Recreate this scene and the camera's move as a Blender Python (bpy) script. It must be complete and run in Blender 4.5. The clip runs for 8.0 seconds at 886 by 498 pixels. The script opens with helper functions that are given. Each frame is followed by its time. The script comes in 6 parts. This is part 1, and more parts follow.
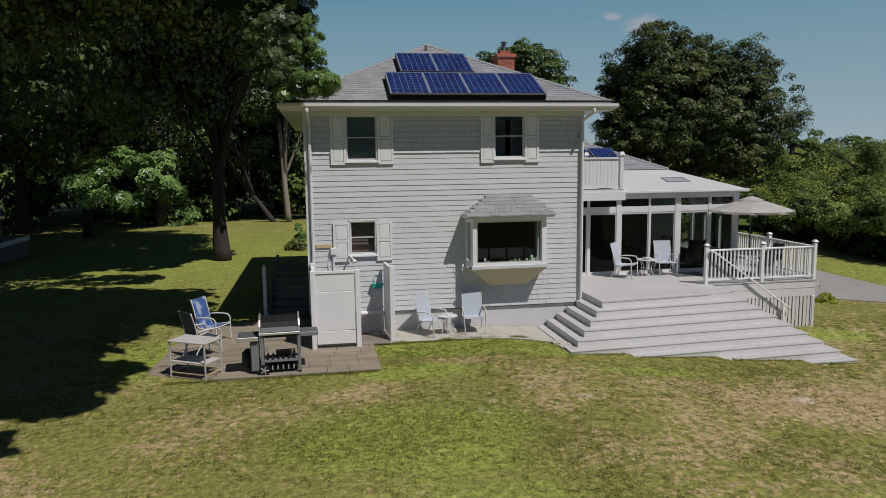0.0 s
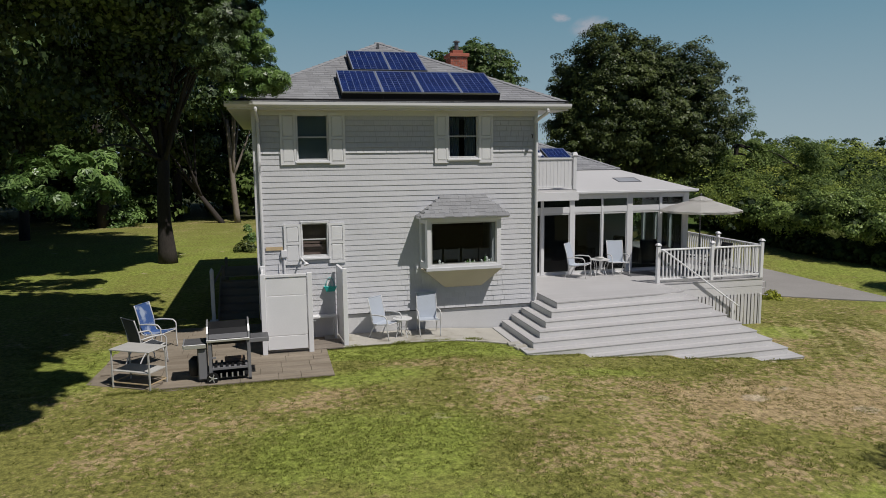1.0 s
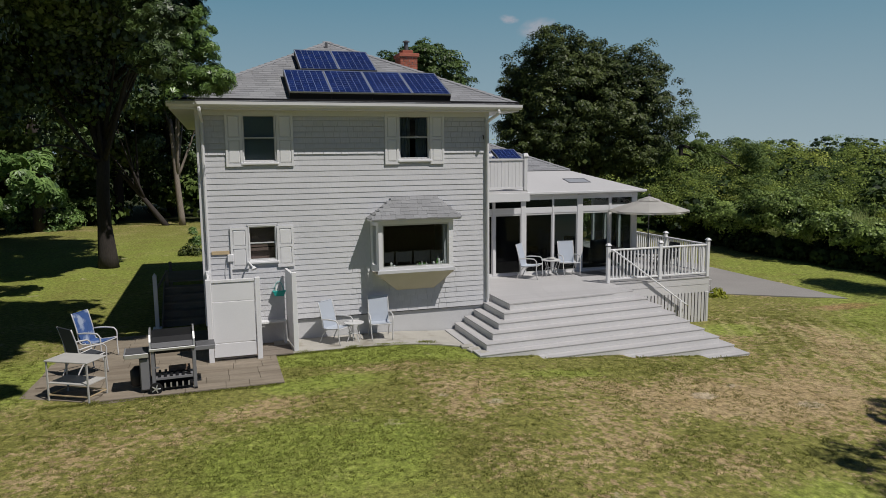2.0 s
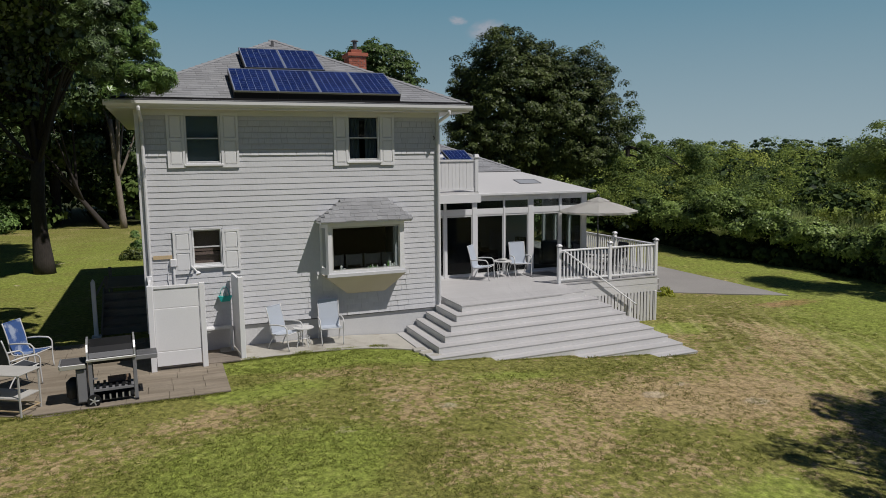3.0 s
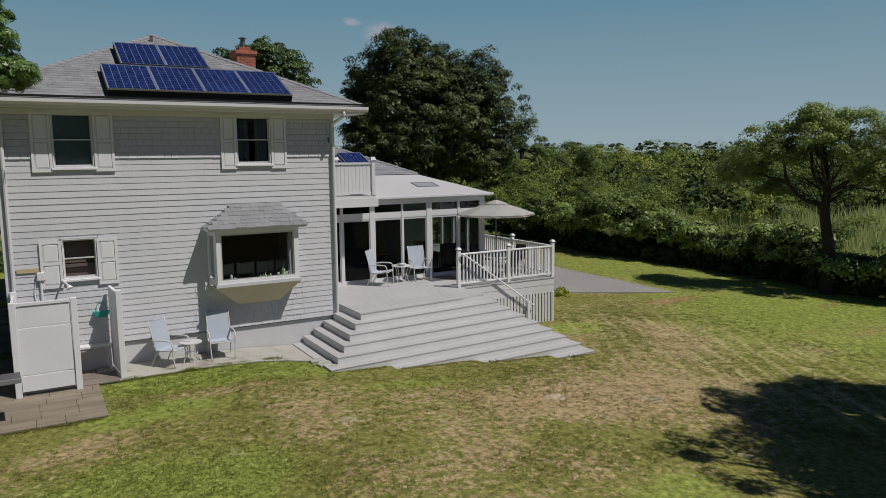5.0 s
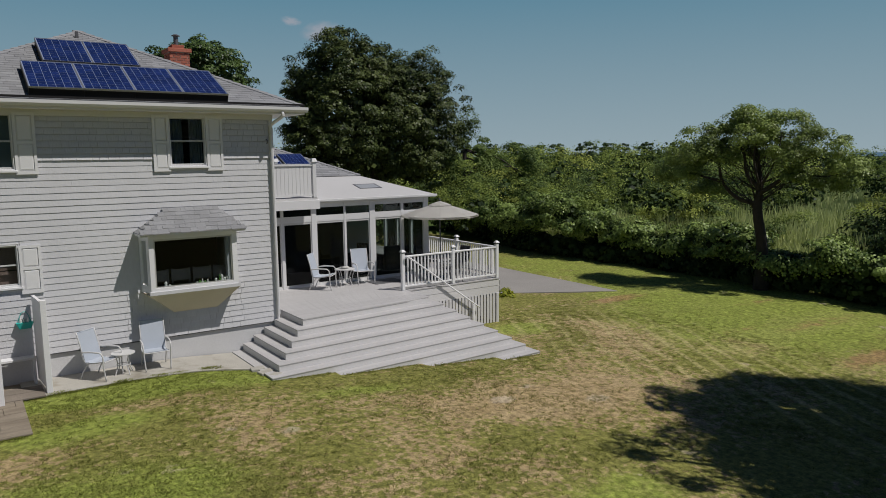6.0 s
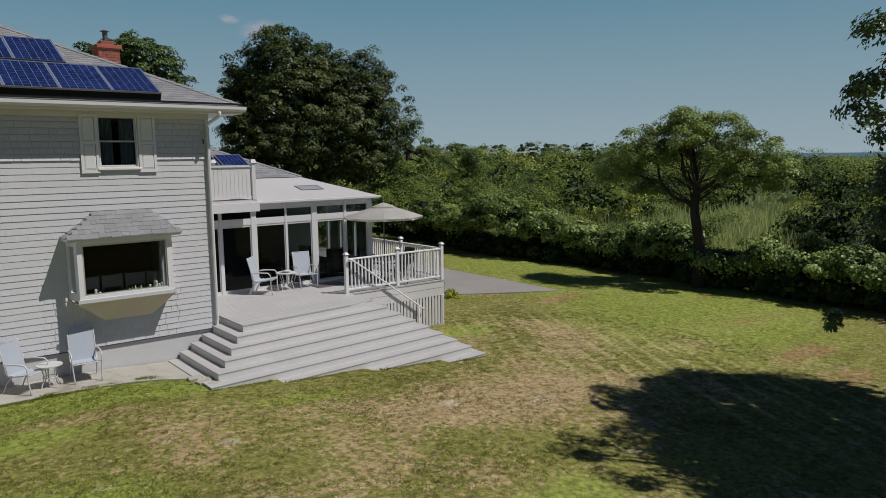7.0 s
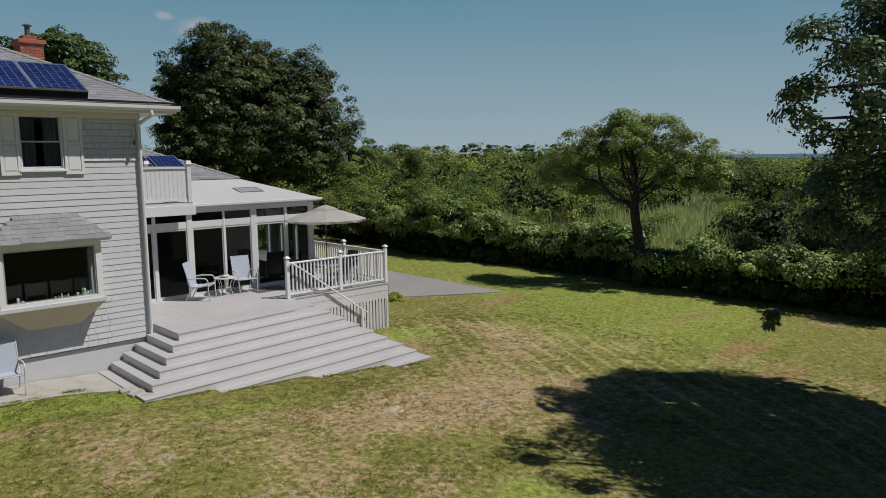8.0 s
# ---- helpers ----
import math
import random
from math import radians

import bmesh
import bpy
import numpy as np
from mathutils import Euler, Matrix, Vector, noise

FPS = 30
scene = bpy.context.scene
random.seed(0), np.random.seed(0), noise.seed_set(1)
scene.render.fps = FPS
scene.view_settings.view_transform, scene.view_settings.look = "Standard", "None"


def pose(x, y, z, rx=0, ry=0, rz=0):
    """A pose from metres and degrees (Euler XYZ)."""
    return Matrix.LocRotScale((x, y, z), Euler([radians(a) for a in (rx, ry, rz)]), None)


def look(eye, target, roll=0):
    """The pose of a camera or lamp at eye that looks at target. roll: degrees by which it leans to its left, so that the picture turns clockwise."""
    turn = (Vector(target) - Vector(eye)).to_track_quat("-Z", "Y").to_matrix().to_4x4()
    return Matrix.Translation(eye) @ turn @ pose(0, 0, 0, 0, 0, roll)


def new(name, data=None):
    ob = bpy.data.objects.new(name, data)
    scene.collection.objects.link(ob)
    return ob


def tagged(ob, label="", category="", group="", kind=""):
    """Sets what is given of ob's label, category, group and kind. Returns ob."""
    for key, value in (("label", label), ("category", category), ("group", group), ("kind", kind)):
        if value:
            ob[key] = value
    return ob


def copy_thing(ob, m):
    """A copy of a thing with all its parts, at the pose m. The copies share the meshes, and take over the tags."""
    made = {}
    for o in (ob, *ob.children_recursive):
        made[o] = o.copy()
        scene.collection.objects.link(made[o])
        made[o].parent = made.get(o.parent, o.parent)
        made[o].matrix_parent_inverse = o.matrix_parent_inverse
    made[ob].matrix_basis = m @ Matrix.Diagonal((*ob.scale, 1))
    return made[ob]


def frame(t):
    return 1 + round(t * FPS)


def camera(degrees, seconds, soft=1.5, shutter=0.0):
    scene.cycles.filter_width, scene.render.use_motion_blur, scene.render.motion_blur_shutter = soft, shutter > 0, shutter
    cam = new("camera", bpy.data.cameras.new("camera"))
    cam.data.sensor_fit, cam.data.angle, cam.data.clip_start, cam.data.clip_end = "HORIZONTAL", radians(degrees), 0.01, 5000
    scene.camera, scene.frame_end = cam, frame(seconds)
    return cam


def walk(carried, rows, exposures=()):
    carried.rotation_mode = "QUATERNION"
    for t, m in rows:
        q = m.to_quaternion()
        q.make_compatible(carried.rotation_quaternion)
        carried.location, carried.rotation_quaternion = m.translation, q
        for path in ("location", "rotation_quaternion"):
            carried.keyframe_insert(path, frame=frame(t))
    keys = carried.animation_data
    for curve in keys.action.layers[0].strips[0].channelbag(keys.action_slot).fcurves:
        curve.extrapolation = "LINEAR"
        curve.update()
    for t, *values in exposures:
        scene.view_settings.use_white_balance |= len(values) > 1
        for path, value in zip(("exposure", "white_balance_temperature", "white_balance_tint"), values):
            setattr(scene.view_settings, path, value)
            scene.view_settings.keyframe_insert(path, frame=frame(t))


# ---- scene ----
cam = camera(63.9, 8.0, soft=0.9)
PATH = [
    (0, (-6.832, -17.796, 4.449), (-6.49, -15.842, 4.19), -0.7),
    (0.5, (-6.835, -17.665, 4.48), (-6.427, -15.725, 4.217), -0.6),
    (1, (-6.828, -17.535, 4.469), (-6.355, -15.61, 4.207), -0.6),
    (1.5, (-6.813, -17.433, 4.48), (-6.274, -15.525, 4.218), -0.6),
    (3, (-6.732, -17.148, 4.498), (-5.997, -15.307, 4.236), -0.6),
    (3.5, (-6.684, -17.039, 4.492), (-5.887, -15.223, 4.232), -0.6),
    (4, (-6.645, -16.946, 4.495), (-5.784, -15.159, 4.235), -0.7),
    (4.5, (-6.604, -16.848, 4.509), (-5.678, -15.095, 4.249), -0.6),
    (6, (-6.431, -16.552, 4.53), (-5.305, -14.919, 4.271), -0.7),
    (6.5, (-6.381, -16.458, 4.537), (-5.19, -14.873, 4.277), -0.7),
    (7, (-6.315, -16.37, 4.537), (-5.063, -14.832, 4.278), -0.7),
    (7.5, (-6.238, -16.277, 4.549), (-4.927, -14.789, 4.29), -0.7),
    (8, (-6.173, -16.184, 4.561), (-4.802, -14.751, 4.302), -0.6),
]
walk(cam, [(t, look(eye, target, roll)) for t, eye, target, roll in PATH], exposures=[(0, .03), (2, 0), (4, -.05), (6.3, -.10), (8, .02)])

# ---- world, sun ----
SUN_FROM = Vector((0.465, -0.62, 1.2)).normalized()
world = bpy.data.worlds.new("sky")
scene.world = world
world.use_nodes = True
wn = world.node_tree.nodes
sky = wn.new("ShaderNodeTexSky")
sky.sky_type = "NISHITA"
sky.sun_disc = False
sky.sun_elevation = math.asin(SUN_FROM.z)
sky.sun_rotation = math.atan2(SUN_FROM.x, SUN_FROM.y)
sky.air_density, sky.dust_density, sky.ozone_density = 0.8, 0.1, 2.2
tint = wn.new("ShaderNodeMix")
tint.data_type, tint.blend_type = "RGBA", "MULTIPLY"
tint.inputs["Factor"].default_value = 1.0
tint.inputs["B"].default_value = (0.80, 1.0, 1.52, 1)
soften = wn.new("ShaderNodeHueSaturation")
soften.inputs["Saturation"].default_value = 0.95
world.node_tree.links.new(sky.outputs[0], soften.inputs["Color"])
world.node_tree.links.new(soften.outputs[0], tint.inputs["A"])
# pale haze low over the horizon
spot = wn.new("ShaderNodeTexCoord")
split = wn.new("ShaderNodeSeparateXYZ")
world.node_tree.links.new(spot.outputs["Generated"], split.inputs[0])
fade = wn.new("ShaderNodeMapRange")
fade.interpolation_type = "SMOOTHSTEP"
fade.inputs["From Min"].default_value, fade.inputs["From Max"].default_value = 0.22, 0.45
fade.inputs["To Min"].default_value, fade.inputs["To Max"].default_value = 1.0, 0.0
world.node_tree.links.new(split.outputs["Z"], fade.inputs["Value"])
haze = wn.new("ShaderNodeMix")
haze.data_type = "RGBA"
low_sky = wn.new("ShaderNodeValToRGB")
low_sky.color_ramp.elements[0].position, low_sky.color_ramp.elements[0].color = 0.0, (0.30, 0.385, 0.43, 1)
low_sky.color_ramp.elements[1].position, low_sky.color_ramp.elements[1].color = 0.24, (0.09, 0.225, 0.32, 1)
world.node_tree.links.new(split.outputs["Z"], low_sky.inputs[0])
lift = wn.new("ShaderNodeVectorMath")
lift.operation = "SCALE"
lift.inputs["Scale"].default_value = 38.8
world.node_tree.links.new(low_sky.outputs[0], lift.inputs[0])
world.node_tree.links.new(lift.outputs[0], haze.inputs["B"])
# the haze is palest away from the sun and gives way to clear bright sky towards it
sunward = wn.new("ShaderNodeVectorMath")
sunward.operation = "DOT_PRODUCT"
sunward.inputs[1].default_value = Vector((SUN_FROM.x, SUN_FROM.y, 0)).normalized()
world.node_tree.links.new(spot.outputs["Generated"], sunward.inputs[0])
away = wn.new("ShaderNodeMapRange")
away.interpolation_type = "SMOOTHSTEP"
away.inputs["From Min"].default_value, away.inputs["From Max"].default_value = 0.42, 0.9
away.inputs["To Min"].default_value, away.inputs["To Max"].default_value = 1.0, 0.0
world.node_tree.links.new(sunward.outputs["Value"], away.inputs["Value"])
veil = wn.new("ShaderNodeMath")
veil.operation = "MULTIPLY"
world.node_tree.links.new(fade.outputs[0], veil.inputs[0])
world.node_tree.links.new(away.outputs[0], veil.inputs[1])
world.node_tree.links.new(veil.outputs[0], haze.inputs["Factor"])
world.node_tree.links.new(tint.outputs["Result"], haze.inputs["A"])
world.node_tree.links.new(haze.outputs["Result"], wn["Background"].inputs[0])
wn["Background"].inputs[1].default_value = 0.0265
sun = new("sun", bpy.data.lights.new("sun", "SUN"))
sun.data.energy, sun.data.angle, sun.data.color = 3.65, radians(0.55), (1.0, 0.955, 0.905)
sun.matrix_world = look((0, 0, 40), Vector((0, 0, 40)) - SUN_FROM)


# ---- materials ----
def mat(name, base, rough=0.6, var=0.12, scale=3.0, fine=60.0, fvar=0.08, bump=0.0, bscale=120.0, metal=0.0, island=0.0,
        obrand=0.0, stretch=(1, 1, 1), stain_dapple=None, stain_dapple_at=0.62, spec=0.4):
    m = bpy.data.materials.new(name)
    m.use_nodes = True
    nt = m.node_tree
    n, l = nt.nodes, nt.links
    bsdf = n["Principled BSDF"]
    bsdf.inputs["Roughness"].default_value = rough
    bsdf.inputs["Metallic"].default_value = metal
    bsdf.inputs["Specular IOR Level"].default_value = spec
    geo = n.new("ShaderNodeNewGeometry")
    mp = n.new("ShaderNodeMapping")
    mp.inputs["Scale"].default_value = stretch
    l.new(geo.outputs["Position"], mp.inputs["Vector"])

    def noise_node(sc, detail=4.0):
        t = n.new("ShaderNodeTexNoise")
        t.inputs["Scale"].default_value = sc
        t.inputs["Detail"].default_value = detail
        l.new(mp.outputs[0], t.inputs["Vector"])
        return t.outputs["Fac"]

    def math_node(op, a, b):
        t = n.new("ShaderNodeMath")
        t.operation = op
        for k, v in enumerate((a, b)):
            if isinstance(v, (int, float)):
                t.inputs[k].default_value = v
            else:
                l.new(v, t.inputs[k])
        return t.outputs[0]

    val = math_node("MULTIPLY_ADD", noise_node(scale), 2 * var * 1.6)
    val.node.inputs[2].default_value = 1 - var * 1.6
    f2 = math_node("MULTIPLY_ADD", noise_node(fine, 2.0), 2 * fvar * 1.6)
    f2.node.inputs[2].default_value = 1 - fvar * 1.6
    val = math_node("MULTIPLY", val, f2)
    if island:
        k = math_node("MULTIPLY_ADD", geo.outputs["Random Per Island"], 2 * island)
        k.node.inputs[2].default_value = 1 - island
        val = math_node("MULTIPLY", val, k)
    if obrand:
        oi = n.new("ShaderNodeObjectInfo")
        k = math_node("MULTIPLY_ADD", oi.outputs["Random"], 2 * obrand)
        k.node.inputs[2].default_value = 1 - obrand
        val = math_node("MULTIPLY", val, k)
    hsv = n.new("ShaderNodeHueSaturation")
    hsv.inputs["Color"].default_value = (*base, 1)
    l.new(val, hsv.inputs["Value"])
    col = hsv.outputs[0]
    if stain_dapple:
        mx = n.new("ShaderNodeMix")
        mx.data_type = "RGBA"
        rm = n.new("ShaderNodeMapRange")
        rm.inputs["From Min"].default_value, rm.inputs["From Max"].default_value = stain_dapple_at, stain_dapple_at + 0.12
        rm.inputs["To Max"].default_value = 0.75
        l.new(noise_node(scale * 0.6 + 0.4, 6.0), rm.inputs["Value"])
        l.new(rm.outputs[0], mx.inputs["Factor"])
        l.new(col, mx.inputs["A"])
        mx.inputs["B"].default_value = (*stain_dapple, 1)
        col = mx.outputs["Result"]
    l.new(col, bsdf.inputs["Base Color"])
    if bump:
        b = n.new("ShaderNodeBump")
        b.inputs["Strength"].default_value = bump
        b.inputs["Distance"].default_value = 0.01
        l.new(noise_node(bscale, 3.0), b.inputs["Height"])
        l.new(b.outputs[0], bsdf.inputs["Normal"])
    return m


def leaf_mat(name, dark, light, trans=0.35, patch=0.5, gloss=0.3, rough=0.5):
    m = bpy.data.materials.new(name)
    m.use_nodes = True
    nt = m.node_tree
    n, l = nt.nodes, nt.links
    n.remove(n["Principled BSDF"])
    geo = n.new("ShaderNodeNewGeometry")
    big = n.new("ShaderNodeTexNoise")
    big.inputs["Scale"].default_value = patch
    l.new(geo.outputs["Position"], big.inputs["Vector"])
    add = n.new("ShaderNodeMath")
    add.operation = "MULTIPLY_ADD"
    l.new(geo.outputs["Random Per Island"], add.inputs[0])
    add.inputs[1].default_value = 0.6
    sh = n.new("ShaderNodeMath")
    sh.operation = "MULTIPLY_ADD"
    l.new(big.outputs["Fac"], sh.inputs[0])
    sh.inputs[1].default_value, sh.inputs[2].default_value = 1.5, -0.55
    l.new(sh.outputs[0], add.inputs[2])
    mx = n.new("ShaderNodeMix")
    mx.data_type = "RGBA"
    l.new(add.outputs[0], mx.inputs["Factor"])
    mx.inputs["A"].default_value, mx.inputs["B"].default_value = (*dark, 1), (*light, 1)
    d = n.new("ShaderNodeBsdfPrincipled")
    d.inputs["Roughness"].default_value = rough
    d.inputs["Specular IOR Level"].default_value = gloss
    t = n.new("ShaderNodeBsdfTranslucent")
    l.new(mx.outputs["Result"], d.inputs["Base Color"])
    l.new(mx.outputs["Result"], t.inputs["Color"])
    ms = n.new("ShaderNodeMixShader")
    ms.inputs[0].default_value = trans
    l.new(d.outputs[0], ms.inputs[1])
    l.new(t.outputs[0], ms.inputs[2])
    l.new(ms.outputs[0], n["Material Output"].inputs[0])
    return m


def glass_mat(name, tint=(0.75, 0.8, 0.8), ior=1.24):
    m = bpy.data.materials.new(name)
    m.use_nodes = True
    nt = m.node_tree
    n, l = nt.nodes, nt.links
    n.remove(n["Principled BSDF"])
    tr = n.new("ShaderNodeBsdfTransparent")
    tr.inputs[0].default_value = (*tint, 1)
    gl = n.new("ShaderNodeBsdfGlossy")
    gl.inputs["Roughness"].default_value = 0.02
    fr = n.new("ShaderNodeFresnel")
    fr.inputs[0].default_value = ior
    ms = n.new("ShaderNodeMixShader")
    l.new(fr.outputs[0], ms.inputs[0])
    l.new(tr.outputs[0], ms.inputs[1])
    l.new(gl.outputs[0], ms.inputs[2])
    l.new(ms.outputs[0], n["Material Output"].inputs[0])
    return m


def lawn_mat(name, rough=0.9, island=0.0):
    """Dry summer lawn: green, straw and bare patches by world position."""
    m = bpy.data.materials.new(name)
    m.use_nodes = True
    nt = m.node_tree
    n, l = nt.nodes, nt.links
    bsdf = n["Principled BSDF"]
    bsdf.inputs["Roughness"].default_value = rough
    bsdf.inputs["Specular IOR Level"].default_value = 0.1
    geo = n.new("ShaderNodeNewGeometry")
    flat = n.new("ShaderNodeMapping")
    flat.inputs["Scale"].default_value = (1, 1, 0.05)
    l.new(geo.outputs["Position"], flat.inputs["Vector"])

    def noise_fac(sc, detail, lo, hi, rough_=0.55):
        t = n.new("ShaderNodeTexNoise")
        t.inputs["Scale"].default_value, t.inputs["Detail"].default_value = sc, detail
        t.inputs["Roughness"].default_value = rough_
        l.new(flat.outputs[0], t.inputs["Vector"])
        r = n.new("ShaderNodeMapRange")
        r.inputs["From Min"].default_value, r.inputs["From Max"].default_value = lo, hi
        l.new(t.outputs["Fac"], r.inputs["Value"])
        return r.outputs[0]

    def mixc(f, a, b):
        x = n.new("ShaderNodeMix")
        x.data_type = "RGBA"
        if isinstance(f, float):
            x.inputs["Factor"].default_value = f
        else:
            l.new(f, x.inputs["Factor"])
        for key, v in (("A", a), ("B", b)):
            if isinstance(v, tuple):
                x.inputs[key].default_value = (*v, 1)
            else:
                l.new(v, x.inputs[key])
        return x.outputs["Result"]

    def calc(op, a, b):
        t = n.new("ShaderNodeMath")
        t.operation = op
        for k, v in enumerate((a, b)):
            if isinstance(v, (int, float)):
                t.inputs[k].default_value = v
            else:
                l.new(v, t.inputs[k])
        return t.outputs[0]

    def step(v, lo, hi, most=1.0):
        r = n.new("ShaderNodeMapRange")
        r.interpolation_type = "SMOOTHSTEP"
        r.inputs["From Min"].default_value, r.inputs["From Max"].default_value, r.inputs["To Max"].default_value = lo, hi, most
        l.new(v, r.inputs["Value"])
        return r.outputs[0]

    def spots(rows):
        """Sum of soft round places, given as centre, radii and strength."""
        total = 0.0
        for cx, cy, rx, ry, amount in rows:
            mp = n.new("ShaderNodeMapping")
            mp.vector_type = "TEXTURE"
            mp.inputs["Location"].default_value, mp.inputs["Scale"].default_value = (cx, cy, 0), (rx, ry, 30)
            l.new(geo.outputs["Position"], mp.inputs["Vector"])
            gr = n.new("ShaderNodeTexGradient")
            gr.gradient_type = "SPHERICAL"
            l.new(mp.outputs[0], gr.inputs["Vector"])
            total = calc("ADD", calc("MULTIPLY", gr.outputs["Fac"], amount), total)
        return total

    sep = n.new("ShaderNodeSeparateXYZ")
    l.new(geo.outputs["Position"], sep.inputs[0])
    mottle = noise_fac(1.3, 5, 0.3, 0.7, 0.6)
    tuft = noise_fac(6.0, 8, 0.0, 1.0, 0.74)
    straw = mixc(mottle, (0.31, 0.23, 0.115), (0.43, 0.33, 0.185))
    olive = mixc(noise_fac(11.0, 4, 0.3, 0.7, 0.65), (0.12, 0.13, 0.031), (0.262, 0.258, 0.067))
    rich = mixc(noise_fac(8.0, 4, 0.3, 0.7, 0.65), (0.152, 0.195, 0.036), (0.31, 0.365, 0.075))
    big = noise_fac(0.45, 5, 0.25, 0.75, 0.62)
    drier = spots(((-1.4, -4.2, 2.2, 1.2, 0.5), (1.5, -5.8, 3.6, 1.8, 0.65), (4.8, -6.2, 3.2, 2.8, 0.75), (-0.9, -7.9, 2.5, 1.6, 0.28), (-6.2, -4.5, 1.4, 0.6, 0.45), (-3.6, -3.0, 1.4, 0.45, 0.5),
                   (-9.3, -6.8, 3.6, 3.2, 0.15), (-2.6, -5.4, 2.8, 1.3, 0.3), (13.4, 1.0, 1.6, 0.5, 0.9), (13.3, -8.0, 2.2, 0.6, 0.6), (9.0, -3.0, 3.5, 4.0, 0.5), (15.5, -5.0, 5.0, 1.2, 0.7), (12.5, -5.5, 3.5, 1.0, 0.6), (16.5, 1.5, 4.5, 1.0, 0.5)))
    dry = calc("ADD", big, drier)
    # green tufts stand in the dry ground, the fewer the drier it is
    cover = step(calc("SUBTRACT", tuft, calc("MULTIPLY", dry, 0.29)), 0.235, 0.315, 0.94)
    col = mixc(cover, straw, olive)
    richer = spots(((-5.4, -6.6, 3.0, 1.8, 1.5), (-3.4, -1.7, 3.2, 0.9, 2.4), (-4.8, -3.5, 1.7, 0.7, 1.2), (-1.6, -2.2, 1.4, 0.8, 1.3), (1.5, -9.8, 1.6, 1.1, 1.1), (7.4, -0.7, 1.4, 1.0, 1.9), (0.2, -3.95, 2.2, 0.5, 0.8), (14.0, -5.5, 8.0, 6.0, 0.85),
                    (-10.8, -1.5, 1.6, 2.2, 0.8), (17.0, -1.0, 8.0, 7.0, 1.1), (18.0, 8.0, 7.0, 10.0, 0.9), (-5.0, -9.0, 3.5, 2.0, 0.7), (-13.0, 16.0, 24.0, 26.0, 0.75)))
    col = mixc(step(calc("MULTIPLY", richer, noise_fac(0.9, 5, 0.15, 0.62, 0.65)), 0.10, 0.62, 0.85), col, rich)
    shadowy = noise_fac(3.1, 6, 0.56, 0.70, 0.72)
    col = mixc(calc("MULTIPLY", shadowy, 0.45), col, (0.14, 0.14, 0.045))
    rust = noise_fac(2.1, 5, 0.62, 0.72, 0.7)
    col = mixc(calc("MULTIPLY", rust, 0.4), col, (0.30, 0.17, 0.09))
    scorched = spots(((13.4, 1.0, 2.2, 0.6, 1.0), (13.3, -8.0, 2.4, 0.7, 1.0), (12.0, -9.6, 2.0, 0.8, 0.7), (15.8, -5.2, 4.0, 0.7, 0.5), (17.5, -2.2, 3.0, 0.6, 0.45), (12.8, -4.4, 2.5, 0.5, 0.4)))
    col = mixc(step(calc("MULTIPLY", scorched, noise_fac(2.6, 4, 0.2, 0.6)), 0.12, 0.5, 0.65), col, (0.29, 0.165, 0.085))
    bare = noise_fac(1.15, 6, 0.655, 0.72, 0.62)
    col = mixc(calc("MULTIPLY", bare, 0.8), col, (0.50, 0.415, 0.30))
    pits = spots(((2.57, -5.6, 0.5, 0.3, 1.0), (4.5, -6.4, 0.6, 0.35, 0.9), (-2.0, -5.45, 0.35, 0.25, 0.9), (3.6, -5.2, 0.4, 0.25, 0.8)))
    col = mixc(step(calc("MULTIPLY", pits, noise_fac(6.0, 4, 0.2, 0.6)), 0.2, 0.5, 0.6), col, (0.47, 0.40, 0.30))
    # mower's lines on the side lawn
    turn = n.new("ShaderNodeMapping")
    turn.inputs["Rotation"].default_value = (0, 0, radians(-149))
    l.new(geo.outputs["Position"], turn.inputs["Vector"])
    wave = n.new("ShaderNodeTexWave")
    wave.inputs["Scale"].default_value, wave.inputs["Distortion"].default_value = 0.5, 5.0
    wave.inputs["Detail"].default_value, wave.inputs["Detail Scale"].default_value = 3.0, 0.5
    l.new(turn.outputs[0], wave.inputs["Vector"])
    side = calc("MULTIPLY", step(sep.outputs["X"], 5.5, 8.0), calc("SUBTRACT", 1.0, step(sep.outputs["X"], 9.5, 13.0)))
    col = mixc(calc("MULTIPLY", calc("MULTIPLY", step(wave.outputs["Fac"], 0.7, 0.98), calc("MULTIPLY", side, step(calc("MULTIPLY", sep.outputs["Y"], -1.0), -1.5, 1.0))), 0.42), col, (0.47, 0.41, 0.20))
    # dark olive ground under the back wood, rank green growth past the hedge
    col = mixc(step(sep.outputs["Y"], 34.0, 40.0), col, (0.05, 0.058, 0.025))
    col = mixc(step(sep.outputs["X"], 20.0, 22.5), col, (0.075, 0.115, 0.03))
    if island:
        col = mixc(0.65, col, (0.185, 0.205, 0.052))
    hs = n.new("ShaderNodeHueSaturation")
    clump = n.new("ShaderNodeMapRange")
    clump.inputs["To Min"].default_value, clump.inputs["To Max"].default_value = 0.64, 1.36
    l.new(noise_fac(8.5, 5, 0.36, 0.62, 0.68), clump.inputs["Value"])
    l.new(col, hs.inputs["Color"])
    v = n.new("ShaderNodeMapRange")
    v.inputs["To Min"].default_value, v.inputs["To Max"].default_value = (0.82, 1.5) if island else (0.54, 1.36)
    if island:
        l.new(geo.outputs["Random Per Island"], v.inputs["Value"])
    else:
        l.new(noise_fac(38.0, 6, 0.32, 0.68, 0.8), v.inputs["Value"])
    l.new(v.outputs[0] if island else calc("MULTIPLY", v.outputs[0], clump.outputs[0]), hs.inputs["Value"])
    l.new(hs.outputs[0], bsdf.inputs["Base Color"])
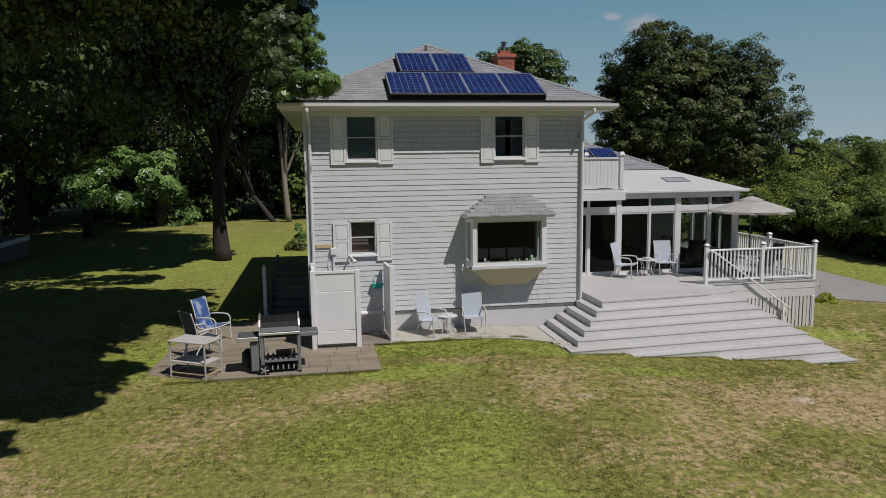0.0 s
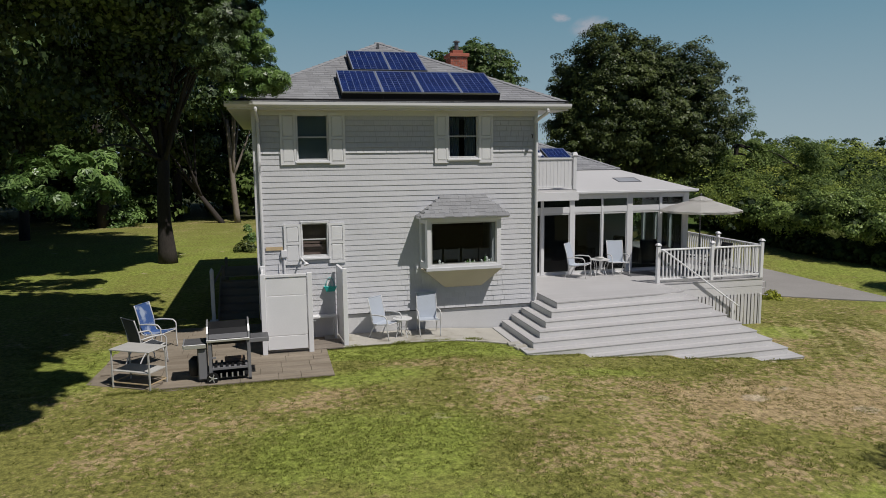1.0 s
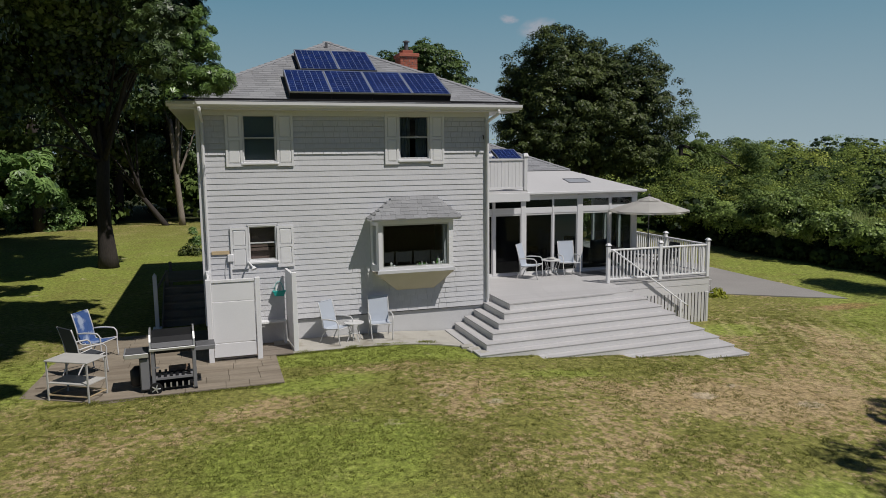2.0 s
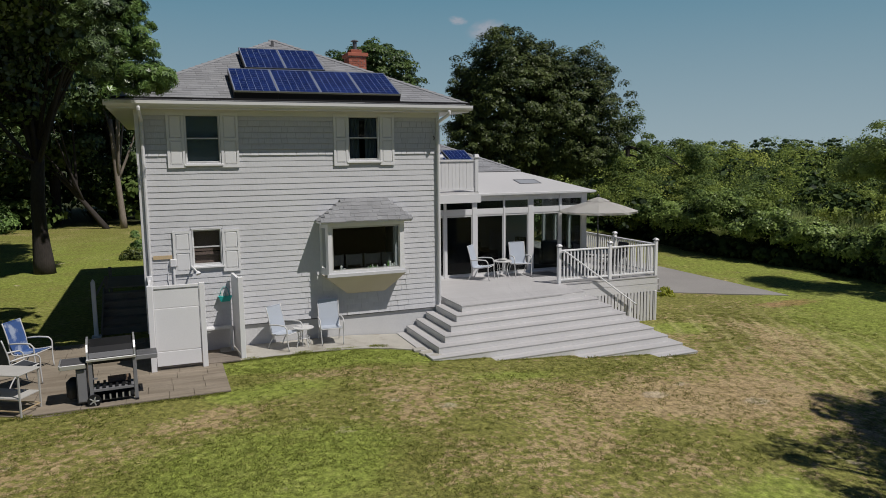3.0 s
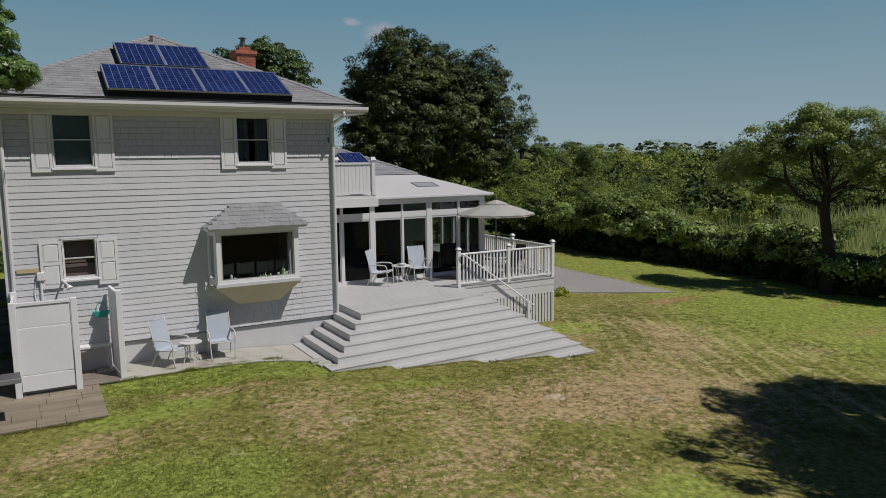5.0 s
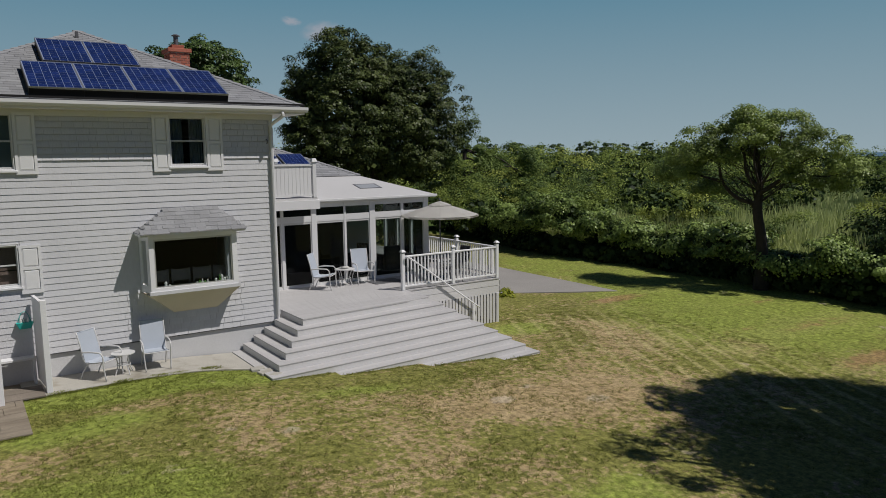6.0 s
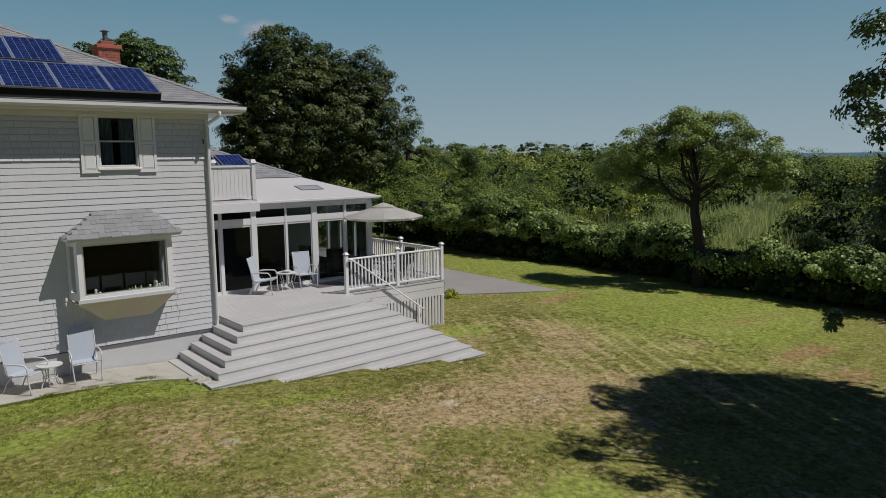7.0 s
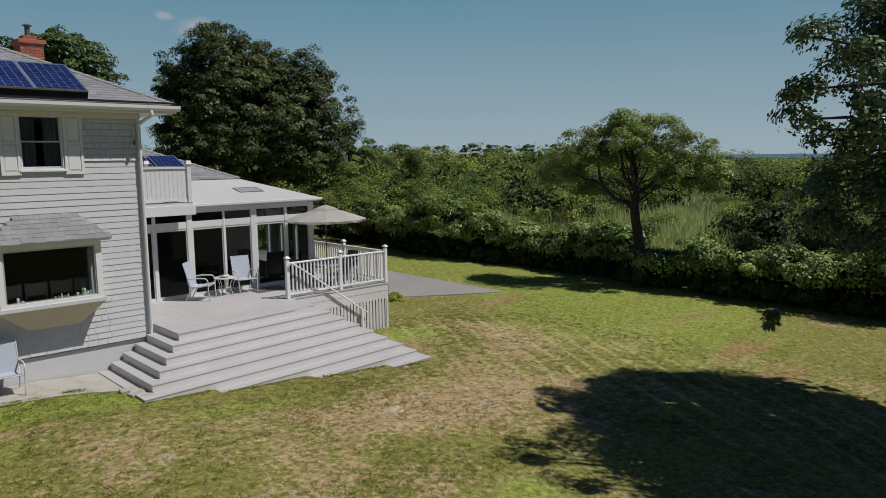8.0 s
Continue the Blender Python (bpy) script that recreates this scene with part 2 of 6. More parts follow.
    if island:
        thin = n.new("ShaderNodeBsdfTranslucent")
        l.new(hs.outputs[0], thin.inputs["Color"])
        both = n.new("ShaderNodeMixShader")
        both.inputs[0].default_value = 0.45
        l.new(bsdf.outputs[0], both.inputs[1])
        l.new(thin.outputs[0], both.inputs[2])
        l.new(both.outputs[0], n["Material Output"].inputs[0])
        return m
    b = n.new("ShaderNodeBump")
    b.inputs["Strength"].default_value, b.inputs["Distance"].default_value = 0.7, 0.03
    l.new(noise_fac(25.0, 5, 0.0, 1.0, 0.7), b.inputs["Height"])
    l.new(b.outputs[0], bsdf.inputs["Normal"])
    return m


SIDING = mat("siding_paint", (0.572, 0.574, 0.592), 0.65, 0.05, 0.7, 30, 0.05, 0.25, 40, obrand=0.03, island=0.015, stretch=(1, 1, 0.35))
TRIM = mat("white_trim", (0.655, 0.655, 0.66), 0.5, 0.04, 1.2, 40, 0.03)
SHUTTER = mat("shutter_paint", (0.71, 0.71, 0.715), 0.5, 0.04, 1.5, 40, 0.03)
FRONTW = mat("front_white_paint", (0.735, 0.735, 0.745), 0.5, 0.05, 1.2, 40, 0.03)
RAILW = mat("railing_white", (0.77, 0.77, 0.775), 0.45, 0.04, 1.5, 40, 0.03)
DECKP = mat("deck_paint", (0.60, 0.59, 0.585), 0.6, 0.06, 0.9, 25, 0.05, 0.15, 60, obrand=0.03)
TREAD = mat("tread_paint", (0.445, 0.436, 0.433), 0.65, 0.07, 0.9, 25, 0.06, 0.15, 60, obrand=0.03)
ROOFM = mat("roof_shingles", (0.25, 0.254, 0.264), 0.9, 0.10, 0.6, 90, 0.2, 0.5, 160, island=0.14)
# separate shingle copy, its tone set for the sunnier bay slope
BAYROOFM = mat("bay_roof_shingles", (0.25, 0.253, 0.262), 0.9, 0.14, 1.5, 90, 0.22, 0.6, 160, island=0.08)
WHITEROOF = mat("white_membrane", (0.50, 0.495, 0.49), 0.6, 0.05, 0.5, 20, 0.04)
CONC = mat("concrete", (0.41, 0.39, 0.345), 0.9, 0.16, 1.6, 45, 0.14, 0.4, 120, stain_dapple=(0.24, 0.215, 0.165), stain_dapple_at=0.53)
FOUND = mat("foundation_paint", (0.56, 0.56, 0.565), 0.85, 0.06, 1.0, 40, 0.06, 0.3, 70)
PAVER = mat("paver_stone", (0.255, 0.215, 0.165), 0.9, 0.22, 2.2, 40, 0.18, 0.5, 90, obrand=0.05, stain_dapple=(0.19, 0.155, 0.115), stain_dapple_at=0.5, stretch=(0.35, 1.8, 1))
ASPH = mat("asphalt", (0.285, 0.27, 0.25), 0.9, 0.1, 0.6, 80, 0.2, 0.4, 200)
PVFRAME = mat("panel_frame", (0.30, 0.31, 0.33), 0.4, 0.05, 3, 60, 0.03, metal=0.5)
ALU = mat("aluminium", (0.62, 0.62, 0.62), 0.4, 0.05, 2, 60, 0.03, metal=0.7)
WHITEM = mat("white_metal", (0.58, 0.577, 0.57), 0.4, 0.03, 2, 60, 0.02)
SLING = mat("sling_fabric", (0.41, 0.45, 0.51), 0.7, 0.05, 3, 200, 0.08)
# blue base and pale blotches put dappled sun and shade into the sling
DAPPLESL = mat("dappled_sling", (0.045, 0.10, 0.27), 0.7, 0.2, 6, 200, 0.1, stain_dapple=(0.42, 0.48, 0.58), stain_dapple_at=0.5)
DARKSL = mat("dark_sling", (0.05, 0.055, 0.065), 0.7, 0.1, 4, 200, 0.08)
BLACK = mat("black_enamel", (0.010, 0.010, 0.011), 0.55, 0.2, 6, 60, 0.1)
MATTBLACK = mat("matt_black", (0.012, 0.012, 0.013), 0.95, 0.2, 4, 60, 0.15)
DGREY = mat("dark_grey_metal", (0.10, 0.10, 0.105), 0.45, 0.15, 5, 70, 0.1)
GRILLST = mat("dull_steel", (0.20, 0.20, 0.21), 0.45, 0.12, 5, 60, 0.08, metal=0.6)
TEAL = mat("teal_plastic", (0.03, 0.42, 0.38), 0.45, 0.05, 5, 60, 0.03)
BRICK = mat("chimney_brick", (0.40, 0.13, 0.085), 0.85, 0.15, 4, 60, 0.12, 0.4, 120, island=0.2)
MORTAR = mat("mortar", (0.45, 0.40, 0.36), 0.95, 0.1, 4, 60, 0.1)
BARK = mat("bark", (0.042, 0.035, 0.031), 0.95, 0.25, 3, 25, 0.3, 1.0, 18, stretch=(1, 1, 0.25))
BARKL = mat("grey_bark", (0.23, 0.195, 0.165), 0.95, 0.25, 3, 25, 0.3, 1.0, 18, stretch=(1, 1, 0.25))
DARKWOOD = mat("weathered_wood", (0.20, 0.17, 0.14), 0.9, 0.2, 2, 40, 0.2, 0.4, 60, obrand=0.15)
RAWWOOD = mat("raw_wood", (0.52, 0.40, 0.24), 0.8, 0.1, 3, 40, 0.1)
# near-black walls and floors: the rooms' dimness is put into the colour
ROOMW = mat("dim_room_wall", (0.03, 0.03, 0.032), 0.9, 0.05, 2, 40, 0.03)
ROOMD = mat("dim_room_floor", (0.03, 0.027, 0.025), 0.6, 0.1, 2, 40, 0.1)
CURT = mat("curtain", (0.30, 0.31, 0.34), 0.9, 0.1, 6, 60, 0.05)
# slate grey that stands in for a reflection in the panes
PANEREFL = mat("pane_reflection", (0.28, 0.31, 0.33), 0.9, 0.1, 3, 60, 0.05)
BLIND = mat("blind", (0.24, 0.16, 0.145), 0.8, 0.1, 6, 60, 0.05)
CANVAS = mat("umbrella_canvas", (0.66, 0.645, 0.61), 0.85, 0.04, 2, 150, 0.05)
UNDER = mat("bay_underside", (0.55, 0.50, 0.38), 0.7, 0.05, 2, 40, 0.05)
CELL = mat("solar_cell", (0.010, 0.022, 0.10), 0.16, 0.2, 1.2, 30, 0.1, obrand=0.25, spec=0.6)
PVBACK = mat("solar_sheet", (0.26, 0.31, 0.45), 0.25, 0.05, 3, 60, 0.03, spec=0.6)
DARKIN = mat("dark_fabric", (0.05, 0.05, 0.055), 0.8, 0.2, 5, 80, 0.1)
SILVERG = mat("skylight_glass", (0.36, 0.37, 0.38), 0.15, 0.05, 3, 60, 0.03)
GLASS = glass_mat("window_glass")
SUNGLASS = glass_mat("door_glass", (0.66, 0.72, 0.72), 1.4)
SCREENED = glass_mat("screened_door_glass", (0.34, 0.37, 0.38), 1.3)
LAWN = lawn_mat("lawn")
BLADE = lawn_mat("grass_blade", 0.6, 1.0)
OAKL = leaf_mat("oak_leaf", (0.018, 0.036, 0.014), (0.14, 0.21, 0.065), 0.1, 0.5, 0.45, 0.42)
# lighter copy of the oak leaf, with sunlight in its colour
SUNOAKL = leaf_mat("sun_tinted_oak_leaf", (0.035, 0.075, 0.018), (0.24, 0.37, 0.10), 0.2, 1.5, 0.45, 0.36)
DARKL = leaf_mat("dark_maple_leaf", (0.018, 0.042, 0.012), (0.135, 0.20, 0.05), 0.1, 0.4, 0.25, 0.42)
# near-black leaf colour that carries shade in itself
SHADEL = leaf_mat("shade_toned_leaf", (0.012, 0.024, 0.009), (0.06, 0.095, 0.028), 0.08, 0.5, 0.1, 0.5)
MAPLEL = leaf_mat("maple_leaf", (0.016, 0.032, 0.009), (0.12, 0.15, 0.042), 0.08, 0.4, 0.22, 0.42)
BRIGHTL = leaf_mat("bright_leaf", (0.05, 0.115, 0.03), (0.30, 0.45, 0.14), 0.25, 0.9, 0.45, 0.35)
HEDGEL = leaf_mat("hedge_leaf", (0.045, 0.09, 0.022), (0.36, 0.47, 0.125), 0.12, 0.7, 0.3, 0.42)
WOODL = leaf_mat("wood_leaf", (0.092, 0.14, 0.034), (0.38, 0.46, 0.11), 0.3, 0.3, 0.1, 0.5)
DEEPL = leaf_mat("deep_green_leaf", (0.05, 0.088, 0.025), (0.22, 0.295, 0.08), 0.25, 0.3, 0.12, 0.5)
LIMEL = leaf_mat("yellow_green_leaf", (0.14, 0.175, 0.037), (0.48, 0.53, 0.12), 0.3, 0.3, 0.1, 0.5)
PINEL = leaf_mat("pine_leaf", (0.03, 0.055, 0.025), (0.095, 0.14, 0.055), 0.1, 0.5, 0.08, 0.6)
OLIVEL = leaf_mat("apple_leaf", (0.07, 0.105, 0.025), (0.34, 0.43, 0.115), 0.25, 0.6, 0.3, 0.42)
REED = leaf_mat("reed_leaf", (0.30, 0.36, 0.12), (0.68, 0.73, 0.33), 0.4)
YELLOWL = leaf_mat("yellow_leaf", (0.20, 0.27, 0.04), (0.55, 0.55, 0.08), 0.4)
WATER = mat("sea_water", (0.02, 0.06, 0.12), 0.3, 0.1, 0.01, 0.1, 0.1)


# ---- mesh helpers ----
def mesh_of(name, bm, material):
    me = bpy.data.meshes.new(name)
    bm.normal_update()
    bm.to_mesh(me)
    bm.free()
    me.materials.append(material)
    return me


def part(name, bm, material, parent=None, label="", kind="", smooth=False):
    me = bm if isinstance(bm, bpy.types.Mesh) else mesh_of(name, bm, material)
    if smooth:
        me.polygons.foreach_set("use_smooth", [True] * len(me.polygons))
    ob = new(name, me)
    if parent:
        ob.parent = parent
    return tagged(ob, label=label, kind=kind)


def thing(name, loc, label, category, rz=0.0, group="", kind=""):
    e = new(name)
    e.empty_display_size = 0.2
    e.matrix_basis = pose(*loc, 0, 0, rz)
    return tagged(e, label, category, group, kind)


def B():
    return bmesh.new()


def box(bm, x0, x1, y0, y1, z0, z1, m=None):
    vs = [bm.verts.new((x, y, z)) for z in (z0, z1) for y in (y0, y1) for x in (x0, x1)]
    for f in ((0, 2, 3, 1), (4, 5, 7, 6), (0, 1, 5, 4), (2, 6, 7, 3), (0, 4, 6, 2), (1, 3, 7, 5)):
        bm.faces.new([vs[i] for i in f])
    if m is not None:
        for v in vs:
            v.co = m @ v.co
    return bm


def boxes(*rows):
    bm = B()
    for r in rows:
        box(bm, *r)
    return bm


def bevelled(bm, w=0.006):
    bmesh.ops.bevel(bm, geom=bm.edges[:], offset=w, segments=1, affect="EDGES", profile=0.5)
    return bm


def prism(bm, bottom, top):
    """Closed solid between two rings of the same length."""
    a = [bm.verts.new(p) for p in bottom]
    b = [bm.verts.new(p) for p in top]
    k = len(a)
    bm.faces.new(a[::-1])
    bm.faces.new(b)
    for i in range(k):
        bm.faces.new((a[i], a[(i + 1) % k], b[(i + 1) % k], b[i]))
    return bm


def tube(bm, pts, radii, seg=8):
    pts = [Vector(p) for p in pts]
    if isinstance(radii, (int, float)):
        radii = [radii] * len(pts)
    rings = []
    for i, p in enumerate(pts):
        d = (pts[min(i + 1, len(pts) - 1)] - pts[max(i - 1, 0)]).normalized()
        a = d.orthogonal().normalized() if i == 0 else (rings_a - d * rings_a.dot(d)).normalized()
        rings_a = a
        b = d.cross(a)
        rings.append([bm.verts.new(p + radii[i] * (math.cos(t) * a + math.sin(t) * b)) for t in [2 * math.pi * k / seg for k in range(seg)]])
    for r, s in zip(rings, rings[1:]):
        for k in range(seg):
            bm.faces.new((r[k], r[(k + 1) % seg], s[(k + 1) % seg], s[k]))
    bm.faces.new(rings[0][::-1])
    bm.faces.new(rings[-1])
    return bm


def curve_pts(pts, n=6):
    """Smooth points through the given ones (Catmull-Rom)."""
    P = [Vector(p) for p in pts]
    P = [2 * P[0] - P[1]] + P + [2 * P[-1] - P[-2]]
    out = []
    for i in range(1, len(P) - 2):
        for k in range(n):
            t = k / n
            a, b, c, d = P[i - 1:i + 3]
            out.append(0.5 * ((2 * b) + (c - a) * t + (2 * a - 5 * b + 4 * c - d) * t * t + (3 * b - a - 3 * c + d) * t ** 3))
    out.append(P[-2])
    return out


def wall_cells(x0, x1, z0, z1, holes):
    """Rectangles of a wall left over round its rectangular holes."""
    xs = sorted({x0, x1, *[h[0] for h in holes], *[h[1] for h in holes]})
    out = []
    for a, b in zip(xs, xs[1:]):
        spans, z = [], z0
        for h in sorted([h for h in holes if h[0] < (a + b) / 2 < h[1]], key=lambda h: h[2]):
            spans.append((z, h[2]))
            z = h[3]
        spans.append((z, z1))
        out += [(a, b, p, q) for p, q in spans if q - p > 1e-4]
    return out


def quads_mesh(name, verts, faces_n, material):
    """A mesh of many quads: verts is (n*4, 3)."""
    me = bpy.data.meshes.new(name)
    nv = len(verts)
    me.vertices.add(nv)
    me.vertices.foreach_set("co", np.ascontiguousarray(verts, dtype=np.float32).ravel())
    me.loops.add(nv)
    me.loops.foreach_set("vertex_index", np.arange(nv, dtype=np.int32))
    me.polygons.add(faces_n)
    me.polygons.foreach_set("loop_start", np.arange(0, nv, 4, dtype=np.int32))
    me.polygons.foreach_set("loop_total", np.full(faces_n, 4, dtype=np.int32))
    me.update(calc_edges=True)
    me.validate()
    me.materials.append(material)
    return me


RNG = np.random.default_rng(7)


def leaf_quads(pos, nrm, size, slim=0.25, lobes=1):
    n = len(pos)
    r = RNG.normal(size=(n, 3))
    nrm = nrm / np.linalg.norm(nrm, axis=1, keepdims=True)
    u = np.cross(nrm, r)
    u /= np.linalg.norm(u, axis=1, keepdims=True) + 1e-9
    v = np.cross(nrm, u)
    s = (size * RNG.uniform(0.6, 1.25, n))[:, None]
    out = []
    for k in range(lobes):
        t = (k - (lobes - 1) / 2) * 0.75
        a, b = u * math.cos(t) + v * math.sin(t), v * math.cos(t) - u * math.sin(t)
        root = pos - u * s * 0.5
        tip = root + a * s * (1.0 if 2 * k == lobes - 1 else 0.8)
        mid = root * 0.45 + tip * 0.55
        out.append(np.stack([root, mid - b * s * slim + nrm * s * 0.12, tip, mid + b * s * slim + nrm * s * 0.12], axis=1).reshape(-1, 3))
    return np.concatenate(out)


def crown_points(center, radii, clumps, per, clump_r, low=-0.9, shell=0.7, seed=0, up=0.3):
    """Leaf places and normals of an uneven crown made of clumps."""
    g = np.random.default_rng(seed)
    c, R = np.array(center), np.array(radii)
    P, N, C = [], [], []
    while len(C) < clumps:
        d = g.normal(size=3)
        d /= np.linalg.norm(d)
        if d[2] < low:
            continue
        bump = 0.88 + 0.24 * noise.noise(Vector(d * 2.2) + Vector((seed * 3.1, 0, 0)))
        C.append(c + d * R * bump * g.uniform(shell, 1.0))
    for k in C:
        m = int(per * g.uniform(0.5, 1.5))
        d = g.normal(size=(m, 3))
        d /= np.linalg.norm(d, axis=1, keepdims=True)
        flip = (d[:, 2] < -0.15) & (g.uniform(0, 1, m) < 0.8)
        d[flip, 2] *= -1
        rr = clump_r * g.uniform(0.6, 1.3)
        p = k + d * (g.uniform(0.25, 1, (m, 1)) ** 0.45) * rr * np.array((1, 1, 0.75))
        out = (k - c) / R
        P.append(p)
        N.append(d * 0.8 + out * 0.7 + np.array((0, 0, up)) + g.normal(size=(m, 3)) * 0.35)
    return np.concatenate(P), np.concatenate(N), C


def crown_part(name, sets, size, material, parent=None, label="", kind="", slim=0.36, lobes=1):
    P = np.concatenate([s[0] for s in sets])
    N = np.concatenate([s[1] for s in sets])
    k = np.concatenate([np.full(len(s[0]), s[3] if len(s) > 3 else 1.0) for s in sets])
    q = leaf_quads(P, N, size * k, slim, lobes)
    return part(name, quads_mesh(name, q, len(P) * lobes, material), material, parent, label, kind)


def limbs(bm, base, targets, r0, rise=0.45, seg=6, seed=0):
    g = random.Random(seed)
    base = Vector(base)
    for t in targets:
        t = Vector(t)
        mid = base.lerp(t, 0.5) + Vector((g.uniform(-.4, .4), g.uniform(-.4, .4), (t - base).length * rise * 0.25))
        pts = curve_pts([base, mid, t], 4)
        k = len(pts)
        tube(bm, pts, [r0 * (1 - 0.88 * i / (k - 1)) for i in range(k)], seg)
    return bm


# ---- ground ----
def ground_z(x, y):
    z = -0.073 * min(max(0.0, x + 2.7), 8.2) - 0.02 * min(max(0.0, x - 5.5), 12.0)
    z -= 0.035 * min(max(0.0, -y - 3.6), 14.0)
    z -= 0.03 * min(max(0.0, x - 20.0), 30.0)
    return z


def axis_points(fine0, fine1, step, far):
    pts = list(np.arange(fine0, fine1 + 1e-6, step))
    d, a, b = step, fine0, fine1
    lo, hi = [], []
    while b < far:
        d *= 1.35
        a, b = a - d, b + d
        lo.append(a)
        hi.append(b)
    return lo[::-1] + pts + hi


def make_ground():
    xs, ys = axis_points(-14, 20, 0.4, 3500), axis_points(-18, 16, 0.4, 3500)
    bm = B()
    rows = []
    for y in ys:
        row = []
        for x in xs:
            z = ground_z(x, y)
            if abs(x) < 60 and abs(y) < 60:
                keep = 0.0 if (-11 < x < 0.5 and -3.6 < y < 13) else 1.0
                z += keep * 0.05 * noise.noise(Vector((x * 0.35, y * 0.35, 0))) + keep * 0.012 * noise.noise(Vector((x * 1.9, y * 1.9, 3)))
            if -7.0 < x < 0 and 0.1 < y < 11.6:
                z -= 0.25
            row.append(bm.verts.new((x, y, z)))
        rows.append(row)
    for a, b in zip(rows, rows[1:]):
        for i in range(len(xs) - 1):
            bm.faces.new((a[i], a[i + 1], b[i + 1], b[i]))
    return part("ground", bm, LAWN, smooth=True)


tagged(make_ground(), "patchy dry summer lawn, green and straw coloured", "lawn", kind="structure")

sea = B()
vs = [sea.verts.new(p) for p in ((420, -900, -1.25), (3300, -2600, -1.25), (3300, 2400, -1.25), (900, 560, -1.25))]
sea.faces.new(vs)
tagged(part("water", sea, WATER), "strip of blue sea on the far horizon", "sea", kind="structure")

# driveway
drv = B()
ring = [(14.6, 2.0), (14.8, 9.5), (14.2, 30), (9.0, 30), (8.6, 8), (9.3, 4.9), (10.7, 4.0), (12.6, 3.0)]
prism(drv, [(x, y, ground_z(x, y) - 0.15) for x, y in ring], [(x, y, ground_z(x, y) + 0.035) for x, y in ring])
tagged(part("driveway", drv, ASPH), "grey asphalt driveway with a worn edge", "driveway", kind="structure")

# patio: concrete strip along the wall, stone slabs on the shaded side
pat = B()
rim = [(-5.6, -1.25), (-4.6, -1.18), (-3.4, -1.22), (-2.4, -1.3), (-1.8, -1.42), (-1.35, -1.62), (-1.0, -1.75), (-.5, -1.45), (0.1, -1.2)]
tops = [.03 + max(-.16, ground_z(x, y) * (1.0 if y < -1.21 else .9)) for x, y in rim]
for (xa, ya), (xb, yb), za, zb in zip(rim, rim[1:], tops, tops[1:]):
    prism(pat, [(xa, ya, za - .25), (xb, yb, zb - .25), (xb, 0, zb - .25), (xa, 0, za - .25)], [(xa, ya, za), (xb, yb, zb), (xb, 0, zb), (xa, 0, za)])
tagged(part("patio", pat, CONC), "stained concrete patio strip along the house wall", "patio", kind="structure")

slab_bed = B()
bed = [(-10.5, -2.55), (-8.9, -3.4), (-5.85, -3.2), (-5.65, -2.2), (-5.6, 0.0), (-7.1, 0.0), (-7.1, 1.9), (-10.2, 1.6)]
prism(slab_bed, [(x, y, -0.2) for x, y in bed], [(x, y, 0.004) for x, y in bed])
slab_patio = tagged(part("slab_patio", slab_bed, PAVER), "patio of weathered brown stone slabs", "patio", kind="structure")


# ---- house ----
house = thing("house", (0, 0, 0), "two-storey house with white shingle siding and grey hip roof", "house")
WX0, WX1, WY1 = -7.1, 0.0, 11.7
ZB, ZS = 0.55, 5.56
HOLES = [(-6.105, -5.345, 4.36, 5.49), (-2.355, -1.565, 4.38, 5.49), (-6.075, -5.425, 2.02, 2.88), (-2.95, -1.2, 1.70, 2.88)]

bm = B()
for a, b, p, q in wall_cells(WX0, WX1, ZB, ZS, HOLES):
    box(bm, a, b, 0.0, 0.16, p, q)
front_wall = part("wall", bm, SIDING, house, "front wall of painted white shingles")

bm = B()
box(bm, WX0, WX0 + 0.16, 0.16, WY1 - 0.16, ZB, ZS)
k = 0
z = ZB
while z < ZS - 0.05:
    prism(bm, [(WX0, 0.10, z), (WX0 - 0.024, 0.10, z), (WX0 - 0.024, WY1 - .1, z), (WX0, WY1 - .1, z)],
          [(WX0, 0.10, z + .131), (WX0 - 0.008, 0.10, z + .131), (WX0 - 0.008, WY1 - .1, z + .131), (WX0, WY1 - .1, z + .131)])
    z += 0.1333
part("side_wall", bm, SIDING, house)
bm = B()
box(bm, WX1 - 0.16, WX1, 0.16, WY1 - 0.16, ZB, ZS)
z = ZB
while z < ZS - 0.05:
    prism(bm, [(WX1, 0.10, z), (WX1 + 0.024, 0.10, z), (WX1 + 0.024, WY1 - .1, z), (WX1, WY1 - .1, z)][::-1],
          [(WX1, 0.10, z + .131), (WX1 + 0.008, 0.10, z + .131), (WX1 + 0.008, WY1 - .1, z + .131), (WX1, WY1 - .1, z + .131)][::-1])
    z += 0.1333
part("side_wall", bm, SIDING, house)
part("back_wall", boxes((WX0, WX1, WY1 - 0.16, WY1, ZB, ZS)), SIDING, house)
part("foundation", boxes((WX0 + .03, WX1 - .03, 0.035, WY1 - .03, -0.3, ZB - 0.002)), FOUND, house, "painted concrete foundation")
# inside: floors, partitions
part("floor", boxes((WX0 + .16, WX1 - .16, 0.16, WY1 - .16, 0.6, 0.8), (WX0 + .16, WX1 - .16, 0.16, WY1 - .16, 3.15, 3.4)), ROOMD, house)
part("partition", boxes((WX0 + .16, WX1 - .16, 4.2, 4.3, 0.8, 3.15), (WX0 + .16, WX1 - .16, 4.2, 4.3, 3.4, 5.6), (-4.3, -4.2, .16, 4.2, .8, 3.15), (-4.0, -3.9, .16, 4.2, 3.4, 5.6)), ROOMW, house)
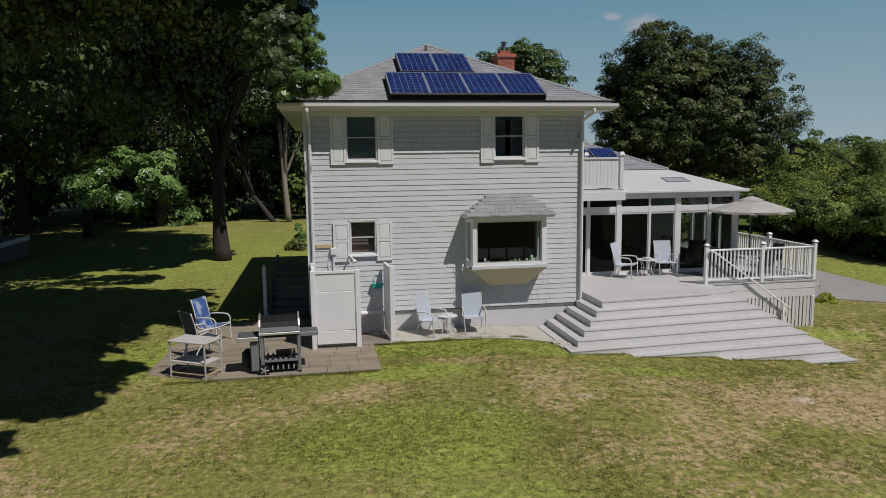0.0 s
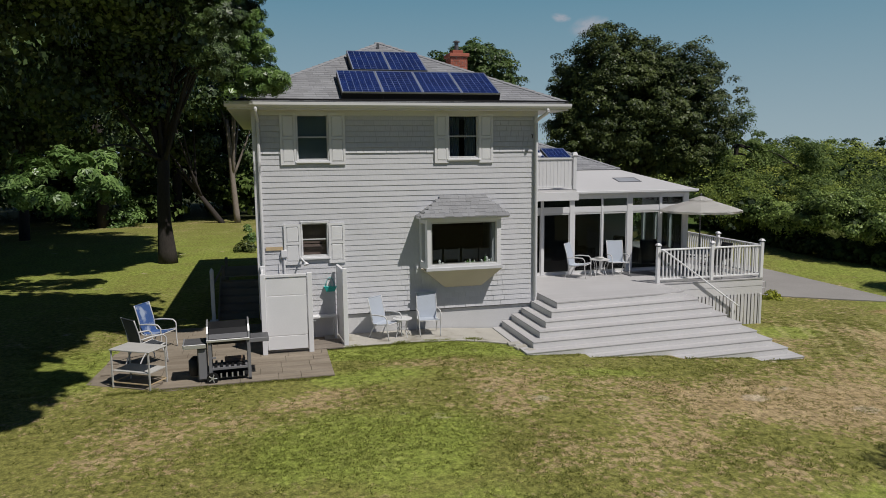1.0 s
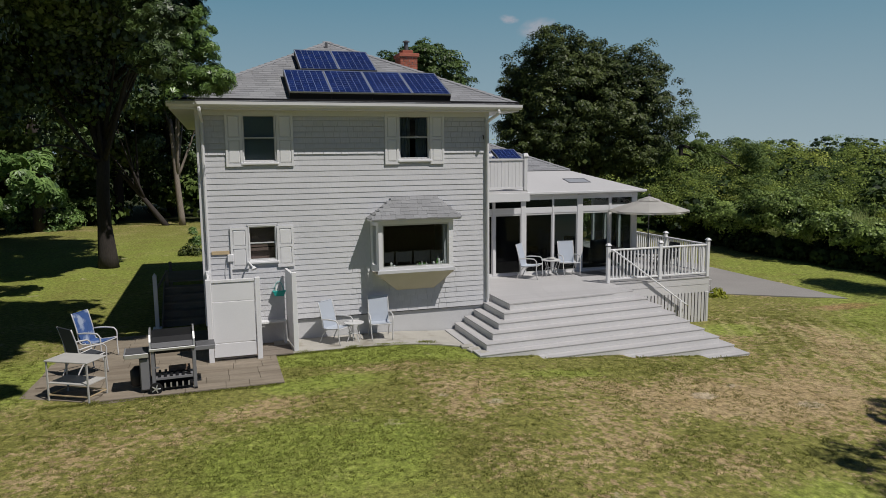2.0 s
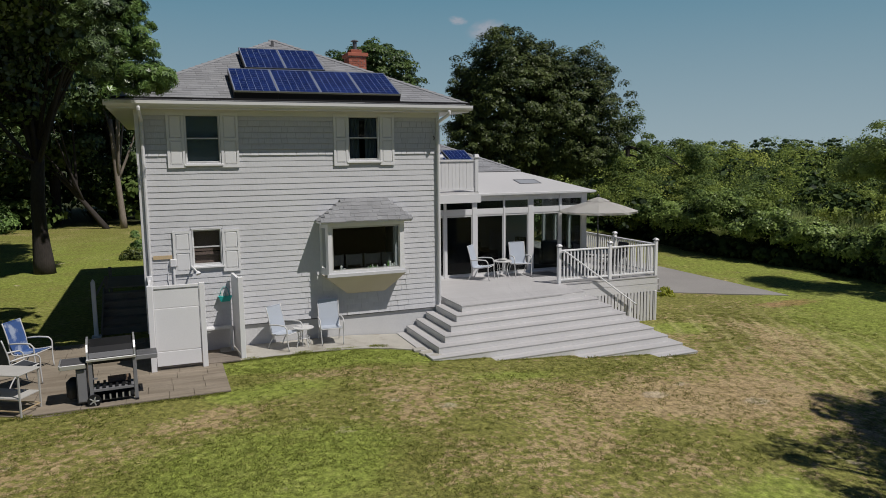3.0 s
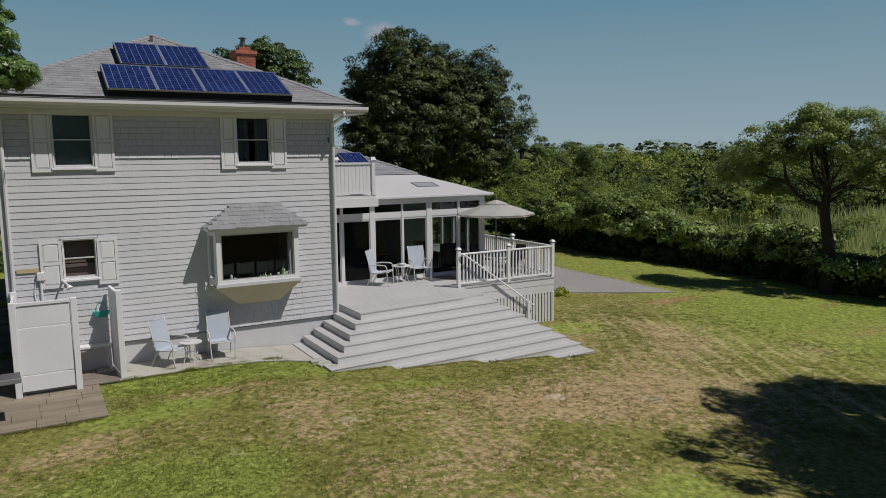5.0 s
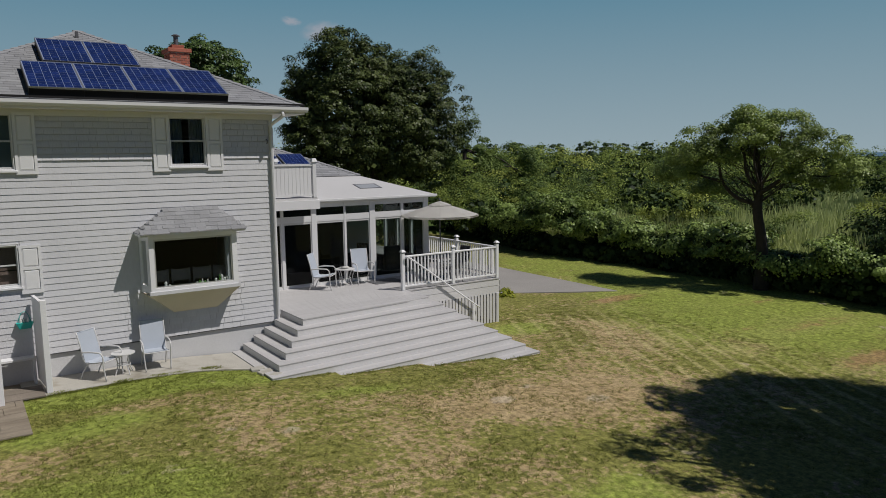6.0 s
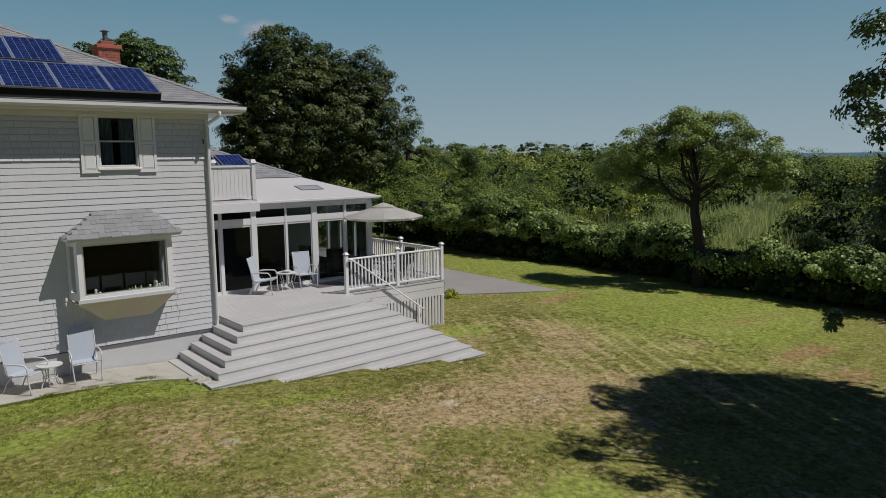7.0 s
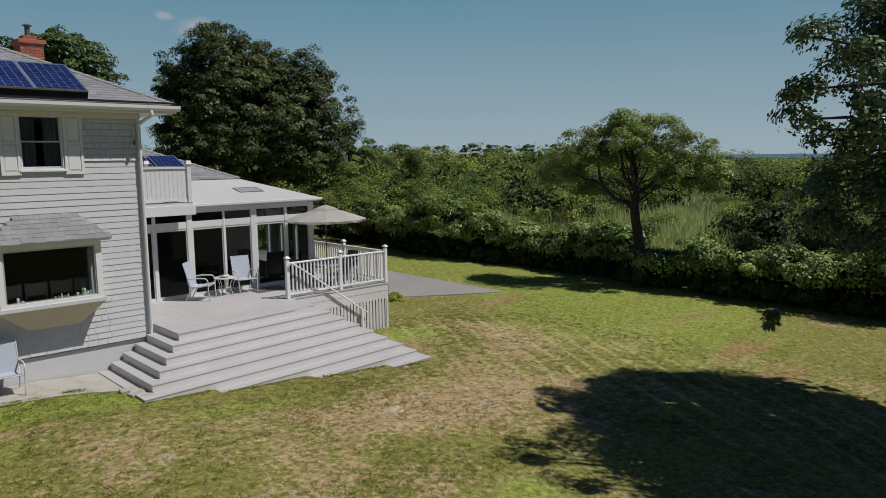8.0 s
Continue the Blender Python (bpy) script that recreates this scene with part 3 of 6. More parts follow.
# corner boards
for x in (WX0 - 0.03, WX1 - 0.06):
    part("corner_board", bevelled(boxes((x, x + 0.09, -0.032, 0.10, ZB - .01, ZS - .02))), TRIM, house)
part("water_table", boxes((WX0 + .06, WX1 - .06, -0.012, 0.03, ZB - .035, ZB - .004)), DGREY, house)


def window(x0, x1, z0, z1, inner):
    """Double-hung window in the front wall, with sashes, panes, sill and casing."""
    w = part("window", boxes((x0, x0 + .02, -.03, .14, z0, z1), (x1 - .02, x1, -.03, .14, z0, z1), (x0 + .02, x1 - .02, -.03, .14, z1 - .025, z1), (x0 + .02, x1 - .02, -.03, .14, z0, z0 + .025)), FRONTW, house)
    zm = (z0 + z1) / 2
    for y, a, b, name in ((0.055, zm - .02, z1 - .035, "upper_sash"), (0.02, z0 + .03, zm + .02, "lower_sash")):
        a0, a1 = x0 + .021, x1 - .021
        part(name, boxes((a0, a0 + .02, y, y + .03, a, b), (a1 - .02, a1, y, y + .03, a, b), (a0 + .02, a1 - .02, y, y + .03, b - .026, b), (a0 + .02, a1 - .02, y, y + .03, a, a + .026)), WHITEM, w)
        p = part("pane", boxes((a0 + .02, a1 - .02, y + .012, y + .018, a + .026, b - .026)), GLASS, w)
        p.visible_shadow = False
    part("sill", bevelled(boxes((x0 - .04, x1 + .04, -.075, -.005, z0 - .05, z0 - .003))), FRONTW, w)
    part("head_casing", boxes((x0 - .02, x1 + .02, -.034, -.002, z1 + .002, z1 + .025)), FRONTW, w)
    if inner == "curtain":
        for a, b in ((x0 + .03, x0 + .33), (x1 - .31, x1 - .03)):
            c = B()
            n = 14
            pts = [(a + (b - a) * i / n, 0.2 + 0.03 * math.sin(i * 2.1)) for i in range(n + 1)]
            prism(c, [(x, y, z0 - .1) for x, y in pts] + [(x, y + .006, z0 - .1) for x, y in pts[::-1]], [(x, y, z1) for x, y in pts] + [(x, y + .006, z1) for x, y in pts[::-1]])
            part("curtain", c, CURT, w, "grey drawn-back curtain")
    elif inner == "blind":
        part("blind", boxes((x0 + .03, x1 - .03, .19, .20, z0 + .02, z0 + .3), (x0 + .03, x1 - .03, .21, .22, z0 + .32, z1)), BLIND, w, "reddish half-drawn blind")
    else:
        # added slate sheet, gives the panes the tone of a reflection
        part("shade", boxes((x0 + .03, x1 - .03, .10, .108, z0 + .05, z1 - .04)), PANEREFL, w, "slate-grey sheet added behind the glass for its reflection")
    return w


window(*HOLES[0], "shade")
window(*HOLES[1], "curtain")
window(*HOLES[2], "blind")


def shutter(x0, x1, z0, z1):
    s, y0, y1 = 0.055, -0.055, -0.03
    zm = z0 + (z1 - z0) * 0.52
    sh = part("shutter", boxes((x0, x0 + s, y0, y1, z0, z1), (x1 - s, x1, y0, y1, z0, z1), (x0 + s, x1 - s, y0, y1, z0, z0 + .07), (x0 + s, x1 - s, y0, y1, z1 - .06, z1), (x0 + s, x1 - s, y0, y1, zm - .03, zm + .03)), SHUTTER, house, "white raised-panel shutter")
    for a, b in ((z0 + .07, zm - .03), (zm + .03, z1 - .06)):
        p = B()
        xa, xb = x0 + s, x1 - s
        prism(p, [(xa + .003, y1 - .004, a + .003), (xb - .003, y1 - .004, a + .003), (xb - .003, y1 - .004, b - .003), (xa + .003, y1 - .004, b - .003)],
              [(xa + .03, y0 + .006, a + .03), (xb - .03, y0 + .006, a + .03), (xb - .03, y0 + .006, b - .03), (xa + .03, y0 + .006, b - .03)])
        part("shutter_panel", p, SHUTTER, sh)


for x0, x1, z0, z1 in ((-6.49, -6.115, 4.27, 5.5), (-5.335, -4.945, 4.27, 5.5), (-2.72, -2.365, 4.27, 5.5), (-1.555, -1.185, 4.27, 5.5),
                       (-6.49, -6.085, 1.86, 2.85), (-5.415, -5.02, 1.86, 2.85)):
    shutter(x0, x1, z0, z1)

# shadow-side soffit, fascia, gutter, downspouts
EX0, EX1, EY0, EY1, ZE = -7.65, 0.69, -0.46, 12.3, 5.75
SL = 0.475
part("soffit", boxes((EX0 + .02, EX1 - .02, EY0 + .02, EY1 - .02, 5.562, 5.60)), TRIM, house)
part("frieze_board", boxes((WX0 - .035, WX1 + .035, -.04, -.002, 5.44, 5.56)), TRIM, house)
part("fascia", boxes((EX0, EX1, EY0, EY0 + .02, 5.56, 5.735), (EX0, EX1, EY1 - .02, EY1, 5.56, 5.735), (EX0, EX0 + .02, EY0 + .02, EY1 - .02, 5.56, 5.735), (EX1 - .02, EX1, EY0 + .02, EY1 - .02, 5.56, 5.735)), TRIM, house)
gut = B()
prof = [(0, 0), (-.07, 0), (-.115, .05), (-.115, .115), (-.10, .115), (-.10, .055), (-.065, .012), (0, .012)]
prism(gut, [(EX0 - .05, EY0 - .001 + y, 5.605 + z) for y, z in prof], [(EX1 + .05, EY0 - .001 + y, 5.605 + z) for y, z in prof])
part("gutter", gut, TRIM, house, "white metal gutter along the eave")
for x, xo in ((-6.99, -7.02), (-0.02, 0.10)):
    d = B()
    tube(d, curve_pts([(xo, EY0 - .06, 5.6), (xo, EY0 - .05, 5.5), (x, -.12, 5.33), (x, -.085, 5.2)], 4), 0.04, 8)
    tube(d, [(x, -.085, 5.21), (x, -.085, 0.72 if x > -1 else 0.12)], 0.04, 8)
    part("downspout", d, TRIM, house, "white metal downspout at the corner")


# roof: hip, with courses of shingles on the slope over the front
def roof_z_front(y):
    return ZE + SL * (y - EY0)


half = (EX1 - EX0) / 2
XM = (EX0 + EX1) / 2
A, Bk = (XM, EY0 + half, ZE + SL * half), (XM, EY1 - half, ZE + SL * half)
bm = B()
lo = [bm.verts.new(p) for p in ((EX0, EY0, ZE), (EX1, EY0, ZE), (EX1, EY1, ZE), (EX0, EY1, ZE))]
hi = [bm.verts.new(A), bm.verts.new(Bk)]
for f in ((lo[0], lo[1], hi[0]), (lo[1], lo[2], hi[1], hi[0]), (lo[2], lo[3], hi[1]), (lo[3], lo[0], hi[0], hi[1]), (lo[3], lo[2], lo[1], lo[0])):
    bm.faces.new(f)
roof = part("roof", bm, ROOFM, house, "grey asphalt shingle hip roof")
# black strip along the front eave, just above the gutter
part("drip_edge", boxes((EX0, EX1, EY0 - .014, EY0 + .05, 5.737, 5.803)), MATTBLACK, house, "dark strip along the roof edge over the gutter")


def shingle_tab(bm, x0, x1, y, run, zf, t0=0.012, t1=0.004):
    y2 = y + run
    prism(bm, [(x0, y, zf(y) + .001), (x1, y, zf(y) + .001), (x1, y2, zf(y2) + .001), (x0, y2, zf(y2) + .001)],
          [(x0, y, zf(y) + t0), (x1, y, zf(y) + t0), (x1, y2, zf(y2) + t1), (x0, y2, zf(y2) + t1)])


tabs = B()
k = 0
RUN = 0.128
while True:
    y = EY0 - 0.02 + k * RUN
    xl, xr = EX0 + max(0, y + RUN - EY0), EX1 - max(0, y + RUN - EY0)
    if xr - xl < 0.1:
        break
    x = xl - RNG.uniform(0, 0.3)
    while x < xr:
        a, b = max(x, xl), min(x + 0.3, xr)
        if b - a > 0.03:
            shingle_tab(tabs, a, b - 0.006, y, RUN, roof_z_front, 0.010 + RNG.uniform(0, .006))
        x += 0.3
    k += 1
part("shingles", tabs, ROOFM, roof, kind="stuff")
for cx in (EX0, EX1):
    n_cap, s_ = 26, .11
    dx = s_ if cx == EX0 else -s_
    a_, b_ = Vector((cx, EY0, ZE)), Vector(A)
    q = (b_ - a_) * (1.12 / n_cap)
    o = Vector((0, 0, 0))
    me = mesh_of("hip_cap", prism(B(), [o + Vector((dx, 0, 0)), o, Vector((0, s_, 0)), q + Vector((0, s_, 0)), q, q + Vector((dx, 0, 0))],
                 [Vector((dx, 0, .03)), Vector((0, 0, .048)), Vector((0, s_, .03)), q + Vector((0, s_, .02)), q + Vector((0, 0, .03)), q + Vector((dx, 0, .02))]), ROOFM)
    for i in range(n_cap):
        c = part("hip_cap", me, ROOFM, roof)
        c.location = a_.lerp(b_, i / n_cap)
part("roof_vent", boxes((-3.62, -3.55, 3.2, 3.26, 7.3, 7.66)), DGREY, roof)
part("vent_cap", bevelled(boxes((-3.2, -3.02, 4.3, 4.5, 7.55, 7.75)), .01), DGREY, roof)

# chimney
chim = part("chimney", boxes((-.78, -.22, 5.72, 6.38, 6.0, 7.72)), MORTAR, house, "red brick chimney with metal flue")
bb = B()
for r in range(21):
    z = 6.1 + r * 0.075
    off = 0.1 if r % 2 else 0.0
    x = -.79 - off
    while x < -.21:
        a, b = max(x, -.79), min(x + .2, -.21)
        if b - a > .03:
            box(bb, a, b - .01, 5.705, 5.74, z, z + .064)
        x += .21
    y = 5.745 - off
    while y < 6.39:
        a, b = max(y, 5.745), min(y + .2, 6.39)
        if b - a > .03:
            box(bb, -.795, -.765, a, b - .01, z, z + .064)
        y += .21
part("bricks", bb, BRICK, chim, kind="stuff")
part("chimney_cap", bevelled(boxes((-.84, -.16, 5.66, 6.44, 7.69, 7.80), (-.68, -.32, 5.85, 6.25, 7.80, 7.92)), .01), BRICK, chim)
fl = tube(B(), [(-.5, 6.05, 7.9), (-.5, 6.05, 8.2)], .07, 10)
tube(fl, [(-.5, 6.05, 8.2), (-.5, 6.05, 8.21), (-.5, 6.05, 8.25)], [.13, .13, .05], 10)
part("flue", fl, GRILLST, chim)

# ---- bay window ----
bay = part("bay_window", boxes(*[(a, b, -.5, -.42, p, q) for a, b, p, q in wall_cells(-3.04, -1.12, 1.64, 2.90, [(-2.94, -1.235, 1.75, 2.82)])]), FRONTW, house, "box bay window with white frame and small shingle roof")
for s, xf, xw in ((1, -3.04, -3.14), (-1, -1.12, -1.02)):
    side = B()
    for p, q, i0, i1 in ((1.64, 1.80, 0, 1), (2.78, 2.90, 0, 1), (1.80, 2.78, 0, .22), (1.80, 2.78, .78, 1)):
        fr = Vector((xf, -.42, 0)).lerp(Vector((xw, 0, 0)), i0)
        to = Vector((xf, -.42, 0)).lerp(Vector((xw, 0, 0)), i1)
        ring = [(fr.x, fr.y), (to.x, to.y), (to.x + s * .05, to.y), (fr.x + s * .05, fr.y)]
        prism(side, [(x, y, p) for x, y in ring], [(x, y, q) for x, y in ring])
    part("bay_side", side, FRONTW, bay)
    fr, to = (xf + s * .02, -.42), (xw + s * .02, 0)
    p = part("bay_pane", prism(B(), [(*fr, 1.79), (*to, 1.79), (to[0] + s * .006, to[1], 1.79), (fr[0] + s * .006, fr[1], 1.79)], [(*fr, 2.79), (*to, 2.79), (to[0] + s * .006, to[1], 2.79), (fr[0] + s * .006, fr[1], 2.79)]), GLASS, bay)
    p.visible_shadow = False
p = part("pane", boxes((-2.94, -1.235, -.46, -.453, 1.75, 2.82)), GLASS, bay)
p.visible_shadow = False
part("inner_frame", boxes((-2.94, -2.91, -.475, -.43, 1.75, 2.82), (-1.265, -1.235, -.475, -.43, 1.75, 2.82), (-2.91, -1.265, -.475, -.43, 2.78, 2.82), (-2.91, -1.265, -.475, -.43, 1.75, 1.775)), ALU, bay)
part("bay_sill", bevelled(boxes((-3.08, -1.08, -.535, -.505, 1.60, 1.685))), SIDING, bay)
part("bay_floor", boxes((-3.02, -1.14, -.42, .16, 1.64, 1.70)), FRONTW, bay)
part("bay_ceiling", boxes((-3.04, -1.12, -.42, .0, 2.84, 2.90)), FRONTW, bay)
part("bay_underside", prism(B(), [(-2.48, -.02, 1.09), (-1.50, -.02, 1.09), (-1.50, .0, 1.09), (-2.48, .0, 1.09)], [(-3.06, -.52, 1.60), (-1.10, -.52, 1.60), (-1.03, .0, 1.60), (-3.13, .0, 1.60)]), UNDER, bay, "beige sloping underside")
rf = prism(B(), [(-3.22, -.62, 2.90), (-.94, -.62, 2.90), (-.94, 0, 2.90), (-3.22, 0, 2.90)], [(-3.22, -.62, 2.955), (-.94, -.62, 2.955), (-.94, 0, 2.955), (-3.22, 0, 2.955)])
part("bay_fascia", rf, FRONTW, bay)
prism(rf2 := B(), [(-3.22, -.64, 2.957), (-.94, -.64, 2.957), (-.94, -.005, 2.957), (-3.22, -.005, 2.957)], [(-2.50, -.03, 3.46), (-1.46, -.03, 3.46), (-1.46, -.005, 3.46), (-2.50, -.005, 3.46)])
bayroof = part("bay_roof", rf2, ROOFM, bay, "grey shingles")
bt = B()
for k in range(6):
    t0, t1 = k / 6, (k + 1) / 6
    ya, yb, za, zb = -.645 + .615 * t0, -.645 + .615 * t1, 2.965 + .5 * t0, 2.965 + .5 * t1
    xl, xr = -3.22 + .72 * t0, -.94 - .52 * t0
    x = xl - RNG.uniform(0, .2)
    while x < xr:
        w = RNG.uniform(.09, .27)
        a, b = max(x, xl), min(x + w, xr)
        if b - a > .03:
            th, dn = RNG.uniform(.004, .018), RNG.uniform(0, .022)
            prism(bt, [(a, ya - dn, za - dn * .8 - .012), (b - .003, ya - dn, za - dn * .8 - .012), (b - .003, yb, zb - .012), (a, yb, zb - .012)],
                  [(a, ya - dn, za - dn * .8 + th), (b - .003, ya - dn, za - dn * .8 + th), (b - .003, yb, zb), (a, yb, zb)])
        x += w
    for s in (1, -1):
        xa, xb = (-3.225 + .72 * t0, -3.225 + .72 * t1) if s == 1 else (-.935 - .52 * t0, -.935 - .52 * t1)
        prism(bt, [(xa, ya, za - .012), (xa, -.006, za - .012), (xb, -.006, zb - .012), (xb, yb, zb - .012)], [(xa - s * .012, ya, za + .006), (xa - s * .012, -.006, za + .006), (xb, -.006, zb), (xb, yb, zb)])
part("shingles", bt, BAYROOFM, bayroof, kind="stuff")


# things on the bay's inner ledge and in the room behind
def bottle(x, y, h, r, material, name, label):
    t = thing(name, (x, y, 1.70), label, name)
    part("body", tube(B(), [(0, 0, 0), (0, 0, h * .55), (0, 0, h * .72), (0, 0, h)], [r, r, r * .4, r * .35], 10), material, t, smooth=True)


GREENG = mat("green_glass", (0.14, 0.34, 0.07), 0.15, 0.1, 5, 60, 0.05)
CERAM = mat("white_ceramic", (0.68, 0.67, 0.64), 0.3, 0.05, 5, 60, 0.03)
for i, x in enumerate((-2.02, -1.96, -1.9, -1.84, -1.78, -1.50, -1.44)):
    bottle(x, -.34, .10 + .02 * (i % 3) + (.06 if x > -1.6 else 0), .026, GREENG if i % 2 else CERAM, "bottle", "small green glass bottle on the window ledge" if i % 2 else "small pale bottle on the window ledge")
for x, h in ((-2.70, .16), (-2.62, .09), (-1.60, .13), (-1.46, .2), (-1.40, .13), (-1.33, .16)):
    t = thing("figurine", (x, -.36, 1.70), "small pale ceramic ornament on the ledge", "ornament")
    part("body", tube(B(), [(0, 0, 0), (0, 0, h * .4), (0, 0, h * .55), (0, 0, h * .8), (0, 0, h)], [.045, .04, .02, .036, .012], 8), CERAM, t, smooth=True)


# chair colour darkened to stand for the dim room
DIMCHAIR = mat("dim_room_chair_wood", (0.085, 0.087, 0.092), 0.6, 0.1, 4, 60, 0.06)


def dining_chair(x, y, rz):
    c = thing("dining_chair", (x, y, .8), "wooden dining chair behind the window, coloured dark for the dim room", "chair", rz, "chairs inside the bay window")
    part("seat", bevelled(boxes((-.21, .21, -.21, .21, .43, .47))), DIMCHAIR, c)
    part("backrest", boxes((-.21, -.17, .18, .21, .47, 1.26), (.17, .21, .18, .21, .47, 1.26), (-.17, .17, .185, .205, .98, 1.24), (-.17, .17, .185, .205, .7, .8)), DIMCHAIR, c)
    for sx in (-.19, .19):
        for sy in (-.19, .19):
            part("leg", tube(B(), [(sx, sy, 0), (sx, sy, .43)], [.015, .02], 6), DIMCHAIR, c)


for x in (-2.72, -2.24, -1.76, -1.3):
    dining_chair(x, 0.35, 180)


# ---- solar modules ----
def solar_module(w, h, name="solar_panel"):
    """A framed module in its own plane, lower edge at the origin, 6 by 10 cells."""
    p = thing(name, (0, 0, 0), "dark blue framed solar panel on the roof slope", "solar panel", group="solar panels on the roof")
    fr = .012
    part("frame", boxes((0, w, 0, fr, 0, .04), (0, w, h - fr, h, 0, .04), (0, fr, fr, h - fr, 0, .04), (w - fr, w, fr, h - fr, 0, .04)), PVFRAME, p, "thin silver frame")
    part("backsheet", boxes((fr, w - fr, fr, h - fr, .012, .03)), PVBACK, p)
    cw, ch = (w - 2 * fr - .03) / 6, (h - 2 * fr - .03) / 10
    me = mesh_of("cell", boxes((.005, cw - .004, .006, ch - .006, 0, .003)), CELL)
    for i in range(6):
        for j in range(10):
            c = part("cell", me, CELL, p)
            c.location = (fr + .015 + i * cw, fr + .015 + j * ch, .0302)
    for x in (w * .25, w * .75):
        part("rail", boxes((x - .02, x + .02, .05, h - .05, -.085, -.002)), BLACK, p)
    # black sheets stand for the shade in the open gap under the panel
    part("skirt", boxes((.0, w, .005, .015, -.165, -.002)), MATTBLACK, p)
    part("side_skirt", boxes((.005, .012, .03, h, -.12, -.002)), BLACK, p)
    return p


ang = math.atan(SL)
module = solar_module(.974, 1.52)


def on_roof(x, y, lift=.17):
    return pose(x, y, roof_z_front(y) + lift, math.degrees(ang))


module.matrix_basis = on_roof(-5.025, -.42)
for i in range(1, 4):
    copy_thing(module, on_roof(-5.025 + .978 * i, -.42))
for i in range(2):
    copy_thing(module, on_roof(-4.585 + .978 * i, 1.04))


# ---- deck and steps ----
ZD, RISE = 0.76, 0.163
DX0, DX1, DY0, RY, RX = 0.14, 4.0, -1.16, 0.43, 7.38
SKEW = .36  # the front runs a little askew of the house


def skewed(bm, x0, x1):
    for v in bm.verts:
        if v.co.y < RY - .1:
            v.co.y += SKEW * min(1, max(0, (v.co.x - x0) / (x1 - x0)))
    return bm


deck = thing("deck", (0, 0, 0), "white painted wooden deck with wide wrap-around steps", "deck")
part("frame", boxes((DX0 + .03, DX1 - .03, DY0 + .42, 2.7, .2, ZD - .03), (DX1 - .03, RX - .05, RY + .06, 7.0, .2, ZD - .03)), DECKP, deck)
part("rim_board", boxes((DX1, RX, RY + .0, RY + .03, .53, ZD - .032), (DX1, RX, RY + .008, RY + .038, .29, .526)), DECKP, deck)
part("rim_board", boxes((RX - .03, RX, RY + .04, 7.0, .53, ZD - .032), (RX - .038, RX - .008, RY + .04, 7.0, .29, .526)), DECKP, deck)
for n in range(9):
    z = ZD - RISE * n
    # risers: front, two sides, set back under the tread's nose
    x0, x1, y0 = DX0 - .27 * n, DX1 + .235 * n, DY0 - .29 * n
    part("riser", skewed(boxes((x0 + .01, x1 - .01, y0 + .01, y0 + .035, z - RISE, z - .03), (x0 + .01, x0 + .035, y0 + .035, -.02, z - RISE, z - .03), (x1 - .035, x1 - .01, y0 + .035, RY - .01, z - RISE, z - .03)), x0, x1), DECKP, deck)
    if n == 0:
        continue
    st = part("step", skewed(bevelled(boxes((x0, x1, y0, y0 + .143, z - .03, z)), .005), x0, x1), TREAD, deck)
    part("tread_board", skewed(bevelled(boxes((x0, x1, y0 + .149, y0 + .32, z - .03, z)), .005), x0, x1), TREAD, st)
    part("tread_board", skewed(bevelled(boxes((x0, x0 + .30, y0 + .326, -.005, z - .03, z)), .005), x0, x1), TREAD, st)
    part("tread_board", skewed(bevelled(boxes((x1 - .27, x1, y0 + .326, RY - .01, z - .03, z)), .005), x0, x1), TREAD, st)

slat_me = mesh_of("slat", boxes((-.041, .041, 0, .02, 0, 1.0)), DECKP)
x = 4.0
while x < RX - .03:
    s = part("slat", slat_me, DECKP, deck)
    s.location, s.scale = (x, RY + .006, -.72), (1, 1, 1.01)
    x += .118
y = RY + .12
while y < 6.8:
    s = part("slat", slat_me, DECKP, deck)
    s.matrix_basis = pose(RX - .02, y, -.74, 0, 0, 90) @ Matrix.Diagonal((1, 1, 1.03, 1))
    y += .118
part("corner_foot", bevelled(boxes((RX - .09, RX + .0, RY - .01, RY + .08, -.75, .29)), .01), DECKP, deck)


# railing
railing = thing("deck_railing", (0, 0, ZD), "white deck railing with square balusters and capped posts", "railing")


def rail_post(parent, x, y, h=1.06):
    p = part("post", bevelled(boxes((x - .05, x + .05, y - .05, y + .05, .0, h)), .008), RAILW, parent)
    part("louvre", boxes((x - .042, x + .042, y - .042, y + .042, h + .001, h + .035)), DGREY, p)
    c = prism(B(), [(x - .072, y - .072, h + .035), (x + .072, y - .072, h + .035), (x + .072, y + .072, h + .035), (x - .072, y + .072, h + .035)],
              [(x - .06, y - .06, h + .065), (x + .06, y - .06, h + .065), (x + .06, y + .06, h + .065), (x - .06, y + .06, h + .065)])
    prism(c, [(x - .055, y - .055, h + .066), (x + .055, y - .055, h + .066), (x + .055, y + .055, h + .066), (x - .055, y + .055, h + .066)],
          [(x - .03, y - .03, h + .1), (x + .03, y - .03, h + .1), (x + .03, y + .03, h + .1), (x - .03, y + .03, h + .1)])
    part("post_cap", c, RAILW, p)


bal_me = mesh_of("baluster", boxes((-.018, .018, -.018, .018, 0, .80)), RAILW)


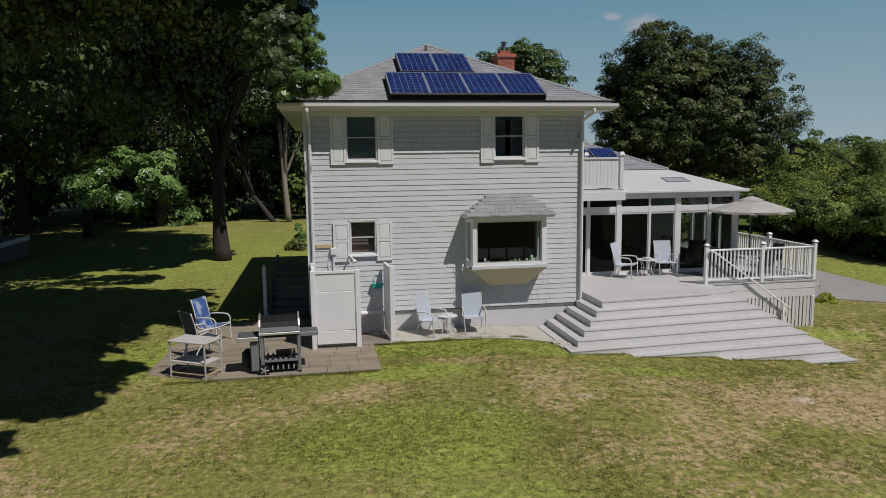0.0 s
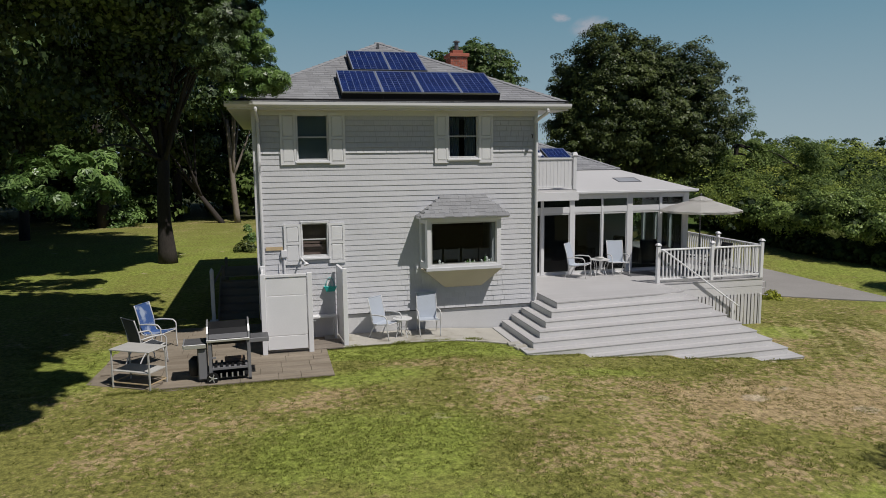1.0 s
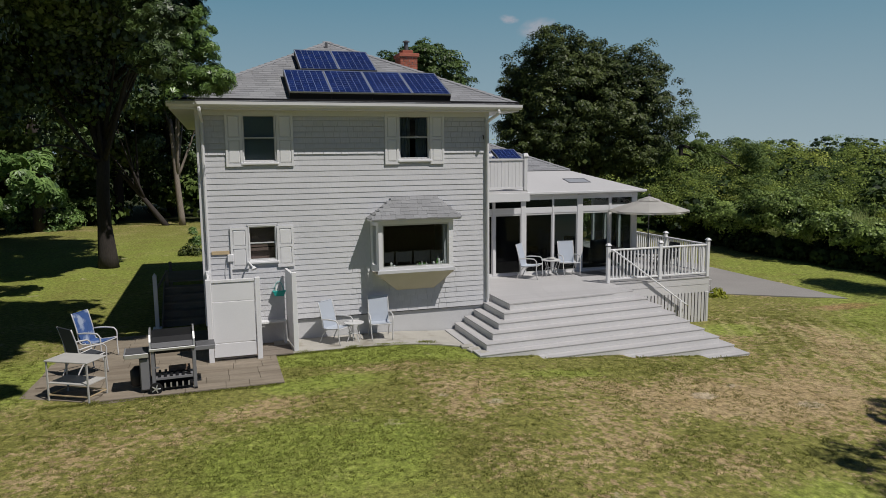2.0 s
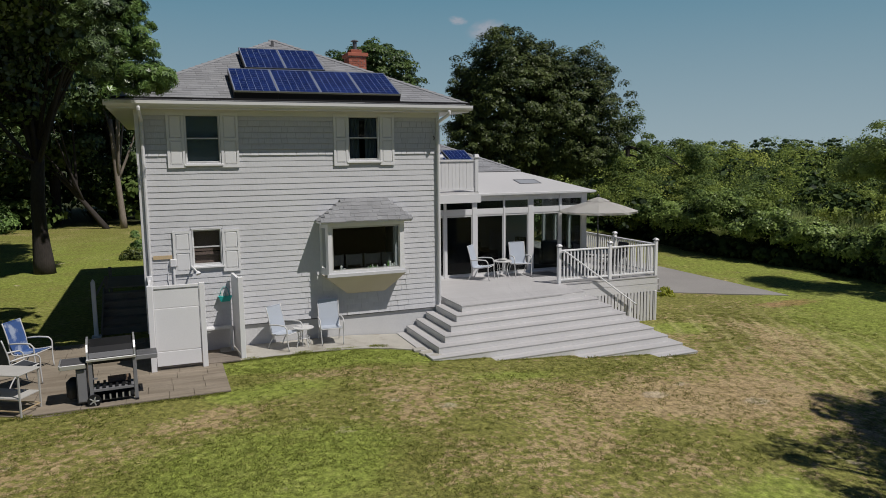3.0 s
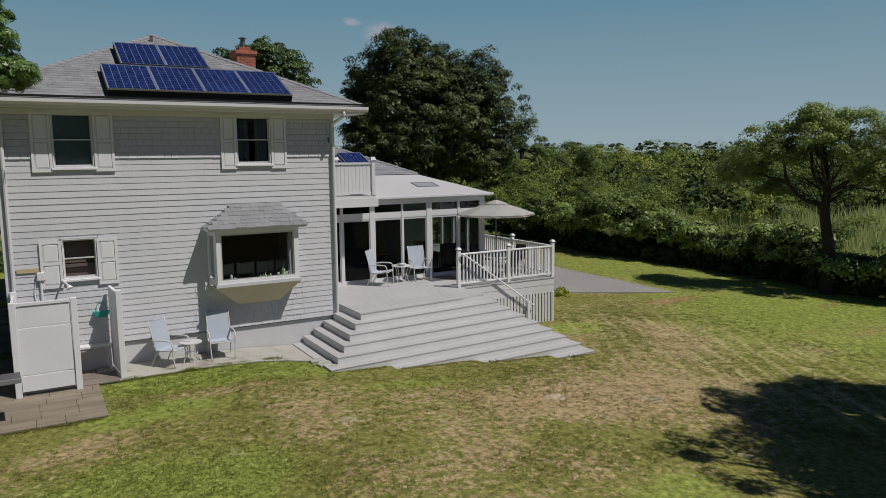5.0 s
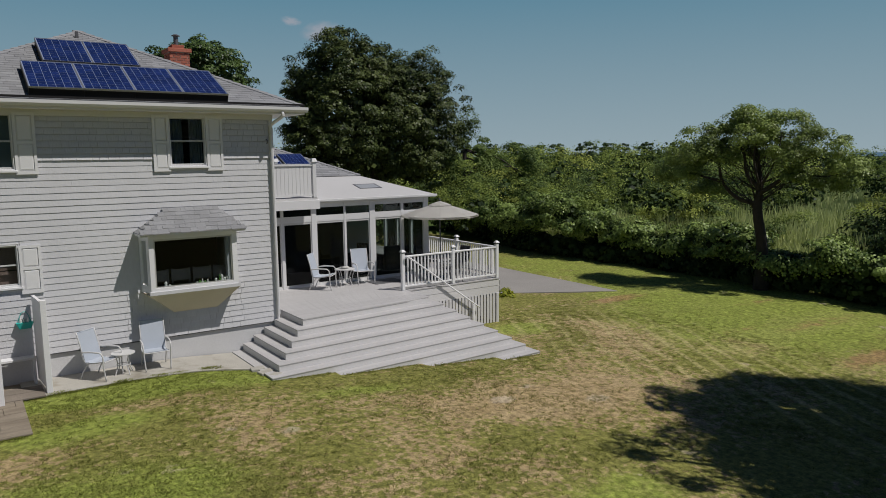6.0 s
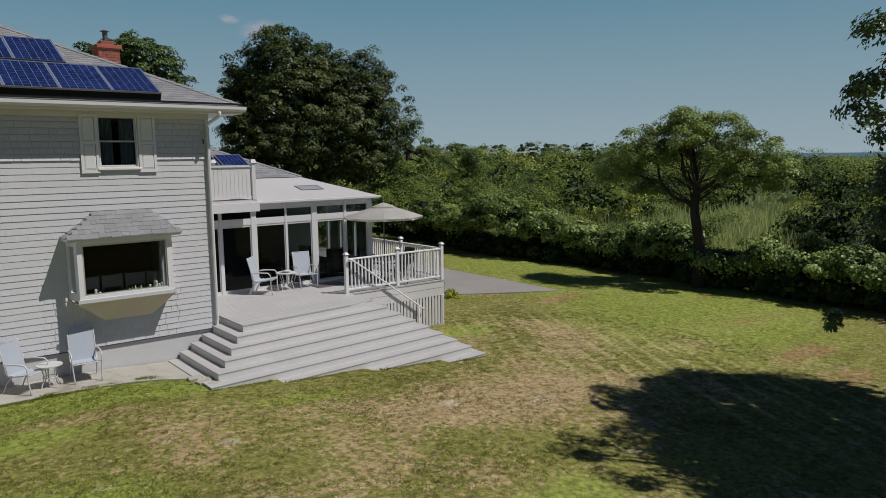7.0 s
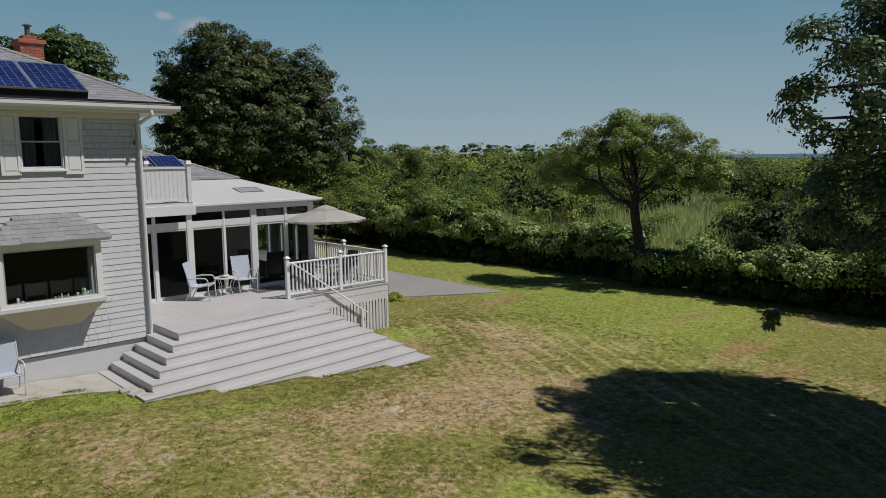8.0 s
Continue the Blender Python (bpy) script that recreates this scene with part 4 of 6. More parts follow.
def rail_run(parent, x0, y0, x1, y1, step=.125):
    a, b = Vector((x0, y0, 0)), Vector((x1, y1, 0))
    L = (b - a).length
    rz = math.degrees(math.atan2(y1 - y0, x1 - x0))
    r = part("top_rail", bevelled(boxes((.05, L - .05, -.04, .04, .94, .985)), .008), RAILW, parent)
    r.matrix_basis = pose(x0, y0, 0, 0, 0, rz)
    r = part("bottom_rail", bevelled(boxes((.05, L - .05, -.025, .025, .085, .135)), .005), RAILW, parent)
    r.matrix_basis = pose(x0, y0, 0, 0, 0, rz)
    k = int((L - .1) / step)
    for i in range(1, k + 1):
        p = a.lerp(b, (.05 + (L - .1) * i / (k + 1)) / L)
        s = part("baluster", bal_me, RAILW, parent)
        s.matrix_basis = pose(p.x, p.y, .138, 0, 0, rz)


PX1, PXM, PX3 = 3.92, 5.66, 7.33
for x, y in ((PX1, RY + .05), (PXM, RY + .05), (PX3, RY + .05), (PX3, 2.6), (PX3, 4.8), (PX3, 6.9)):
    rail_post(railing, x, y)
rail_run(railing, PX1, RY + .05, PXM, RY + .05)
rail_run(railing, PXM, RY + .05, PX3, RY + .05)
for a, b in ((RY + .05, 2.6), (2.6, 4.8), (4.8, 6.9)):
    rail_run(railing, PX3, a, PX3, b)
part("handrail", tube(B(), curve_pts([(PX1 + .03, RY - .03, .93), (4.2, RY - .1, .84), (6.35, RY - .1, -.68), (6.5, RY - .1, -.76)], 5), .024, 8), RAILW, railing, smooth=True)
part("handrail_post", boxes((6.28, 6.34, RY - .13, RY - .07, -1.4, -.68)), RAILW, railing)

# ---- sunroom ----
sunroom = thing("sunroom", (0, 0, 0), "white framed glass sunroom with shallow white roof", "sunroom")
SY, SXR, SYB = 2.73, 6.28, 5.4
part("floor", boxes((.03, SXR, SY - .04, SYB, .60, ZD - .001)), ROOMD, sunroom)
cols = ((1.27, .09), (2.25, .16), (3.26, .06), (4.20, .19), (5.28, .09), (6.18, .18), (.25, .2))
for x, w in cols:
    part("column", bevelled(boxes((x - w / 2, x + w / 2, SY - .05, SY + .06, ZD, 3.2)), .006), TRIM, sunroom)
part("header", boxes((.03, SXR, SY - .035, SY + .045, 2.67, 2.85)), TRIM, sunroom)
part("top_plate", boxes((.03, SXR, SY - .035, SY + .045, 3.08, 3.22)), TRIM, sunroom)
part("soffit", boxes((.03, 6.46, 2.53, SY - .04, 3.235, 3.28)), TRIM, sunroom)
part("threshold", boxes((.03, SXR, SY - .035, SY + .045, ZD, ZD + .05)), TRIM, sunroom)
edges = sorted(cols)
for i, ((xa, wa), (xb, wb)) in enumerate(zip(edges, edges[1:])):
    pane_glass = SCREENED if i < 3 else SUNGLASS
    a, b = xa + wa / 2, xb - wb / 2
    d = part("glass_door", boxes((a, a + .028, SY - .02, SY + .02, ZD + .05, 2.67), (b - .028, b, SY - .02, SY + .02, ZD + .05, 2.67), (a + .028, b - .028, SY - .02, SY + .02, ZD + .05, ZD + .09), (a + .028, b - .028, SY - .02, SY + .02, 2.61, 2.67)), WHITEM, sunroom)
    p = part("pane", boxes((a + .028, b - .028, SY - .004, SY + .002, ZD + .09, 2.61)), pane_glass, d)
    p.visible_shadow = False
    p = part("transom_pane", boxes((a, b, SY - .004, SY + .002, 2.85, 3.08)), pane_glass, sunroom)
    p.visible_shadow = False
for y in (3.6, 4.5, 5.3):
    part("column", boxes((SXR - .16, SXR - .04, y - .06, y + .06, ZD, 3.2)), TRIM, sunroom)
part("header", boxes((SXR - .14, SXR - .06, SY + .06, SYB, 2.67, 2.85)), TRIM, sunroom)
part("top_plate", boxes((SXR - .14, SXR - .06, SY + .06, SYB, 3.08, 3.22)), TRIM, sunroom)
for a, b in ((SY + .06, 3.54), (3.66, 4.44), (4.56, 5.24)):
    p = part("side_pane", boxes((SXR - .11, SXR - .10, a, b, ZD + .05, 2.67)), SUNGLASS, sunroom)
    p.visible_shadow = False
    p = part("side_transom", boxes((SXR - .11, SXR - .10, a, b, 2.85, 3.08)), SUNGLASS, sunroom)
    p.visible_shadow = False
bw = B()
box(bw, .03, 3.6, SYB, SYB + .15, ZD - .1, 3.9)
z = ZD
while z < 3.2:
    prism(bw, [(.03, SYB, z), (3.6, SYB, z), (3.6, SYB - .022, z), (.03, SYB - .022, z)][::-1], [(.03, SYB, z + .118), (3.6, SYB, z + .118), (3.6, SYB - .006, z + .118), (.03, SYB - .006, z + .118)][::-1])
    z += .12
part("back_wall", bw, SIDING, sunroom)
part("ceiling", boxes((.03, SXR, SY - .036, SYB, 3.222, 3.25)), TRIM, sunroom)
# roof: white membrane slab with hipped end, fascia in front
RB = [(.03, 2.53, 3.282), (6.46, 2.53, 3.282), (6.46, 5.2, 3.282), (.03, 5.2, 3.282)]
RT = [(.03, 2.53, 3.322), (6.46, 2.53, 3.322), (5.05, 5.0, 3.90), (.03, 5.0, 3.90)]
part("roof", prism(B(), RB, RT), WHITEROOF, sunroom, "white membrane roof")
part("fascia", bevelled(boxes((.03, 6.50, 2.49, 2.525, 3.262, 3.33)), .006), TRIM, sunroom)
part("side_fascia", boxes((6.465, 6.50, 2.53, 5.2, 3.262, 3.326)), TRIM, sunroom)
sk = thing("skylight", (4.4, 3.7, 3.65), "low grey skylight in the white roof", "skylight")
tilt = math.degrees(math.atan(.578 / 2.47))
sk.matrix_basis = pose(4.62, 3.72, 3.602, tilt)
part("frame", boxes((-.4, .4, -.26, -.22, 0, .012), (-.4, .4, .22, .26, 0, .012), (-.4, -.36, -.22, .22, 0, .012), (.36, .4, -.22, .22, 0, .012)), GRILLST, sk)
part("pane", boxes((-.36, .36, -.22, .22, .003, .009)), SILVERG, sk)

# wing behind, with its own shingle roof
wing = thing("house_wing", (0, 0, 0), "one-storey wing behind the sunroom with a grey shingle roof", "house")
part("wall", boxes((.03, 5.6, 5.56, 5.7, -.4, 3.35), (5.45, 5.6, 5.7, 11.5, -.4, 3.35), (.03, 5.45, 11.35, 11.5, -.4, 3.35)), SIDING, wing)
WSL = .43


def wing_z(y):
    return 3.92 + WSL * (y - 5.0)


bm = B()
rr = [(.02, 5.0, 3.905), (5.06, 5.0, 3.905), (6.3, 5.9, 3.37), (6.3, 12.0, 3.37), (.02, 12.0, 3.37)]
tt = [(.02, 8.2, wing_z(8.2)), (1.9, 8.2, wing_z(8.2))]
v = [bm.verts.new(p) for p in rr + tt]
for f in ((0, 1, 6, 5), (1, 2, 6), (2, 3, 6), (3, 4, 5, 6), (4, 0, 5), (4, 3, 2, 1, 0)):
    bm.faces.new([v[i] for i in f])
wroof = part("roof", bm, ROOFM, wing, "grey asphalt shingle roof")
wt = B()
k = 0
while True:
    y = 4.99 + k * .13
    xr = 5.06 - (y + .13 - 5.0) * (3.16 / 3.2)
    if y > 8.0:
        break
    x = .5 + RNG.uniform(-.3, 0)
    while x < xr:
        b = min(x + .3, xr)
        if b - x > .03:
            shingle_tab(wt, x, b - .006, y, .13, wing_z, .012 + RNG.uniform(0, .006))
        x += .3
    k += 1
part("shingles", wt, ROOFM, wroof, kind="stuff")
wang = math.degrees(math.atan(WSL))
for x in (1.42, 2.40):
    copy_thing(module, pose(x + .3, 5.62, wing_z(5.62) + .06, wang) @ Matrix.Diagonal((.9, .66, 1, 1)))
a_, b_ = Vector((5.06, 5.0, 3.92)), Vector((1.9, 8.2, wing_z(8.2)))
q = (b_ - a_) * (1.1 / 22)
me = mesh_of("hip_cap", prism(B(), [(-.11, 0, 0), (0, 0, 0), (.02, .13, -.02), q + Vector((.02, .13, -.02)), q, q + Vector((-.11, 0, 0))], [(-.11, 0, .03), (0, 0, .045), (.02, .13, .02), q + Vector((.02, .13, .01)), q + Vector((0, 0, .03)), q + Vector((-.11, 0, .02))]), ROOFM)
for i in range(22):
    c = part("hip_cap", me, ROOFM, wroof)
    c.location = a_.lerp(b_, i / 22)

# balcony over the sunroom's corner
balc = thing("balcony", (0, 0, 0), "small white balcony with a boarded railing", "balcony")
part("floor", boxes((.03, 2.06, 1.95, 5.0, 3.36, 3.42)), DECKP, balc)
part("beam", bevelled(boxes((.03, 2.1, 1.90, 1.99, 3.10, 3.355)), .006), TRIM, balc)
part("beam", bevelled(boxes((2.0, 2.1, 1.995, 2.485, 3.10, 3.355)), .006), TRIM, balc)
for x, y in ((1.98, 1.99), (.25, 1.99), (1.98, 4.8)):
    rail_post_at = part("post", bevelled(boxes((x - .055, x + .055, y - .055, y + .055, 3.42, 4.42)), .008), TRIM, balc)
    part("post_cap", prism(B(), [(x - .085, y - .085, 4.421), (x + .085, y - .085, 4.421), (x + .085, y + .085, 4.421), (x - .085, y + .085, 4.421)], [(x - .05, y - .05, 4.52), (x + .05, y - .05, 4.52), (x + .05, y + .05, 4.52), (x - .05, y + .05, 4.52)]), TRIM, rail_post_at)
part("top_rail", boxes((.31, 1.92, 1.95, 2.03, 4.31, 4.36)), TRIM, balc)
part("bottom_rail", boxes((.31, 1.92, 1.965, 2.015, 3.47, 3.52)), TRIM, balc)
part("top_rail", boxes((1.94, 2.02, 2.05, 4.74, 4.31, 4.36)), TRIM, balc)
brd = mesh_of("board", boxes((-.053, .053, -.01, .01, 3.52, 4.31)), TRIM)
x = .37
while x < 1.9:
    b = part("board", brd, TRIM, balc)
    b.location = (x, 1.99, 0)
    x += .113
y = 2.12
while y < 4.7:
    b = part("board", brd, TRIM, balc)
    b.matrix_basis = pose(1.98, y, 0, 0, 0, 90)
    y += .113


# ---- furniture ----
def sling_chair(loc, rz, sling=SLING, label="white sling patio chair with aluminium frame", frame=WHITEM, group="sling patio chairs", scale=1.0):
    """Facing -y; tubular frame, one sling for seat and one for the back."""
    c = thing("patio_chair", loc, label, "chair", rz, group)
    c.matrix_basis = c.matrix_basis @ Matrix.Diagonal((scale, scale, scale, 1))
    seat = B()
    pts = [(-.25, .44), (-.1, .405), (.1, .385), (.25, .40)]
    ring = [(y, z) for y, z in pts] + [(y, z - .012) for y, z in pts[::-1]]
    prism(seat, [(-.25, y, z) for y, z in ring], [(.25, y, z) for y, z in ring])
    part("seat", seat, sling, c)
    back = B()
    pts = [(.24, .40), (.285, .60), (.345, .82), (.405, 1.04)]
    ring = pts + [(y + .012, z - .004) for y, z in pts[::-1]]
    prism(back, [(-.25, y, z) for y, z in ring], [(.25, y, z) for y, z in ring])
    part("backrest", back, sling, c)
    for s in (-1, 1):
        x = s * .265
        part("side_rail", tube(B(), curve_pts([(x, -.27, .44), (x, .0, .39), (x, .25, .40), (x, .32, .72), (x, .415, 1.06)], 4), .014, 8), frame, c, smooth=True)
        part("front_leg", tube(B(), curve_pts([(x, -.30, 0), (x + s * .02, -.27, .3), (x + s * .03, -.27, .55), (x + s * .03, -.20, .64)], 4), .015, 8), frame, c, smooth=True)
        part("arm", tube(B(), curve_pts([(x + s * .03, -.20, .64), (x + s * .03, .05, .645), (x + s * .02, .295, .62)], 4), [.018, .018, .018, .018, .018, .02, .018, .016, .014], 8), frame, c, smooth=True)
        part("back_leg", tube(B(), curve_pts([(x, .12, .40), (x, .28, .2), (x, .38, 0)], 4), .014, 8), frame, c, smooth=True)
    part("top_bar", tube(B(), [(-.265, .412, 1.05), (.265, .412, 1.05)], .012, 8), sling, c)
    part("crossbar", tube(B(), [(-.265, -.28, .42), (.265, -.28, .42)], .012, 8), frame, c)
    return c


def side_table(loc, rz, r=.24, h=.46):
    t = thing("side_table", loc, "small white metal side table with a round top", "table", rz)
    part("top", tube(B(), [(0, 0, h - .02), (0, 0, h)], r, 20), WHITEM, t)
    for k in range(4):
        a = k * math.pi / 2 + .4
        part("leg", tube(B(), curve_pts([(r * .85 * math.cos(a), r * .85 * math.sin(a), 0), (r * .55 * math.cos(a), r * .55 * math.sin(a), h * .5), (r * .8 * math.cos(a), r * .8 * math.sin(a), h - .02)], 4), .011, 6), WHITEM, t)
    part("ring", tube(B(), [(r * .56 * math.cos(a), r * .56 * math.sin(a), h * .45) for a in [2 * math.pi * i / 16 for i in range(17)]], .008, 6), WHITEM, t)
    return t


sling_chair((-4.12, -.62, .03), 40, scale=.93)
side_table((-3.72, -.62, .03), 0)
sling_chair((-3.05, -.56, .03), -4, scale=.94)
sling_chair((2.24, 2.1, ZD), 46, scale=.97)
side_table((2.98, 2.25, ZD), 10, .3, .5)
sling_chair((3.6, 2.25, ZD), -8, scale=.95)
bowl = thing("bowl", (2.98, 2.25, ZD + .5), "pale shallow bowl on the small table", "bowl")
part("body", tube(B(), [(0, 0, 0), (0, 0, .02), (0, 0, .06)], [.05, .1, .14], 14), CERAM, bowl, smooth=True)
sling_chair((-9.44, -.15, .03), 62, DAPPLESL, "sling patio chair on the slab patio, dappled sun and shade in its blue-white colour")
sling_chair((-9.5, -1.35, .03), 128, DARKSL, "dark grey sling patio chair behind the rolling table")
tagged(part("doormat", bevelled(boxes((3.75, 4.75, 1.75, 2.45, ZD + .001, ZD + .014)), .004), DGREY), "dark grey outdoor mat on the deck", "mat")

# dark dining set under the umbrella
UX, UY = 5.95, 1.55
table = thing("dining_table", (UX, UY, ZD), "dark metal outdoor dining table under the umbrella", "table")
part("tabletop", tube(B(), [(0, 0, .69), (0, 0, .715)], .62, 28), DGREY, table)
for k in range(4):
    a = k * math.pi / 2 + .78
    part("leg", tube(B(), [(.5 * math.cos(a), .5 * math.sin(a), 0), (.42 * math.cos(a), .42 * math.sin(a), .69)], .018, 6), DGREY, table)


def dark_chair(x, y, rz):
    c = thing("dining_chair", (x, y, ZD), "dark woven outdoor dining chair on the deck", "chair", rz, "dark chairs round the deck table")
    part("seat", bevelled(boxes((-.23, .23, -.23, .23, .41, .44))), DARKIN, c)
    pts = [(.22, .44), (.26, .66), (.31, .9)]
    ring = pts + [(y_ + .025, z_) for y_, z_ in pts[::-1]]
    part("backrest", prism(B(), [(-.22, a, b) for a, b in ring], [(.22, a, b) for a, b in ring]), DARKIN, c)
    for s in (-1, 1):
        part("arm", tube(B(), curve_pts([(s * .25, -.22, .41), (s * .26, -.2, .62), (s * .26, .1, .64), (s * .24, .28, .7)], 4), .015, 6), DGREY, c)
        part("leg", tube(B(), [(s * .22, -.22, 0), (s * .22, -.22, .42)], .014, 6), DGREY, c)
        part("leg", tube(B(), [(s * .22, .26, 0), (s * .22, .2, .42)], .014, 6), DGREY, c)


for x, y, rz in ((UX - .85, UY - .05, 90), (UX + .85, UY + .2, -80), (UX + .1, UY + .9, 5), (UX - .1, UY - .75, 180)):
    dark_chair(x, y, rz)

umb = thing("patio_umbrella", (UX, UY, ZD), "open beige patio umbrella with vented top", "umbrella")
part("pole", tube(B(), [(0, 0, .04), (0, 0, 2.42)], .02, 10), DGREY, umb)
part("base", tube(B(), [(0, 0, 0), (0, 0, .05), (0, 0, .09)], [.26, .25, .05], 18), DGREY, umb)


def canopy(r0, z0, r1, z1, sag, sides=8, sub=5, rings=6):
    bm = B()
    rows = []
    for j in range(rings + 1):
        t = j / rings
        row = []
        for i in range(sides * sub):
            a = 2 * math.pi * i / (sides * sub) + .2
            f = (i % sub) / sub
            dip = math.sin(f * math.pi)
            r = (r0 + (r1 - r0) * t) * (1 - .055 * dip * t)
            z = z0 + (z1 - z0) * (t ** 1.15) - sag * dip * t * .4
            row.append(bm.verts.new((r * math.cos(a), r * math.sin(a), z)))
        rows.append(row)
    k = sides * sub
    for a, b in zip(rows, rows[1:]):
        for i in range(k):
            bm.faces.new((a[i], b[i], b[(i + 1) % k], a[(i + 1) % k]))
    bmesh.ops.solidify(bm, geom=bm.faces[:], thickness=.004)
    return bm


cn = part("canopy", canopy(.24, 2.28, 1.2, 1.98, .04), CANVAS, umb)
part("valance", canopy(1.19, 1.985, 1.205, 1.92, .01, rings=1), CANVAS, cn)
part("vent", canopy(.02, 2.40, .36, 2.28, .02, rings=3), CANVAS, cn)
part("finial", tube(B(), [(0, 0, 2.40), (0, 0, 2.45), (0, 0, 2.48)], [.02, .035, .01], 8), DGREY, umb)
for k in range(8):
    a = 2 * math.pi * k / 8 + .2
    part("rib", tube(B(), [(.05 * math.cos(a), .05 * math.sin(a), 2.24), (1.16 * math.cos(a), 1.16 * math.sin(a), 1.94)], .008, 5), DGREY, umb)

# furniture inside the sunroom
for i, (x, y, rz) in enumerate(((3.3, 4.2, 90), (4.6, 4.3, -60), (5.3, 3.7, 180))):
    c = thing("armchair", (x, y, ZD), "dark wicker armchair inside the sunroom", "chair", rz, "wicker armchairs in the sunroom")
    part("seat", bevelled(boxes((-.3, .3, -.3, .3, .12, .42)), .02), DARKIN, c)
    part("backrest", bevelled(boxes((-.34, .34, .3, .42, .1, .9)), .03), DARKIN, c)
    for s in (-1, 1):
        part("arm", bevelled(boxes((s * .34 - .05, s * .34 + .05, -.3, .3, .1, .62)), .02), DARKIN, c)
lt = thing("coffee_table", (4.1, 3.6, ZD), "low dark table inside the sunroom", "table")
part("top", bevelled(boxes((-.4, .4, -.25, .25, .38, .42))), DGREY, lt)
for sx in (-.36, .36):
    for sy in (-.21, .21):
        part("leg", boxes((sx - .02, sx + .02, sy - .02, sy + .02, 0, .38)), DGREY, lt)

# ---- outdoor shower ----
shower = thing("outdoor_shower", (0, 0, .03), "white wooden outdoor shower enclosure against the wall", "shower")
for x, y in ((-7.02, -1.4), (-5.99, -1.4), (-5.16, -1.06), (-7.02, -.1)):
    part("post", bevelled(boxes((x - .055, x + .055, y - .055, y + .055, 0, 1.84)), .006), FRONTW, shower)
for z0, z1 in ((.10, .41), (.426, 1.335), (1.351, 1.76)):
    part("door_board", bevelled(boxes((-6.955, -6.055, -1.42, -1.385, z0, z1)), .006), FRONTW, shower)
ring = [(-5.21, -1.0), (-5.15, -1.0), (-5.21, -.12), (-5.27, -.12)]
part("side_panel", prism(B(), [(x, y, .08) for x, y in ring], [(x, y, 1.80) for x, y in ring]), FRONTW, shower)
part("side_panel", boxes((-7.05, -7.0, -1.34, -.16, .08, 1.76)), FRONTW, shower)
part("top_rail", boxes((-6.955, -6.055, -1.44, -1.36, 1.77, 1.82)), FRONTW, shower)
part("bench", boxes((-5.95, -5.3, -.32, -.06, .52, .56), (-5.95, -5.9, -.3, -.1, 0, .52), (-5.35, -5.3, -.3, -.1, 0, .52)), FRONTW, shower)
part("floor_board", boxes((-6.9, -5.25, -1.3, -.9, .0, .025), (-6.9, -5.25, -.88, -.5, .0, .025)), DARKWOOD, shower)
part("shower_arm", tube(B(), curve_pts([(-6.1, -.02, 1.98), (-6.1, -.25, 2.0), (-6.02, -.5, 1.93)], 4), .02, 8), FRONTW, shower)
part("shower_head", tube(B(), [(-6.02, -.5, 1.94), (-6.0, -.53, 1.88)], [.03, .07], 10), FRONTW, shower)
bk = thing("shower_caddy", (-5.42, -.06, 1.18), "turquoise plastic basket hanging on the wall", "basket")
part("basket", prism(B(), [(-.13, -.1, 0), (.13, -.1, 0), (.13, .03, 0), (-.13, .03, 0)], [(-.2, -.13, .16), (.2, -.13, .16), (.2, .035, .16), (-.2, .035, .16)]), TEAL, bk)
part("handle", tube(B(), curve_pts([(-.15, 0, .15), (-.08, .02, .36), (.0, .02, .42), (.08, .02, .36), (.15, 0, .15)], 4), .008, 6), TEAL, bk)
for x, h in ((-.09, .3), (-.02, .24), (.07, .27)):
    part("bottle", tube(B(), [(x, -.04, .02), (x, -.04, h * .7), (x, -.04, h)], [.028, .028, .012], 8), CERAM, bk)
bk.matrix_basis = pose(-5.42, -.05, 1.16) @ Matrix.Diagonal((.78, .8, .8, 1))
mb = thing("wall_box", (-6.5, 0, 0), "white conduit and utility box on the wall", "utility box")
part("conduit", tube(B(), [(.0, -.045, 1.5), (.0, -.045, 2.1)], .025, 8), FRONTW, mb)
part("box", bevelled(boxes((-.07, .07, -.10, -.015, 2.05, 2.22)), .01), FRONTW, mb)
part("cable", tube(B(), curve_pts([(-.1, -.03, 1.5), (-.13, -.035, 1.8), (-.07, -.04, 2.1)], 4), .01, 6), FRONTW, mb)
rawb = thing("bare_shingle_patch", (-6.72, -.03, 2.27), "strip of unpainted yellowish wood on the siding", "board")
part("board", boxes((-.2, .2, -.012, .002, -.045, .04)), RAWWOOD, rawb)

# ---- grill, rolling table ----
PALEM = mat("pale_table_metal", (0.47, 0.46, 0.435), 0.5, 0.08, 4, 60, 0.05)
MGREY = mat("grey_enamel", (0.19, 0.19, 0.20), 0.45, 0.08, 5, 60, 0.06)
grill = thing("gas_grill", (-7.72, -2.85, .01), "dark grey gas grill with black lid and two side shelves", "grill", 3)
lid = part("lid", prism(B(), [(-.375, -.28, .90), (.375, -.28, .90), (.375, .28, .90), (-.375, .28, .90)], [(-.365, -.20, 1.09), (.365, -.20, 1.09), (.365, .24, 1.14), (-.365, .24, 1.14)]), BLACK, grill, "black enamelled lid")
part("lid_front", prism(B(), [(-.37, -.325, .905), (.37, -.325, .905), (.37, -.283, .905), (-.37, -.283, .905)], [(-.37, -.305, 0.99), (.37, -.305, 0.99), (.37, -.262, 0.99), (-.37, -.262, 0.99)]), MGREY, lid, "grey lid front")
